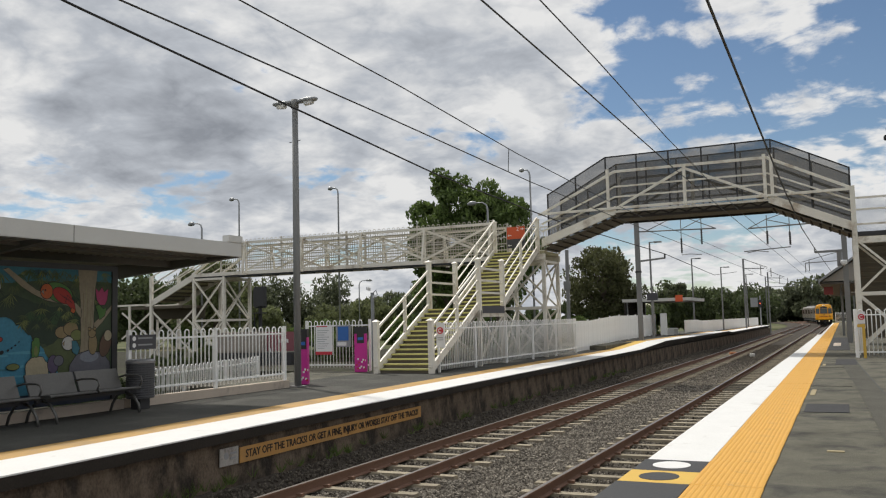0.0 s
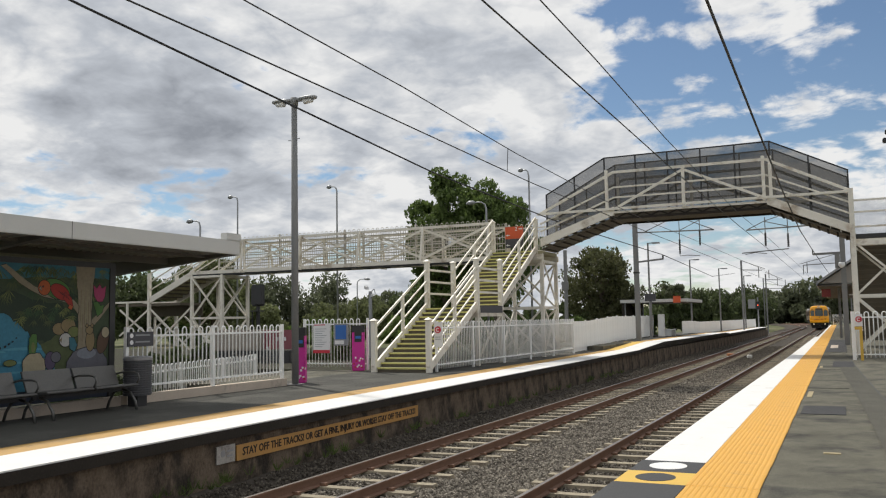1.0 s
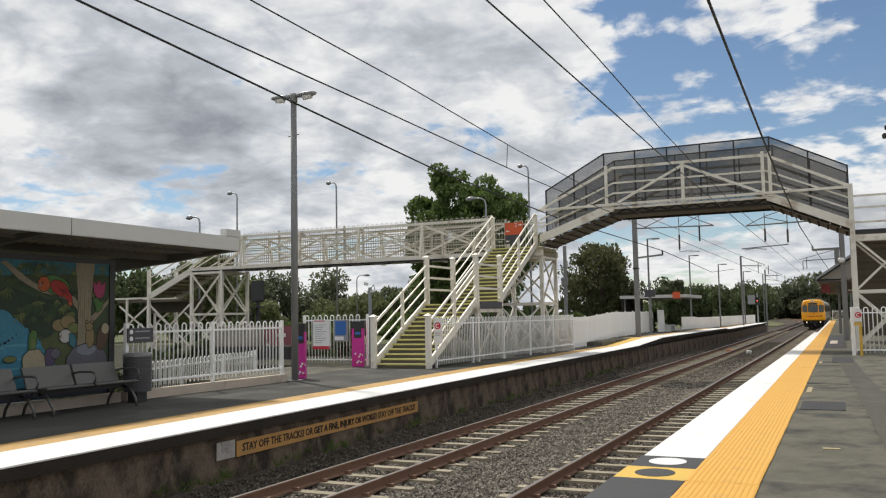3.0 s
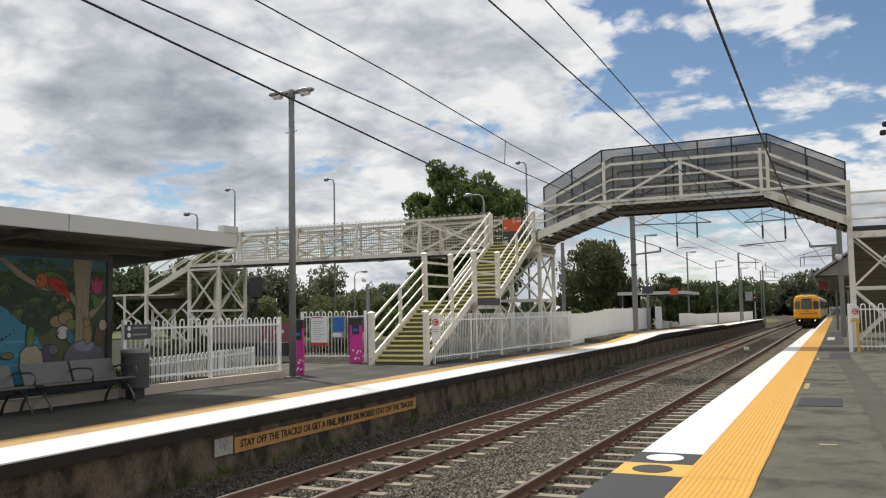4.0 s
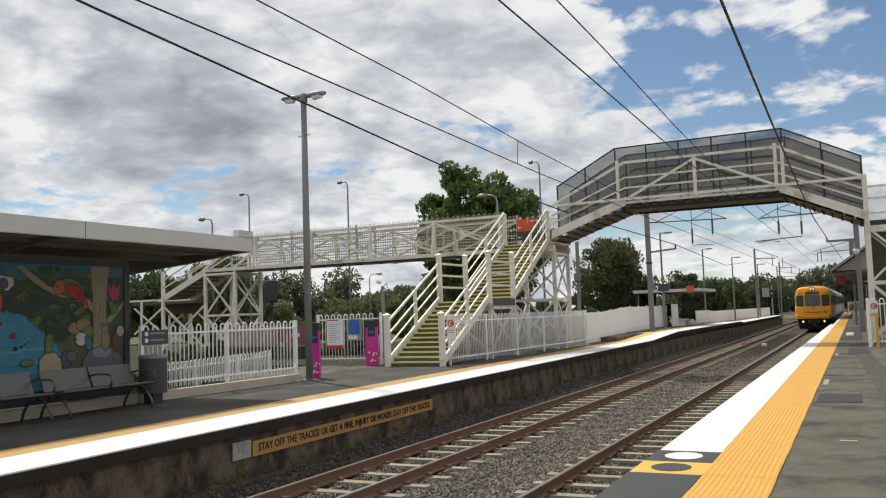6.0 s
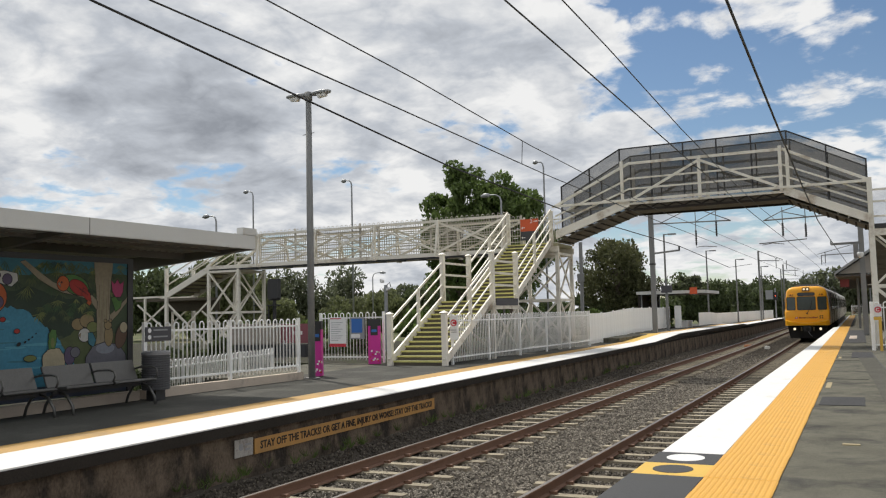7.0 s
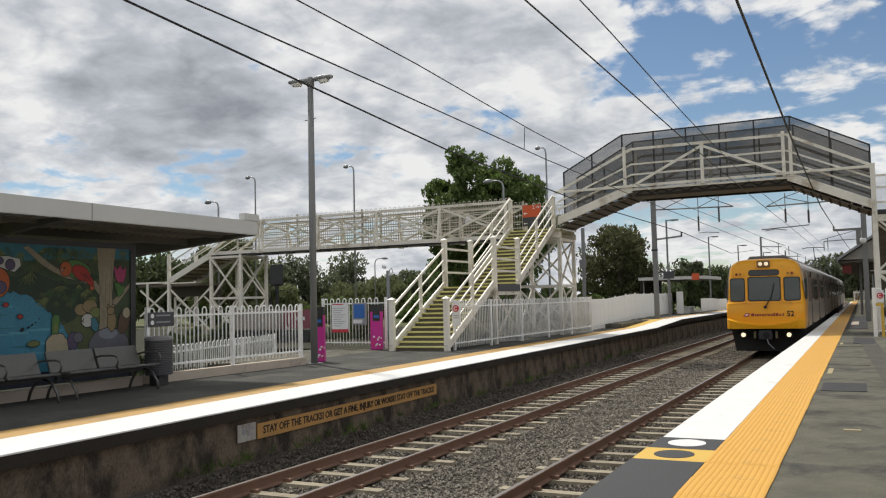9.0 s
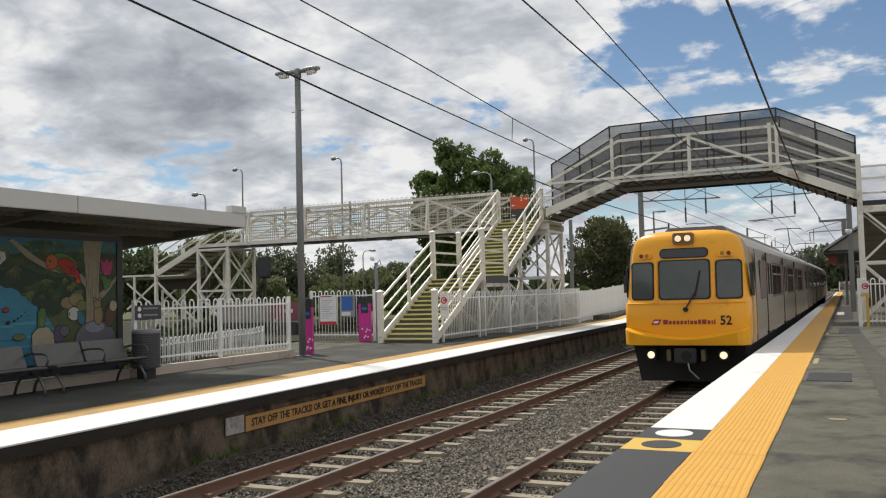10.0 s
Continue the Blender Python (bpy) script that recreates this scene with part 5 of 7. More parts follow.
def build_weeds():
    rng = random.Random(61)
    mb = MB()
    for k in range(70):
        y = 8.6 + 26 * rng.random() ** 1.4
        x = left_edge(y) + rng.uniform(-0.06, 0.25)
        for i in range(rng.randint(8, 22)):
            a, h = rng.random() * 6.28, rng.uniform(0.05, 0.20)
            dx, dy = 0.07 * math.cos(a), 0.07 * math.sin(a)
            z = -0.83
            mb.add([(x + dx * 0.3 - 0.006, y + dy * 0.3, z), (x + dx * 0.3 + 0.006, y + dy * 0.3, z), (x + dx * 1.6, y + dy * 1.6, z + h)], [(0, 1, 2)])
    me = bpy.data.meshes.new("weeds")
    me.from_pydata(mb.v, [], mb.f)
    me.materials.append(LEAF)
    tagged(part("weeds", me, LEAF), "tufts of weeds along the foot of the platform wall", "weeds", kind="stuff")
    for lab, col, x, y, sx in (("broken orange clay block lying in the ballast", (0.42, 0.17, 0.07), -6.15, 53.8, 0.22), ("white stone lying in the ballast", (0.75, 0.74, 0.70), -4.92, 52.0, 0.14)):
        d = thing("debris_block", lab, "debris", pose(x, y, Z_RAIL - 0.16, 8, 4, 25))
        part("block", MB().box(-sx, sx, -sx * 0.6, sx * 0.6, -0.04, 0.14), surf("block_" + str(int(sx * 100)), col, 0.9, vary=0.25), d, bevel=0.03)


build_weeds()


# ---- overhead line ----
def cantilever(parent, x0, x1, y, z, s):
    """Tube arm from a mast with hangers, insulators and a registration arm."""
    part("arm", MB().tube([(x0, y, z), (x1, y, z + 0.10)], 0.035, 8), MAST, parent, smooth=True)
    part("stay", MB().tube([(x0, y, z + 0.05), ((x0 + x1) / 2 + 0.1 * s, y, z + 0.85), (x1, y, z + 0.10)], 0.02, 6), MAST, parent, smooth=True)


def build_masts():
    y = 46.0
    m = thing("mast", "grey steel overhead line mast on the far platform", "mast", group="overhead masts")
    part("column", MB().beam((-9.90, y, left_level(y)), (-9.90, y, 7.6), 0.24, 0.24), MAST, m, bevel=0.01)
    part("arm", MB().tube([(-9.85, y, 5.92), (-5.80, y, 5.84)], 0.035, 8), MAST, m, smooth=True)
    part("stay", MB().tube([(-9.4, y, 5.93), (-7.70, y, 6.68), (-5.85, y, 5.86)], 0.025, 6), MAST, m, smooth=True)
    part("stay", MB().tube([(-7.56, y, 5.90), (-6.47, y, 6.42)], 0.022, 6), MAST, m, smooth=True)
    for x, z0, z in ((-7.57, 6.7, 4.56), (-6.53, 6.9, 4.96)):
        part("hanger", MB().tube([(x, y, z0), (x, y, z + 0.55)], 0.022, 6), MAST, m)
        part("insulator", MB().tube([(x, y, z + 0.10 + 0.06 * i) for i in range(14)], [0.03 if i % 2 else 0.06 for i in range(14)], 8), DARK, m, "ribbed dark insulator")
    part("registration_arm", MB().tube([(-7.57, y, 4.70), (-7.57, y, 4.55), (-7.2, y, 4.58), (-6.55, y, 4.52)], 0.020, 6), MAST, m)
    part("side_arm", MB().beam((-9.8, y, 4.33), (-8.45, y, 4.44), 0.07, 0.09), MAST, m)
    part("side_insulator", MB().tube([(-8.47, y, 4.44), (-8.47, y, 4.66)], 0.045, 8), DARK, m)
    part("clamp", MB().box(-10.05, -9.75, y - 0.15, y + 0.15, 3.72, 3.80), DARK, m)
    y = 42.0
    r = thing("mast", "grey steel overhead line mast on the near platform", "mast", group="overhead masts")
    part("column", MB().beam((0.16, y, 0), (0.16, y, 5.45), 0.22, 0.22), MAST, r, bevel=0.01)
    part("arm", MB().tube([(0.1, y, 5.42), (-3.85, y, 5.34)], 0.035, 8), MAST, r, smooth=True)
    part("stay", MB().tube([(-3.8, y, 5.36), (-3.05, y, 5.72), (-2.03, y, 6.02)], 0.022, 6), MAST, r, smooth=True)
    part("stay", MB().tube([(-3.05, y, 5.70), (-2.0, y, 5.40)], 0.022, 6), MAST, r, smooth=True)
    for x, z0, z in ((-3.03, 5.90, 4.46), (-2.06, 6.10, 4.37)):
        part("hanger", MB().tube([(x, y, z0), (x, y, z + 0.5)], 0.022, 6), MAST, r)
        part("insulator", MB().tube([(x, y, z + 0.10 + 0.05 * i) for i in range(13)], [0.03 if i % 2 else 0.06 for i in range(13)], 8), DARK, r, "ribbed dark insulator")
    part("registration_arm", MB().beam((-2.04, y, 4.38), (-4.08, y, 4.27), 0.04, 0.045), MAST, r)
    part("registration_arm", MB().tube([(-3.95, y, 4.20), (-3.5, y, 4.27), (-3.0, y, 4.20)], 0.018, 6), MAST, r)
    part("side_arm", MB().beam((0.1, y, 4.09), (-1.06, y, 4.07), 0.07, 0.10), MAST, r)
    part("pin", MB().tube([(-1.06, y, 4.05), (-1.06, y, 4.28)], 0.03, 8), MAST, r)
    part("junction_box", MB().box(-0.17, 0.04, y - 0.15, y + 0.1, 3.4, 4.08), MAST, r, "grey equipment box")
    part("camera_dome", MB().tube([(0.10, y - 0.2, 3.40 + 0.05 * i) for i in range(6)], [0.03, 0.10, 0.13, 0.14, 0.14, 0.12], 12), SIGNWHITE, r, "white camera dome", smooth=True)
    # masts farther on
    for k, (x, yy, h, side) in enumerate(((-8.5, 86.0, 6.6, 1), (-8.3, 112.0, 6.4, 1), (0.4, 80.0, 6.8, -1), (-11.5, 150.0, 7.4, 1), (1.2, 125.0, 7.0, -1))):
        f = thing("mast", "distant grey overhead line mast beside the tracks", "mast", group="overhead masts")
        part("column", MB().beam((x, yy, -1.0), (x, yy, h), 0.16, 0.16), MAST, f)
        cx = far_x(yy) if side > 0 else near_x(yy)
        part("arm", MB().tube([(x, yy, 5.7), (cx - 0.3 * side, yy, 5.6)], 0.045, 6), MAST, f)
        part("stay", MB().tube([(x, yy, 6.6), (cx, yy, 5.7)], 0.03, 6), MAST, f)
        part("hanger", MB().tube([(cx + 0.3, yy, 5.6), (cx + 0.3, yy, 4.8)], 0.04, 6), MAST, f)
        part("hanger", MB().tube([(cx - 0.6 * side, yy, 5.9), (cx - 0.6 * side, yy, 4.9)], 0.04, 6), MAST, f)


def span(name, label, pts, r, mat, sag=0.0):
    w = thing(name, label, "wire", group="overhead wires")
    out = []
    for (a, b) in zip(pts, pts[1:]):
        for i in range(12):
            k = i / 12
            p = Vector(a).lerp(Vector(b), k)
            p.z -= sag * 4 * k * (1 - k)
            out.append(p)
    out.append(Vector(pts[-1]))
    part("strand", MB().tube(out, r, 6), mat, w)
    return w


def build_wires():
    for line in (near_x, far_x):
        low = [(-20, 4.88), (8, 4.78), (12, 4.74), (19, 4.62), (32, 4.56), (44, 4.60), (84, 4.7), (130, 4.7)]
        span("contact_wire", "thin overhead contact wire along the track", [(line(y), y, z) for y, z in low], 0.011, COPPER)
        high = [(-20, 5.95), (8.5, 5.40), (12.5, 5.33), (18, 5.12), (26, 4.98), (32, 4.95), (44, 5.1), (84, 5.5), (130, 5.4)]
        span("messenger_wire", "thin overhead messenger wire with droppers", [(line(y) + 0.06, y, z) for y, z in high], 0.010, COPPER)
    d = thing("dropper", "short vertical wire between overhead wires", "wire", group="droppers")
    part("strand", MB().tube([(far_x(17.5) + 0.03, 17.5, 4.64), (far_x(17.5) + 0.06, 17.5, 5.14)], 0.008, 6), COPPER, d)
    span("feeder_cable", "thick black feeder cable beside the far platform", [(-10.0, -20, 7.9), (-10.0, 6.0, 6.35), (-10.0, 9, 6.14), (-10.0, 21, 5.45), (-10.0, 33, 5.18), (-8.47, 46, 4.66), (-8.6, 66, 4.3), (-9.1, 86, 5.4)], 0.020, WIRE)
    span("feeder_cable", "thick black feeder cable beside the near platform", [(-1.10, -20, 5.4), (-1.10, 9, 4.63), (-1.10, 14, 4.45), (-1.10, 20, 4.25), (-1.10, 30, 4.10), (-1.06, 42, 4.26), (-0.6, 60, 3.9), (0.3, 80, 5.4)], 0.017, WIRE)


build_masts()
build_wires()


# ---- lamps, signals and signs farther off ----
def lamp(x, y, z0, z1, reach, label, r=0.05, turn=0.0):
    l = thing("street_lamp", label, "street lamp", pose(x, y, z0, 0, 0, turn), group="street lamps")
    h = z1 - z0
    bow = [(0, 0, h - 0.35), (reach * 0.08, 0, h - 0.12), (reach * 0.3, 0, h), (reach * 0.75, 0, h + 0.02)]
    part("pole", MB().tube([(0, 0, 0)] + bow, [r, r * 0.8, r * 0.7, r * 0.6, r * 0.55], 10), GALV, l, smooth=True)
    part("lantern", MB().tube([(reach * 0.7, 0, h + 0.02), (reach * 0.8, 0, h + 0.02), (reach * 1.05, 0, h + 0.01), (reach * 1.25, 0, h - 0.02)], [r, r * 1.8, r * 2.0, r * 0.8], 10), GALV, l, "cobra-head lantern", smooth=True)


def build_far_side():
    # behind the lattice span
    lamp(-35.4, 41.0, -0.4, 7.75, -0.85, "grey car park lamp with a curved arm", 0.07)
    lamp(-39.7, 50.0, -0.4, 10.7, -0.7, "tall grey car park lamp beyond the footbridge", 0.07)
    lamp(-31.2, 50.0, -0.4, 10.75, -0.65, "tall grey car park lamp beyond the footbridge", 0.07)
    lamp(-15.85, 46.0, -0.2, 9.9, -0.5, "tall grey lamp behind the footbridge stairs", 0.06)
    lamp(-16.5, 41.0, -0.2, 7.5, -0.9, "grey lamp with a curved arm behind the railing", 0.06)
    lamp(-33.2, 56.0, -0.4, 4.6, 0.9, "low grey path lamp beyond the fence", 0.05)
    for x, y, z in ((-10.45, 52.0, 5.85), (-10.5, 68.0, 5.75), (-9.6, 78.0, 5.5), (-8.9, 92.0, 5.4)):
        q = thing("platform_lamp", "slim grey platform lamp post with a flat head", "street lamp", pose(x, y, 0.05), group="platform lamps")
        part("pole", MB().tube([(0, 0, 0), (0, 0, z - 0.05)], [0.07, 0.05], 8), MAST, q)
        part("arm", MB().beam((-0.03, 0, z - 0.08), (0.35, 0, z - 0.06), 0.05, 0.05), MAST, q)
        part("lantern", MB().box(0.25, 0.72, -0.12, 0.12, z - 0.12, z - 0.03), GALV, q, bevel=0.015)
    g = thing("mast", "plain grey mast behind the footbridge tower", "mast", group="overhead masts")
    part("column", MB().tube([(-15.07, 50.0, -0.4), (-15.04, 50.0, 5.5)], 0.11, 10), MAST, g)
    part("box", MB().box(-15.25, -14.85, 49.8, 49.9, 3.1, 3.6), MAST, g, "small grey box on the mast")
    # shielded camera on a post
    c = thing("camera_post", "grey post with two white security cameras", "security camera", pose(-17.75, 31.0, -0.3))
    part("pole", MB().tube([(0, 0, 0), (0, 0, 2.95)], 0.075, 10), GALV, c)
    part("camera", MB().beam((0.0, -0.25, 3.08), (-0.28, 0.1, 3.14), 0.12, 0.12), SIGNWHITE, c)
    part("camera", MB().beam((0.05, 0, 2.75), (0.22, -0.1, 2.80), 0.10, 0.10), SIGNWHITE, c)
    part("bracket", MB().tube([(0, 0, 2.9), (0.18, 0, 3.05), (0.24, 0, 2.85)], 0.02, 6), GALV, c)
    # back of a rail signal
    s = thing("rail_signal", "dark rail signal head on a ladder post seen from behind", "rail signal", pose(-31.8, 42.0, -0.25))
    part("post", MB().beam((0, 0, 0), (0, 0, 3.2), 0.16, 0.16), DARK, s)
    part("backboard", MB().box(-0.45, 0.45, -0.08, 0.08, 2.7, 4.0), DARK, s, bevel=0.05)
    part("hood", MB().box(-0.25, 0.5, -0.35, -0.08, 2.8, 3.9), DARK, s)
    for x in (-0.55, -0.2):
        part("ladder_rail", MB().beam((x, -0.3, 0), (x, -0.3, 2.4), 0.05, 0.05), DARK, s)
    for i in range(7):
        part("rung", MB().beam((-0.55, -0.3, 0.3 + 0.3 * i), (-0.2, -0.3, 0.3 + 0.3 * i), 0.03, 0.03), DARK, s)
    part("platform", MB().box(-1.2, 0.4, -0.5, 0.1, 2.38, 2.44), DARK, s)
    # red signal on a post beyond the platform
    g = thing("rail_signal", "small rail signal showing a red light", "rail signal", pose(-6.6 - 1.7, 99.5, -0.9))
    part("post", MB().beam((0, 0, 0), (0, 0, 4.2), 0.13, 0.13), GALV, g)
    part("head", MB().box(-0.2, 0.2, -0.12, 0.12, 2.9, 3.75), DARK, g)
    part("lamp", MB().tube([(0, -0.125, 3.35), (0, -0.15, 3.35)], 0.06, 12), glow("signal_red", (1.0, 0.12, 0.05), 2.0), g, "lit red lamp")
    part("board", MB().box(-1.0, -0.25, -0.05, 0.05, 3.0, 4.0), GALV, g, "pale backing board")
    # fences and screens farther along
    f = thing("panel_fence", "long white slatted fence behind the far platform", "fence")
    a, b = Vector((-10.6, 36.0, 0)), Vector((-11.6, 58.5, 0))
    pale = MB().box(-0.02, 0.02, -0.024, 0.024, 0, 1.32).data("pale", FENCE_WHITE)
    for i in range(225):
        p = a.lerp(b, (i + 0.5) / 225)
        put("pale", pale, f, (p.x, p.y, left_level(p.y) + 0.03))
    for h in (0.2, 1.15):
        for y0, y1 in ((36.0, 39.0), (39.0, 45.0), (45.0, 58.5)):
            p, q = a.lerp(b, (y0 - 36) / 22.5), a.lerp(b, (y1 - 36) / 22.5)
            part("fence_rail", MB().beam((p.x - 0.03, p.y, left_level(y0) + h), (q.x - 0.03, q.y, left_level(y1) + h), 0.04, 0.05), FENCE_WHITE, f)
    for i in range(10):
        p = a.lerp(b, i / 9)
        part("fence_post", MB().beam((p.x, p.y, left_level(p.y)), (p.x, p.y, left_level(p.y) + 1.40), 0.07, 0.07), FENCE_WHITE, f)
    f = thing("panel_fence", "long plain white panel fence at the end of the far platform", "fence")
    a, b = Vector((-10.6, 64.0, 0)), Vector((-9.0, 104.0, 0))
    for i in range(18):
        p, q = a.lerp(b, i / 18), a.lerp(b, (i + 1) / 18 - 0.001)
        part("panel", MB().beam((p.x, p.y, left_level(p.y) + 0.47), (q.x, q.y, left_level(q.y) + 0.47), 0.04, 0.92), FENCE_WHITE, f)
    # second shelter
    s = thing("platform_shelter", "small open shelter with a flat roof on the far platform", "shelter")
    part("roof", MB().box(-13.2, -8.9, 56.0, 62.5, 2.32, 2.52), ROOFWHITE, s, "flat pale roof")
    part("soffit", MB().box(-13.15, -8.95, 56.05, 62.45, 2.30, 2.318), SOFFIT, s)
    for x, y in ((-13.0, 56.4), (-13.0, 62.0)):
        part("post", MB().beam((x, y, 0), (x, y, 2.3), 0.14, 0.14), GALV, s)
    part("wall", MB().box(-13.1, -13.0, 56.0, 62.0, 0.3, 2.3), LIP, s, "dark back wall")
    part("sign", MB().box(-9.75, -9.30, 55.86, 55.95, 2.26, 2.68), ORANGE, s, "orange station sign")
    b = thing("bench", "white bench with open back on the far platform", "bench", group="platform benches")
    for i in range(4):
        part("slat", MB().box(-11.1, -10.3, 57.8, 59.6, 0.5 + 0.0 * i, 0.54).box(-11.12, -11.06, 57.8, 59.6, 0.62 + 0.11 * i, 0.70 + 0.11 * i) if i == 0 else MB().box(-11.12, -11.06, 57.8, 59.6, 0.62 + 0.11 * i, 0.70 + 0.11 * i), FENCE_WHITE, b)
    for y in (57.9, 59.5):
        part("leg", MB().box(-11.1, -10.3, y - 0.04, y + 0.04, 0.1, 0.5), FENCE_WHITE, b)
    p = thing("shelter_pillar", "white pillar beside the shelter bench", "pillar")
    part("pillar", MB().box(-10.95, -10.55, 56.8, 57.1, 0.1, 1.55), FENCE_WHITE, p, bevel=0.02)
    n = thing("name_board", "dark station name board on a grey post", "sign")
    part("post", MB().beam((-10.1, 50.55, 0.1), (-10.1, 50.55, 2.75), 0.08, 0.08), MAST, n)
    part("board", MB().box(-10.42, -9.80, 50.4, 50.5, 2.30, 2.72), SIGNGREY, n)
    # orange platform sign at the stair head
    o = thing("platform_sign", "orange and charcoal platform direction sign above the stairs", "sign")
    y = YB1 - 0.18
    part("board", MB().box(-12.725, -11.935, y, y + 0.03, 4.761, 5.270), ORANGE, o)
    part("board", MB().box(-12.725, -11.935, y, y + 0.03, 4.381, 4.757), SIGNGREY, o, "charcoal lower board")
    part("text_bar", MB().box(-13.221, -13.019, y - 0.006, y - 0.001, 4.971, 4.999), SIGNWHITE, o)
    letters("numeral", "2", 0.23, SIGNWHITE, o, pose(-12.239, y - 0.005, 5.164, 90, 0, 0), 1.0)
    arrow = [(-0.11, 0.02), (0.03, 0.02), (0.03, 0.07), (0.11, 0.0), (0.03, -0.07), (0.03, -0.02), (-0.11, -0.02)]
    part("arrow", MB().prism([(-12.049 + u * 0.76, 5.164 + v * 0.76) for u, v in arrow], "y", y - 0.006, y - 0.001), SIGNWHITE, o)
    part("arrow", MB().prism([(-12.604 - u * 0.76, 4.913 + v * 0.76) for u, v in arrow], "y", y - 0.006, y - 0.001), SIGNWHITE, o)
    part("pictogram", MB().box(-13.030, -12.961, y - 0.006, y - 0.001, 4.774, 4.843).box(-11.42, -11.15, y - 0.006, y - 0.001, 5.03, 5.07), SIGNWHITE, o)
    part("pictogram", MB().box(-13.221, -13.163, y - 0.006, y - 0.001, 4.607, 4.664).box(-11.75, -11.2, y - 0.006, y - 0.001, 4.73, 4.77), SIGNWHITE, o)
    part("arrow", MB().prism([(-12.604 - u * 0.76, 4.495 + v * 0.76) for u, v in arrow], "y", y - 0.006, y - 0.001), SIGNWHITE, o)
    part("pictogram", MB().box(-13.047, -12.845, y - 0.006, y - 0.001, 4.474, 4.502), SIGNWHITE, o)


build_far_side()


def build_yard():
    """Low things seen through the fence behind the shelter."""
    c = thing("equipment_cabinet", "long dull beige equipment cabinet beyond the platform fence", "cabinet")
    dull = surf("dull_beige_paint", (0.30, 0.265, 0.225), 0.7, vary=0.25, scale=2)
    part("body", MB().box(-22.55, -20.47, 27.0, 27.8, 0.36, 1.16), dull, c, bevel=0.02)
    for i in range(3):
        part("door", MB().box(-22.50 + 0.68 * i, -21.86 + 0.68 * i, 26.985, 27.0, 0.42, 1.10), dull, c)
    part("plinth", MB().box(-22.5, -20.5, 27.05, 27.75, -0.35, 0.36), DARK, c)
    r = thing("hoarding", "faded red and white hoarding beyond the platform fence", "sign")
    part("board", MB().box(-20.6, -18.9, 27.4, 27.45, 0.40, 1.14), surf("faded_red", (0.24, 0.075, 0.09), 0.6, vary=0.15), r, "faded red board")
    part("post", MB().box(-20.35, -20.25, 27.38, 27.46, -0.3, 0.5), SIGNWHITE, r)
    part("post", MB().box(-19.05, -18.95, 27.38, 27.46, -0.3, 0.5), SIGNWHITE, r)
    for k in range(4):
        part("text_bar", MB().box(-19.9 + 0.13 * k, -19.82 + 0.13 * k, 27.385, 27.399, 0.72, 0.86), SIGNWHITE, r)
    d = thing("storage_box", "dark storage box below the hoarding beyond the fence", "box")
    part("body", MB().box(-20.4, -19.0, 27.0, 27.35, -0.35, 0.36), DARK, d, bevel=0.02)
    hoop_fence("platform_fence", "low white bow-top fence beyond the platform shelter", (-14.6, 14.6), (-16.6, 21.8), -0.46, 0.90, 2.4)


build_yard()


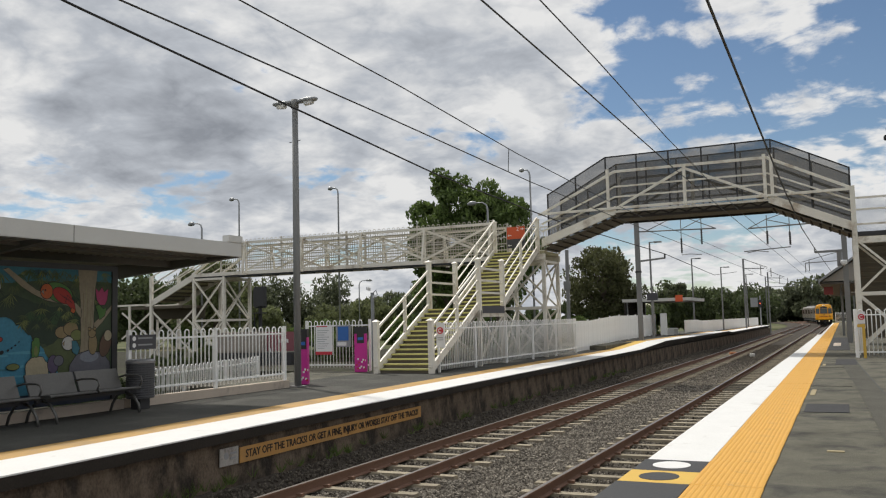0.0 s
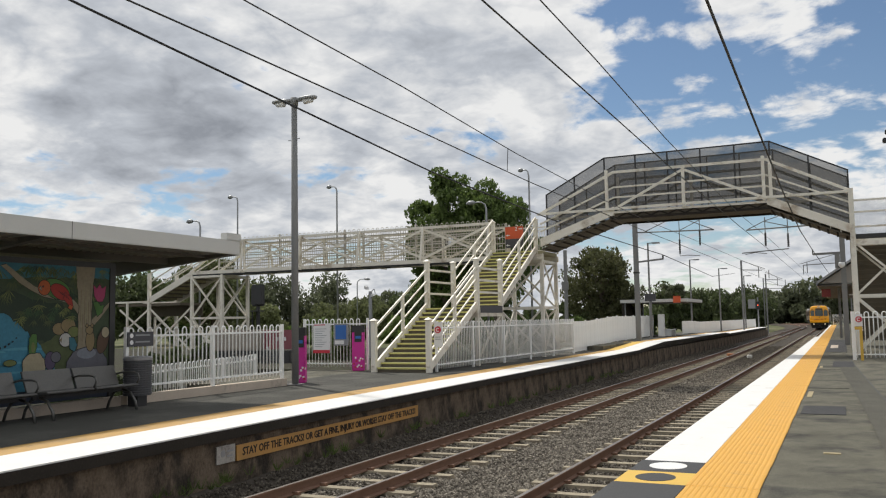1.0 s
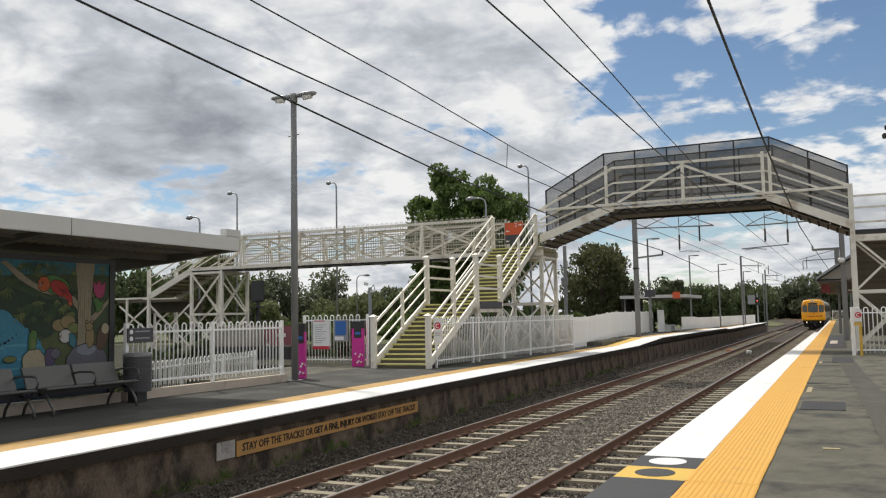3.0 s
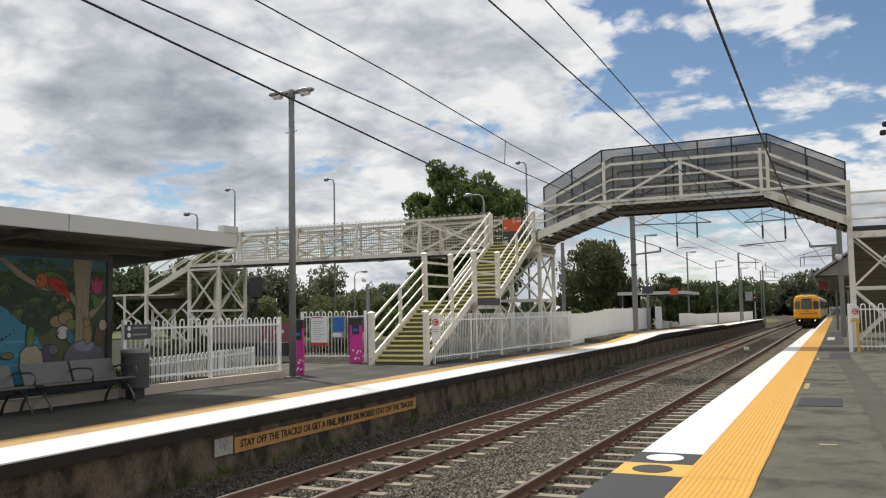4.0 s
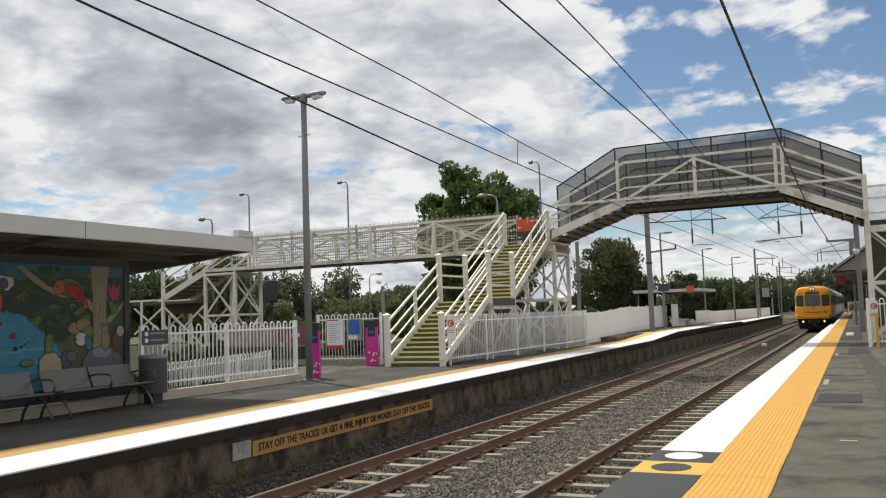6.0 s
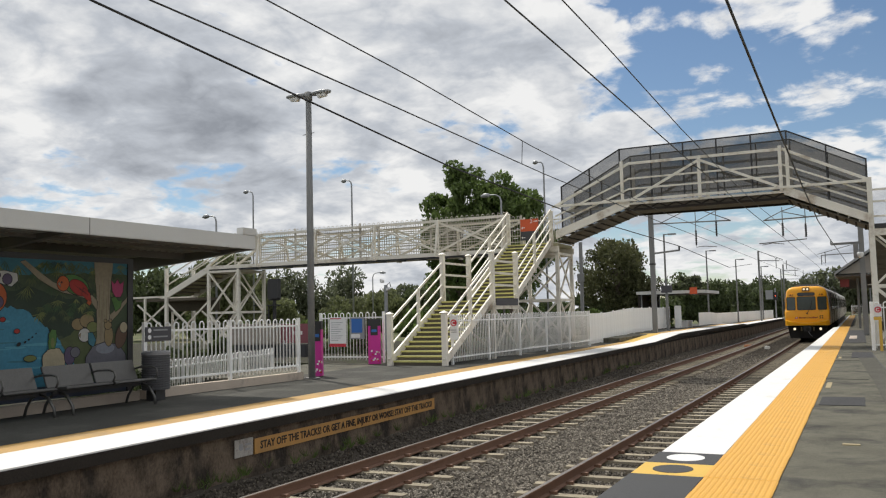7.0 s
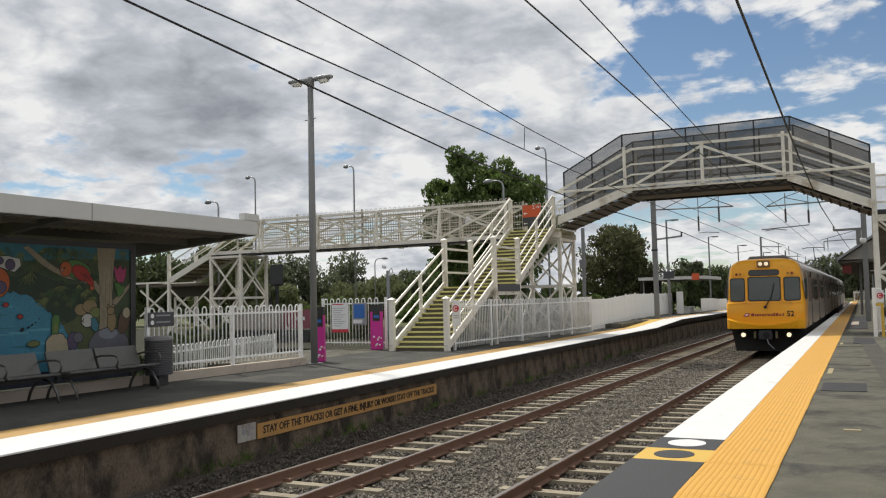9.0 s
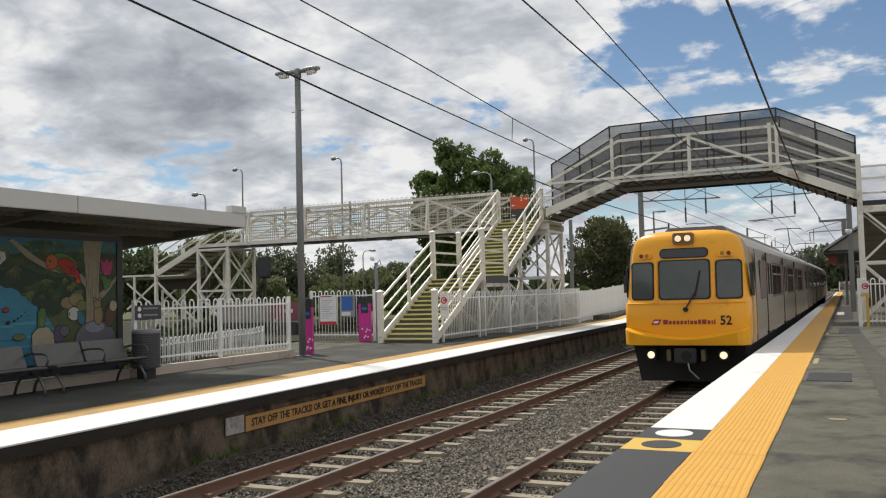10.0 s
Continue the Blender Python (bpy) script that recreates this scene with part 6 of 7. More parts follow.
# ---- near platform: building and furniture ----
def build_station_building():
    b = thing("station_building", "station building with a gabled awning on the near platform", "building")
    y0, y1 = 50.0, 92.0
    xl, xr, xm = -1.15, 7.5, 3.2
    part("roof", MB().prism([(xl, 2.96), (xm, 5.9), (xr, 2.96), (xr, 3.1), (xm, 6.04), (xl, 3.1)], "y", y0, y1), GALV, b, "grey corrugated roof")
    part("gable", MB().prism([(xl + 0.15, 3.0), (xm, 5.75), (xr - 0.15, 3.0)], "y", y0 + 0.3, y0 + 0.4), SHEET, b, "shaded gable end")
    part("soffit", MB().box(xl + 0.05, xr - 0.05, y0 + 0.4, y1, 2.86, 2.95), SOFFIT, b)
    part("fascia", MB().box(xl - 0.03, xl + 0.02, y0, y1, 2.88, 3.06), GALV, b)
    for y in (54, 62, 70, 78, 86):
        part("post", MB().beam((-0.1, y, 0), (-0.1, y, 2.9), 0.13, 0.13), MAST, b)
    part("wall", MB().box(2.2, 7.2, y0 + 6, y1, 0, 2.9), surf("brick_wall", (0.25, 0.17, 0.13), 0.9, vary=0.2), b, "dim brick wall")
    part("hanging_sign", MB().box(-0.95, -0.5, 51.0, 51.1, 2.30, 2.72), surf("maroon_sign", (0.20, 0.025, 0.02), 0.5, vary=0.05, bump=0), b, "red hanging platform sign")
    part("lamp", MB().box(0.4, 1.4, 53.0, 53.2, 2.40, 2.46), SIGNWHITE, b, "white strip lamp")
    f = hoop_fence("platform_fence", "white bow-top steel fence at the end of the near platform", (-1.0, 112.0), (0.4, 112.0), 0.0, 1.25, 1.3)
    y = thing("yellow_bollard", "yellow steel bollard post beside the fence", "bollard", pose(0.47, 28.0, 0))
    part("post", MB().box(-0.035, 0.045, -0.04, 0.04, 0, 1.0), YELLOWPAINT, y, bevel=0.01)
    part("cap", MB().box(-0.16, 0.05, -0.045, 0.045, 0.90, 0.99), YELLOWPAINT, y, bevel=0.01)
    g = thing("fence_gate_sign", "white plate with a red round sign on the near fence", "sign")
    part("plate", MB().box(0.34, 0.54, 28.38, 28.395, 0.86, 1.36), SIGNWHITE, g)
    part("disc", MB().prism(ellipse(0.44, 1.20, 0.09, 0.09), "y", 28.37, 28.382), SIGNRED, g, "red disc")
    part("mark", MB().prism([(0.44 + r * math.cos(a), 1.20 + r * math.sin(a)) for r, spn in ((0.055, range(0, 13)), (0.034, range(12, -1, -1))) for a in (0.7 + 4.9 * i / 12 for i in spn)], "y", 28.363, 28.371), SIGNWHITE, g)
    part("text_bar", MB().box(0.34, 0.54, 28.372, 28.381, 0.98, 1.0).box(0.34, 0.54, 28.372, 28.381, 0.92, 0.94), GALV, g)
    l = thing("floodlight", "dark floodlight cluster on a tall post", "street lamp", pose(2.12, 38.0, 0))
    part("pole", MB().tube([(0, 0, 0), (0, 0, 8.5)], 0.055, 10), MAST, l)
    part("lantern", MB().box(-0.30, -0.06, -0.2, 0.2, 8.15, 8.32), DARK, l, bevel=0.03)
    part("lantern", MB().box(-0.20, 0.1, -0.15, 0.15, 8.48, 8.66), DARK, l, bevel=0.03)


build_station_building()


# ---- trees ----
def leaf_cloud(mb, rng, centre, r, count, size, flat=0.8):
    for _ in range(count):
        d = Vector((rng.gauss(0, 1), rng.gauss(0, 1), rng.gauss(0, 1))).normalized() * (rng.random() ** 0.42)
        p = Vector(centre) + Vector((d.x * r, d.y * r, d.z * r * flat))
        q = Euler((rng.random() * 6.3, rng.random() * 6.3, rng.random() * 6.3)).to_matrix()
        s = size * rng.uniform(0.6, 1.3)
        mb.add([p + q @ Vector(v) for v in ((-s, 0, 0), (0, -s * 0.55, s * 0.12), (s, 0, 0), (0, s * 0.55, s * 0.12))], [(0, 1, 2), (0, 2, 3)])


def tree(name, label, x, y, z, height, spread, clumps, leaves, size, mat, seed, trunk=0.3, low=0.25, group="trees"):
    rng = random.Random(seed)
    t = thing(name, label, "tree", pose(x, y, z), group=group)
    wood = MB().tube([(0, 0, 0), (0.1, 0, height * 0.25), (0.0, 0.1, height * 0.55), (0.1, 0, height * 0.85)], [trunk, trunk * 0.75, trunk * 0.45, trunk * 0.1], 8)
    crown = MB()
    mid, half = height * (1 + low) / 2, height * (1 - low) / 2
    for i in range(clumps):
        d = Vector((rng.gauss(0, 1), rng.gauss(0, 1), rng.gauss(0, 1))).normalized() * rng.uniform(0.25, 0.92) ** 0.6
        wide = 1.0 - 0.25 * max(0.0, d.z)
        c = Vector((d.x * spread * wide, d.y * spread * wide, mid + d.z * half * rng.uniform(0.85, 1.02)))
        if i % 3 == 0:
            wood.tube([(0, 0, max(0.6, c.z * 0.55)), (c.x * 0.5, c.y * 0.5, c.z * 0.8), tuple(c)], [trunk * 0.3, trunk * 0.16, 0.02], 5)
        leaf_cloud(crown, rng, c, spread * rng.uniform(0.20, 0.34), leaves // clumps, size)
    part("trunk", wood, BARK, t)
    me = bpy.data.meshes.new("crown")
    me.from_pydata([tuple(v) for v in crown.v], [], crown.f)
    me.materials.append(mat)
    part("crown", me, mat, t)


def bush_row(name, label, pts, mat, seed, count, size):
    """A belt of far foliage: clumps of leaves of uneven height."""
    rng = random.Random(seed)
    mb = MB()
    for (x, y, z, h, w) in pts:
        for i in range(7):
            c = (x + rng.uniform(-w, w), y + rng.uniform(-w, w) * 0.5, z + h * rng.uniform(0.25, 0.85))
            leaf_cloud(mb, rng, c, h * rng.uniform(0.20, 0.34), count // 7, size)
        leaf_cloud(mb, rng, (x, y, z + h * 0.3), w * 0.9, count // 2, size * 1.2, h * 0.35 / w)
    me = bpy.data.meshes.new(name)
    me.from_pydata([tuple(v) for v in mb.v], [], mb.f)
    me.materials.append(mat)
    tagged(part(name, me, mat), label, "trees", kind="stuff")


def build_trees():
    tree("tree", "large dense green tree behind the footbridge", -28.7, 62.0, -0.4, 14.7, 3.2, 90, 16000, 0.20, LEAF, 11, 0.35, 0.12)
    tree("tree", "large dense green tree behind the footbridge", -24.5, 62.5, -0.4, 13.8, 3.4, 90, 18000, 0.20, LEAF, 12, 0.35, 0.12)
    tree("tree", "rounded dark green tree beside the far platform", -15.0, 58.0, -0.4, 7.2, 2.75, 80, 17000, 0.12, LEAF_RUSSET, 13, 0.22, 0.12)
    rng = random.Random(31)
    pts = [(-112 + 3.1 * i, 104 + rng.uniform(-8, 8), -0.5, rng.uniform(6.8, 9.6), 3.0) for i in range(15)]
    pts += [(-64 + 3.0 * i, 104 + rng.uniform(-6, 6), -0.5, rng.uniform(4.2, 6.4), 2.6) for i in range(6)]
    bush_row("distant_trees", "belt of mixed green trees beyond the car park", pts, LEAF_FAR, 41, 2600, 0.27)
    pts = [(-62 + 4.4 * i + rng.uniform(-1, 1), 80 + rng.uniform(-4, 4), -0.5, rng.uniform(3.6, 5.6), 2.2) for i in range(5)]
    bush_row("tree_belt", "olive green shrubs and trees behind the fence", pts, LEAF_OLIVE, 42, 2400, 0.21)
    pts = [(-44 + 2.2 * i + rng.uniform(-1, 1), 84 + rng.uniform(-3, 3), -0.5, rng.uniform(4.5, 7.0), 1.6) for i in range(6)]
    bush_row("tree_belt", "dark upright trees beyond the camera post", pts, LEAF_DARK, 47, 1300, 0.26)
    pts = [(-52 + 3.0 * i + rng.uniform(-1, 1), 62 + rng.uniform(-3, 3), -0.5, rng.uniform(1.6, 2.4), 1.9) for i in range(14)]
    bush_row("hedge", "low light green hedge beyond the platform", pts, LEAF, 43, 1100, 0.22)
    pts = [(-26.5 + 2.6 * i, 150 + rng.uniform(-9, 9), -1, rng.uniform(5.6, 8.0), 2.8) for i in range(6)]
    bush_row("tree_belt", "dark trees beyond the end of the far platform", pts, LEAF_DARK, 44, 2400, 0.28)
    pts = [(-46 + 4.4 * i, 250 + rng.uniform(-14, 14), -1, rng.uniform(7, 11), 5.0) for i in range(9)]
    pts += [(-10 + 4.4 * i, 255 + rng.uniform(-14, 14), -1, rng.uniform(10, 13), 5.0) for i in range(9)]
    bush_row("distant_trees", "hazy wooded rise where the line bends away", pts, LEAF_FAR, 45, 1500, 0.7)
    pts = [(-31 + 2.6 * i + rng.uniform(-1, 1), 72 + rng.uniform(-3, 3), -0.5, rng.uniform(2.2, 3.4), 2.0) for i in range(7)]
    bush_row("hedge", "dense dark shrubs behind the tower and trees", pts, LEAF_DARK, 48, 1300, 0.22)
    pts = [(-27.5 + 1.0 * i + rng.uniform(-0.3, 0.3), 29.6 + rng.uniform(-0.5, 0.5), -0.45, rng.uniform(0.7, 1.3), 0.7) for i in range(10)]
    bush_row("hedge", "low dark shrubs behind the platform fence", pts, LEAF_DARK, 49, 900, 0.09)
    pts = [(-14.9 - 0.36 * i + rng.uniform(-0.3, 0.3), 13.4 + 0.95 * i, -0.45, rng.uniform(0.5, 0.85), 0.6) for i in range(9)]
    bush_row("hedge", "low dark shrubs close behind the platform fence", pts, LEAF_DARK, 50, 800, 0.06)
    tree("tree", "dense olive tree beyond the far stairs", -58.5, 60.0, -0.5, 7.0, 4.2, 70, 9000, 0.22, LEAF_DARK, 17, 0.25, 0.08)
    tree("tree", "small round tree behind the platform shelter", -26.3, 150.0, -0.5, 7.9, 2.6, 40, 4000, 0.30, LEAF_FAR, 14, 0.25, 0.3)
    tree("tree", "olive tree beside the far stairs", -47.0, 56.0, -0.5, 8.0, 3.6, 60, 9000, 0.20, LEAF_OLIVE, 16, 0.25, 0.1)


build_trees()


# ---- train ----
CAR_LEN, HALF_W = 22.6, 1.33
TRAIN_YELLOW = surf("train_yellow", (0.95, 0.43, 0.016), 0.33, vary=0.05, scale=1.2, bump=0.0, tint=(0.58, 0.27, 0.03), patch=0.06)
# cab yellow made lighter: skylight on the upturned lip is in the colour
TRAIN_LIP = surf("train_skylit_yellow", (0.98, 0.46, 0.018), 0.28, vary=0.05, bump=0.0)
STAINLESS = surf("ribbed_stainless", (0.46, 0.41, 0.355), 0.32, metal=0.85, vary=0.10, scale=2, bump=0.02)
WINDOW_BAND = surf("window_band_maroon", (0.16, 0.085, 0.07), 0.4, metal=0.3, vary=0.15, bump=0.02)
TRAIN_ROOF = surf("train_roof", (0.17, 0.165, 0.16), 0.7, vary=0.15, scale=2)
TRAIN_GLASS = surf("train_window", (0.016, 0.024, 0.026), 0.08, vary=0.05, bump=0.0, spec=0.45)
CAB_GLASS = surf("cab_window", (0.075, 0.090, 0.084), 0.07, vary=0.25, scale=1.6, bump=0.0, spec=0.5)
RUBBER = surf("window_rubber", (0.012, 0.012, 0.012), 0.6, vary=0.05, bump=0)
UNDER = surf("underframe_black", (0.015, 0.014, 0.013), 0.8, vary=0.2)
HEADLAMP = glow("headlamp", (1.0, 0.80, 0.55), 0.6)
MARKER = glow("marker_lamp", (1.0, 0.86, 0.58), 1.0)
RED_OFF = surf("red_lens", (0.20, 0.02, 0.015), 0.2, vary=0.05, bump=0)
AMBER = surf("amber_lens", (0.40, 0.20, 0.04), 0.2, vary=0.05, bump=0)
LOGO_RED = surf("logo_red", (0.42, 0.02, 0.07), 0.4, vary=0.02, bump=0)
TRAIN_TEXT = surf("train_lettering", (0.30, 0.03, 0.03), 0.4, vary=0.02, bump=0)


def rounded(x0, x1, z0, z1, r, n=5):
    out = []
    for cx, cz, a0 in ((x1 - r, z1 - r, 0), (x0 + r, z1 - r, 90), (x0 + r, z0 + r, 180), (x1 - r, z0 + r, 270)):
        out += [(cx + r * math.cos(radians(a0 + 90 * i / n)), cz + r * math.sin(radians(a0 + 90 * i / n))) for i in range(n + 1)]
    return out


def section(inset=0.0, top=3.44):
    """Half-outline mirrored: body cross-section from sill to roof."""
    w = HALF_W - inset
    half = [(w - 0.03, 0.95), (w, 1.15), (w, 2.2), (w - 0.05, 2.75), (w - 0.09, 3.06), (w - 0.15, 3.20), (w - 0.28, 3.32), (w - 0.60, top - 0.04), (w - 1.0, top)]
    return half + [(-x, z) for x, z in reversed(half)]


def build_car(lead):
    """One car; its middle at y = 0, its leading end towards -y, rail level at z = 0."""
    c = thing("train_car", "leading yellow-fronted stainless steel electric train car" if lead else "stainless steel electric train car with dark windows", "train", group="train cars")
    h = CAR_LEN / 2
    y0 = -h + (0.55 if lead else 0.15)
    part("body", MB().prism(section(), "y", y0, h - 0.15), STAINLESS, c, "ribbed stainless steel body")
    rib = MB().box(-0.006, 0.012, y0 + 1.2, h - 0.3, -0.012, 0.012)
    me = rib.data("rib", STAINLESS)
    for s in (-1, 1):
        for i in range(9):
            put("rib", me, c, (s * HALF_W, 0, 1.08 + 0.085 * i))
        band = part("window_band", MB().box(-0.004, 0.008, y0 + 1.9, h - 0.5, 1.86, 2.80), WINDOW_BAND, c, "dull maroon band between the windows")
        band.location = (s * HALF_W, 0, 0)
        # windows and doors along the side
        doors = (-7.2, -1.4, 4.4) if lead else (-7.8, -2.0, 4.2)
        for d in doors:
            for k in (0, 1):
                y = d + 0.72 * k
                leaf = part("door", MB().box(-0.01, 0.02, 0.01, 0.70, 1.02, 2.98), STAINLESS, c, "sliding door leaf")
                leaf.location = (s * (HALF_W + 0.004), y, 0)
                g = part("door_window", MB().box(-0.008, 0.026, 0.14, 0.56, 1.95, 2.75), TRAIN_GLASS, leaf)
            part("door_gap", MB().box(-0.015, 0.016, d - 0.06, d + 1.50, 0.97, 1.02).box(-0.015, 0.016, d - 0.08, d, 1.0, 3.0).box(-0.015, 0.016, d + 1.42, d + 1.5, 1.0, 3.0), RUBBER, c).location = (s * (HALF_W + 0.002), 0, 0)
        y = y0 + (2.4 if lead else 1.0)
        while y < h - 2.2:
            if all(not (d - 1.5 < y < d + 1.7) for d in doors):
                w = part("side_window", MB().prism([(y + p, q) for p, q in rounded(0, 1.32, 1.92, 2.72, 0.06)], "x", s * (HALF_W - 0.02), s * (HALF_W + 0.014)), TRAIN_GLASS, c, "dark side window")
                part("window_frame", MB().box(s * (HALF_W - 0.02), s * (HALF_W + 0.018), y + 0.02, y + 1.30, 2.46, 2.50), STAINLESS, w)
            y += 1.5
    # roof gear
    part("roof_duct", MB().prism([(-0.8, 3.40), (0.8, 3.40), (0.62, 3.60), (-0.62, 3.60)], "y", y0 + 1.2, h - 4.0), TRAIN_ROOF, c, "dark roof air duct")
    for y in (-7.5, 7.5):
        bogie = part("bogie", MB().box(-1.1, 1.1, y - 1.5, y + 1.5, 0.30, 0.62), UNDER, c)
        for dy in (-1.1, 1.1):
            for sx in (-0.5635, 0.5635):
                part("wheel", MB().tube([(sx - 0.06, y + dy, 0.42), (sx + 0.06, y + dy, 0.42)], 0.42, 20), UNDER, bogie)
    part("underframe", MB().box(-1.15, 1.15, y0 + 0.1, h - 0.3, 0.45, 0.96), UNDER, c, "black underframe equipment")
    part("gangway", MB().box(-0.5, 0.5, h - 0.16, h + 0.0, 1.1, 3.1), RUBBER, c, "black gangway bellows")
    if not lead:
        part("pantograph", MB().tube([(-0.5, 2.0, 3.62), (0, 3.1, 4.6), (0, 1.8, 5.40)], 0.03, 6).tube([(0.5, 2.0, 3.62), (0, 3.1, 4.6)], 0.03, 6).tube([(-0.75, 1.8, 5.36), (-0.5, 1.8, 5.42), (0.5, 1.8, 5.42), (0.75, 1.8, 5.36)], 0.03, 6), DARK, c, "raised pantograph")
        return c
    # ---- yellow cab ----
    yf = -h                                     # face plane
    LEVELS = [(0.95, 1.27, 0.03), (1.15, 1.305, 0.0), (1.5, 1.315, 0.0), (1.84, 1.315, 0.0), (1.92, 1.30, 0.015), (2.3, 1.265, 0.05), (2.75, 1.21, 0.10), (2.95, 1.19, 0.125), (3.10, 1.16, 0.15), (3.22, 1.12, 0.18), (3.32, 1.04, 0.23), (3.40, 0.88, 0.32), (3.44, 0.62, 0.46), (3.455, 0.34, 0.65)]
    skew = lambda z: lerp([(0.0, 0.10), (1.84, 0.10), (1.92, 0.34), (9.0, 0.34)], z)

    def front(x, z):
        """The moulded face: a flat middle, cheeks swept back, raked above the waist."""
        return yf + lerp([(a, c) for a, b, c in LEVELS], z) + skew(z) * max(0.0, abs(x) - 0.60)

    wide = [(z, x) for x, z in section()[:9]]
    cab = MB()
    for z, w, rake in LEVELS:
        flat = min(0.60, 0.55 * w)
        bw = min(1.34, lerp(wide, z) + 0.008) if z < 3.43 else 0.36
        right = [(0.25, front(0.25, z)), (flat, front(flat, z)), ((flat + w) / 2, front((flat + w) / 2, z)), (w - 0.09, front(w - 0.09, z)), (w - 0.025, front(w, z) + 0.015), (w, front(w, z) + 0.09), ((w + bw) / 2, max(yf + 0.60, front(w, z) + 0.12)), (bw, yf + 1.25)]
        cab.v += [(-x, y, z) for x, y in reversed(right)] + [(x, y, z) for x, y in right]
    for k in range(len(LEVELS) - 1):
        cab.f += [(k * 16 + i, k * 16 + i + 1, k * 16 + 17 + i, k * 16 + 16 + i) for i in range(15)]
    cab.f.append(tuple(range(len(cab.v) - 16, len(cab.v))))
    part("cab", cab, TRAIN_YELLOW, c, "yellow moulded cab front", smooth=True)

    def face(name, outline, depth, mat, label="", parent=None):
        """A flush fitting that lies on the moulded face."""
        n = len(outline)
        vs = [(x, front(x, z) - depth, z) for x, z in outline] + [(x, front(x, z) + 0.03, z) for x, z in outline]
        fs = [tuple(range(n)), tuple(range(2 * n - 1, n - 1, -1))] + [(i, i + n, (i + 1) % n + n, (i + 1) % n) for i in range(n)]
        return part(name, MB().add(vs, fs), mat, parent or c, label)

    for x0, x1, z0, z1 in ((-0.52, 0.52, 1.96, 2.77), (-1.155, -0.68, 1.96, 2.74), (0.68, 1.155, 1.96, 2.74)):
        seal = face("window_seal", rounded(x0 - 0.03, x1 + 0.03, z0 - 0.03, z1 + 0.03, 0.08), 0.012, RUBBER, "black rubber seal")
        face("windscreen", rounded(x0, x1, z0, z1, 0.08), 0.018, CAB_GLASS, "dark cab window", seal)
    for x in (-0.60, 0.60):
        face("window_pillar", [(x - 0.055, 1.87), (x + 0.055, 1.87), (x + 0.03, 1.96), (x + 0.03, 2.80), (x - 0.03, 2.80), (x - 0.03, 1.96)], 0.045, TRAIN_YELLOW)
    for x0, x1 in ((-1.25, -0.60), (-0.60, 0.60), (0.60, 1.25)):
        face("sill", [(x0, 1.850), (x1, 1.850), (x1, 1.874), (x0, 1.874)], 0.028, TRAIN_YELLOW)
    seal = face("display_seal", rounded(-0.52, 0.52, 2.83, 3.05, 0.10), 0.014, RUBBER)
    face("destination_display", rounded(-0.49, 0.49, 2.855, 3.025, 0.085), 0.019, surf("display_grey", (0.045, 0.048, 0.052), 0.25, vary=0.05, bump=0), "dark blank destination display", seal)
    box = part("headlamp_box", MB().prism(rounded(-0.22, 0.22, 3.13, 3.38, 0.05), "y", yf + 0.08, yf + 0.50), surf("lamp_housing", (0.28, 0.15, 0.05), 0.5, vary=0.15), c, "bronze headlamp housing")
    for x in (-0.10, 0.10):
        rim = part("headlamp_rim", MB().tube([(x, yf + 0.079, 3.255), (x, yf + 0.065, 3.255)], 0.085, 18), UNDER, box)
        part("headlamp", MB().tube([(x, yf + 0.064, 3.255), (x, yf + 0.055, 3.255)], [0.07, 0.045], 18), HEADLAMP, box, "lit headlamp")
    for s in (-1, 1):
        boss = face("lamp_boss", rounded(s * 0.86 - 0.16, s * 0.86 + 0.16, 2.84, 2.97, 0.055), 0.05, TRAIN_YELLOW, "yellow lamp boss")
        part("tail_lamp", MB().tube([(s * 0.93, front(0.93, 2.90) - 0.045, 2.905), (s * 0.93, front(0.93, 2.90) - 0.066, 2.905)], 0.045, 14), RED_OFF, boss, "unlit red tail lamp")
        part("side_lamp", MB().tube([(s * 0.80, front(0.80, 2.90) - 0.045, 2.905), (s * 0.80, front(0.80, 2.90) - 0.066, 2.905)], 0.045, 14), AMBER, boss, "amber lamp")
        holder = part("marker_holder", MB().box(s * 0.76 - 0.11, s * 0.76 + 0.11, yf + 0.02, yf + 0.3, 0.62, 0.86), UNDER, c)
        part("marker_lamp", MB().tube([(s * 0.76, yf + 0.018, 0.74), (s * 0.76, yf + 0.005, 0.74)], 0.078, 16), MARKER, holder, "lit marker lamp")
        part("mirror", MB().box(s * 1.36 - 0.03, s * 1.36 + 0.03, yf + 0.35, yf + 0.42, 2.1, 2.5), DARK, c, "folded dark mirror")
        part("cab_door", MB().box(s * 1.335, s * 1.35, yf + 1.35, yf + 1.95, 1.02, 2.92), STAINLESS, c, "cab side door")
        part("cab_side_window", MB().prism([(yf + 0.42 + p, q) for p, q in rounded(0, 0.60, 1.98, 2.70, 0.06)], "x", s * 1.32, s * 1.345), TRAIN_GLASS, c, "dark cab side window")
    # lower lip, proud of the face, curved upper edge
    up = [(-1.30 + 2.60 * i / 24, 1.13 + 0.22 * (abs(-1.30 + 2.60 * i / 24) / 1.30) ** 1.8) for i in range(25)]
    lip = MB()
    for i, (x, z) in enumerate(up):
        back = 0.16 * max(0.0, (abs(x) - 1.05) / 0.25) ** 2
        lip.v += [(x, yf + back + 0.01, z), (x, yf - 0.26 + back * 1.5, z - 0.05), (x, yf - 0.22 + back * 1.5, 0.965), (x, yf + 0.1 + back, 0.94)]
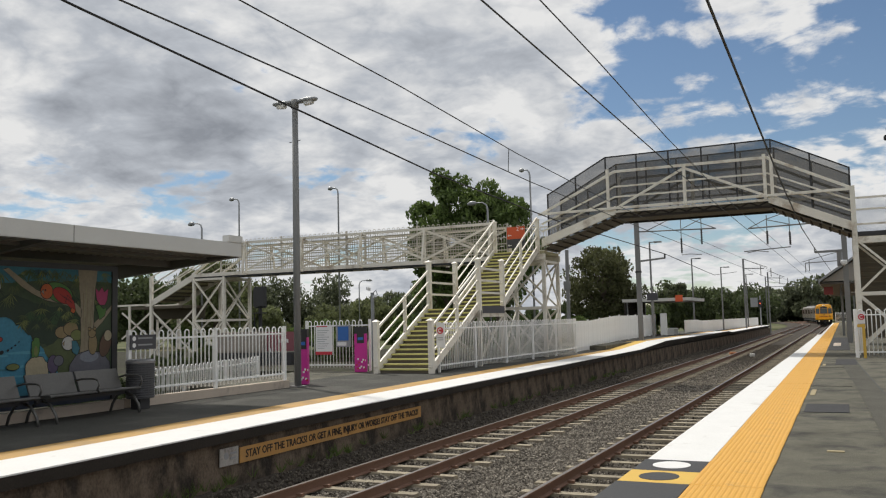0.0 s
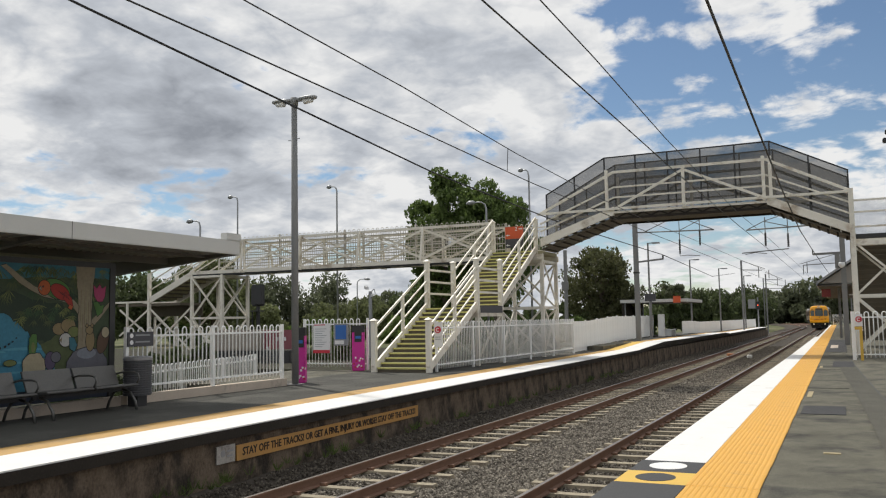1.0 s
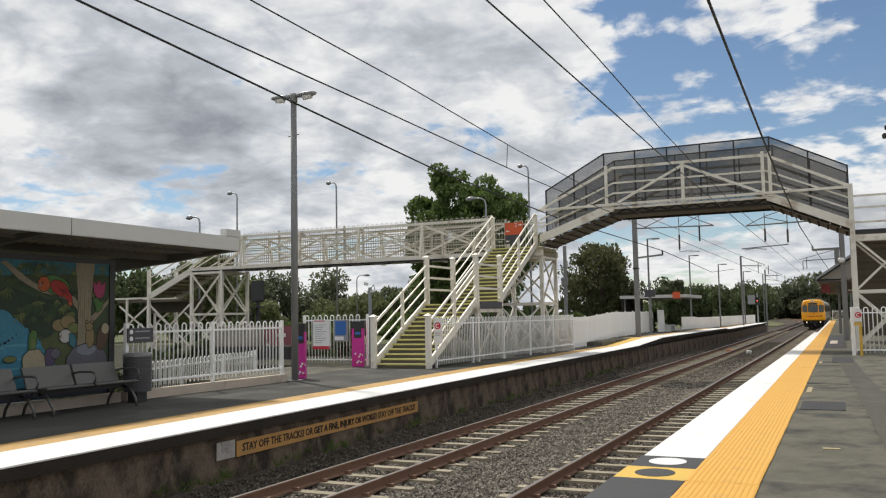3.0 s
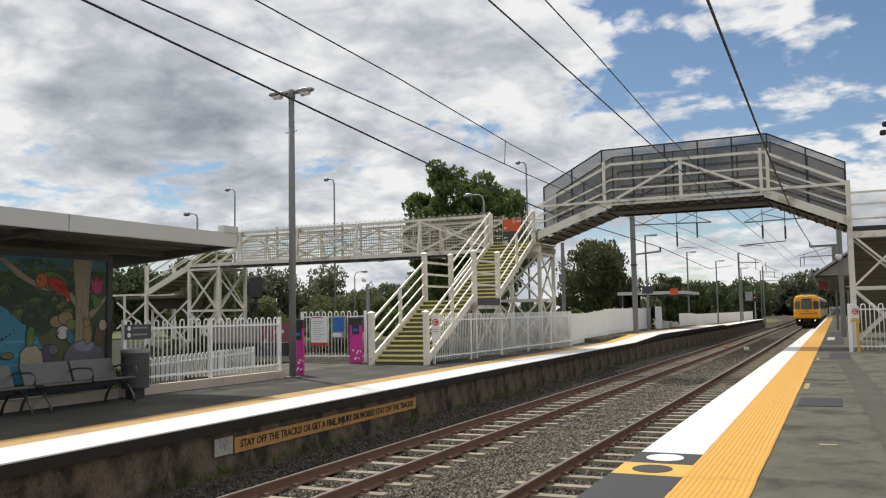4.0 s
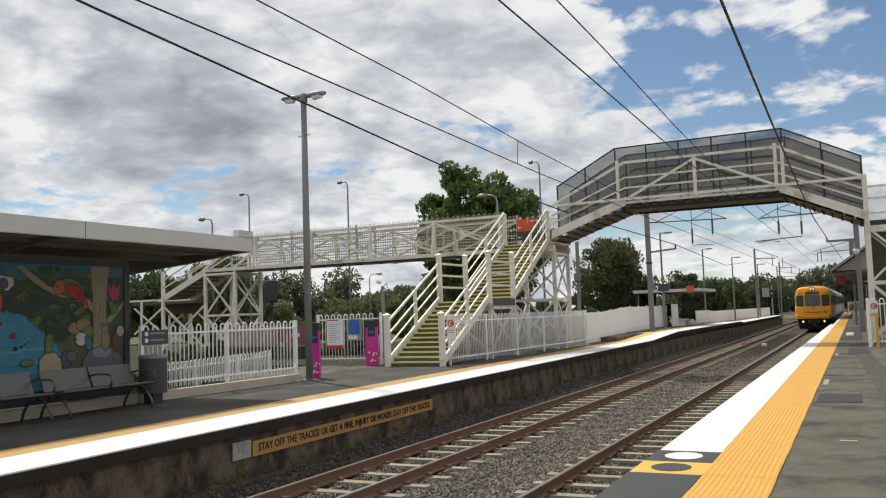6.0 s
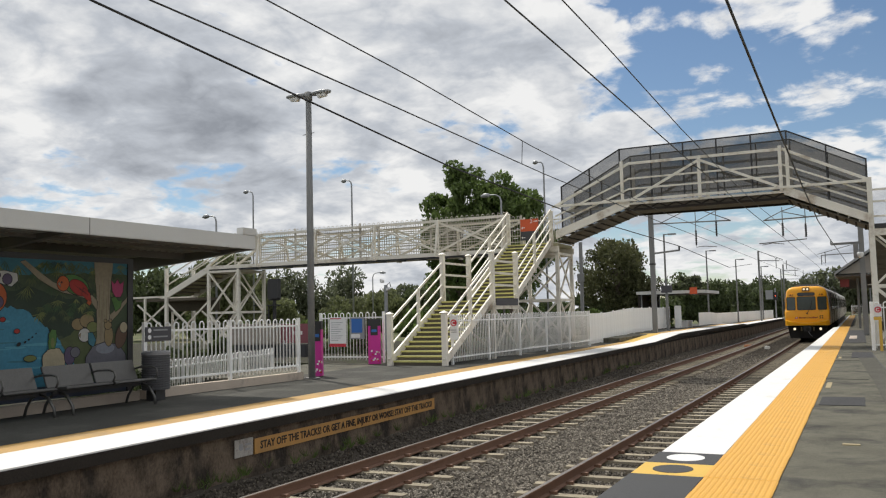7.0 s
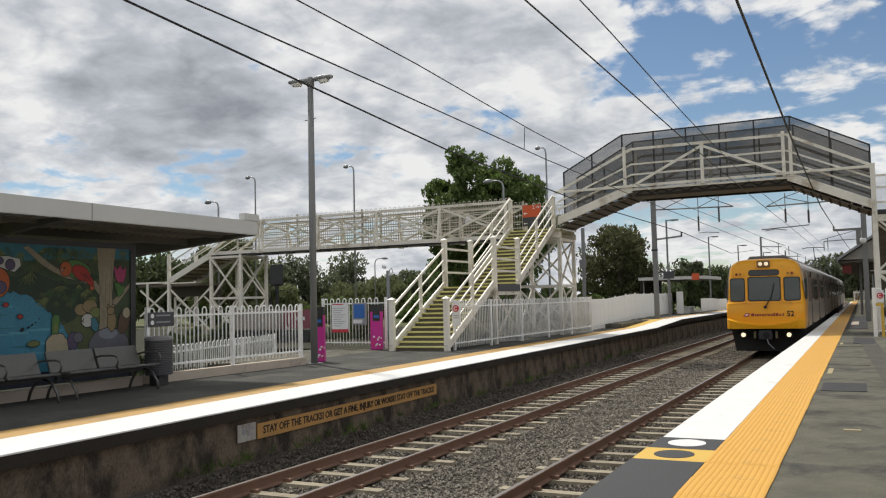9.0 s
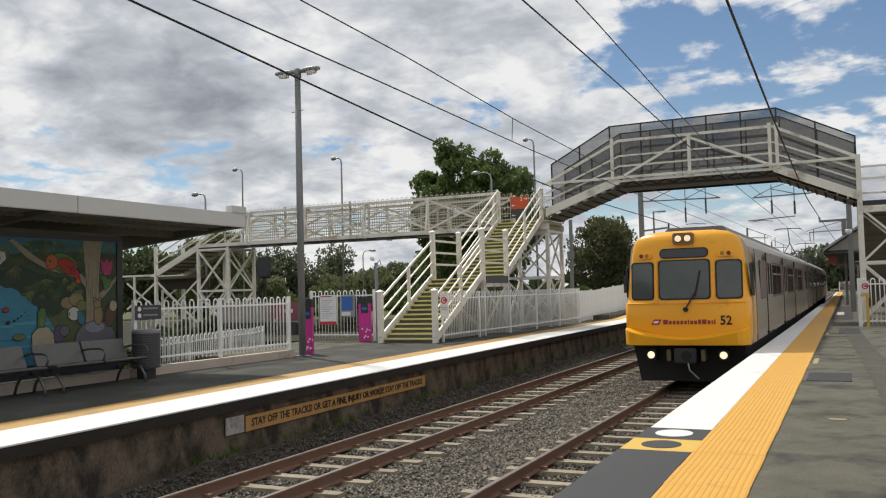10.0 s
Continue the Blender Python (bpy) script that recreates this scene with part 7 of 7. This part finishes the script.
    for i in range(24):
        for j in range(3):
            lip.f.append((i * 4 + j, i * 4 + j + 1, i * 4 + 5 + j, i * 4 + 4 + j))
    lip.f += [(0, 1, 2, 3), (99, 98, 97, 96)]
    part("front_lip", lip, TRAIN_LIP, c, "yellow lower lip of the cab, brightened for skylight")
    # wiper
    part("wiper", MB().beam((0.03, yf - 0.06, 1.74), (0.22, yf - 0.03, 2.06), 0.03, 0.03).beam((0.22, yf - 0.03, 2.0), (0.34, yf + 0.02, 2.55), 0.018, 0.03), RUBBER, c, "black wiper arm")
    part("wiper_motor", MB().tube([(0.02, yf, 1.72), (0.02, yf - 0.07, 1.72)], 0.05, 12), RUBBER, c)
    # coupler and apron
    part("apron", MB().prism([(-1.05, 0.15), (1.05, 0.15), (1.2, 0.95), (-1.2, 0.95)], "y", yf + 0.30, yf + 0.5), UNDER, c, "black apron under the cab")
    part("coupler", MB().box(-0.23, 0.23, yf - 0.22, yf + 0.3, 0.58, 0.90), DARK, c, "dark automatic coupler", bevel=0.03)
    part("coupler_face", MB().tube([(0.03, yf - 0.225, 0.74), (0.03, yf - 0.245, 0.74)], 0.11, 16), UNDER, c)
    for x in (-0.36, 0.36):
        part("jumper_socket", MB().box(x - 0.045, x + 0.045, yf - 0.10, yf + 0.3, 0.62, 0.86), surf("socket_bronze", (0.16, 0.13, 0.07), 0.5, metal=0.4), c, "bronze jumper sockets", bevel=0.01)
    part("hose", MB().tube([(0.06, yf - 0.2, 0.58), (0.10, yf - 0.3, 0.45), (0.28, yf - 0.25, 0.26)], 0.016, 6), GALV, c, "pale air hose")
    # emblem, name reduced to bars, number
    face("emblem", [(-0.74, 1.39), (-0.56, 1.39), (-0.50, 1.51), (-0.66, 1.51)], 0.006, LOGO_RED, "red slanted emblem")
    face("emblem_mark", [(-0.69, 1.425), (-0.59, 1.425), (-0.55, 1.475), (-0.65, 1.475)], 0.010, SIGNWHITE)
    x = -0.47
    for k, w in enumerate((0.10, 0.06, 0.06, 0.06, 0.06, 0.05, 0.03, 0.06, 0.06, 0.06, 0.09, 0.06, 0.03, 0.03)):
        tall = 0.10 if k in (0, 6, 9, 10, 13) else 0.078
        face("lettering_bar", [(x, 1.40), (x + w, 1.40), (x + w, 1.40 + tall), (x, 1.40 + tall)], 0.006, TRAIN_TEXT)
        x += w + 0.022
    letters("number", "52", 0.27, LETTER, c, pose(0.84, front(0.84, 1.47) - 0.008, 1.47, 90, 0, 5.7), 0.9, "dark fleet number", 0.006)
    part("side_band", MB().box(HALF_W + 0.0, HALF_W + 0.008, yf + 1.25, yf + 1.34, 0.97, 3.0).box(-HALF_W - 0.008, -HALF_W, yf + 1.25, yf + 1.34, 0.97, 3.0), RUBBER, c)
    return c


lead_car = build_car(True)
second_car = build_car(False)
cars = [lead_car, second_car] + [copy_thing(second_car, Matrix.Identity(4)) for _ in range(1)]


def front_y(t):
    """Where the train's face is at t seconds: it runs in at a steady pace."""
    return 18.9 + 13.4 * (10.0 - t)


def car_pose(dist):
    """Pose of a car whose middle lies dist metres up the line, both bogies on the rails."""
    a, b = dist - 7.5, dist + 7.5
    shrink = lambda d: d if d < 160 else 160 + (d - 160) * (1 - 0.0000011 * (d - 160) ** 2)
    ya, yb = shrink(a), shrink(b)
    p, q = Vector((near_x(ya), ya, Z_RAIL)), Vector((near_x(yb), yb, Z_RAIL))
    m = (p + q) / 2
    turn = math.degrees(math.atan2(-(q.x - p.x), q.y - p.y))
    return pose(m.x, m.y, m.z, 0, 0, turn)


def motions():
    for i, car in enumerate(cars):
        rows = []
        for k in range(21):
            t = 0.5 * k
            rows.append((t, car_pose(front_y(t) + CAR_LEN / 2 + i * (CAR_LEN + 0.1))))
        walk(car, rows)


motions()
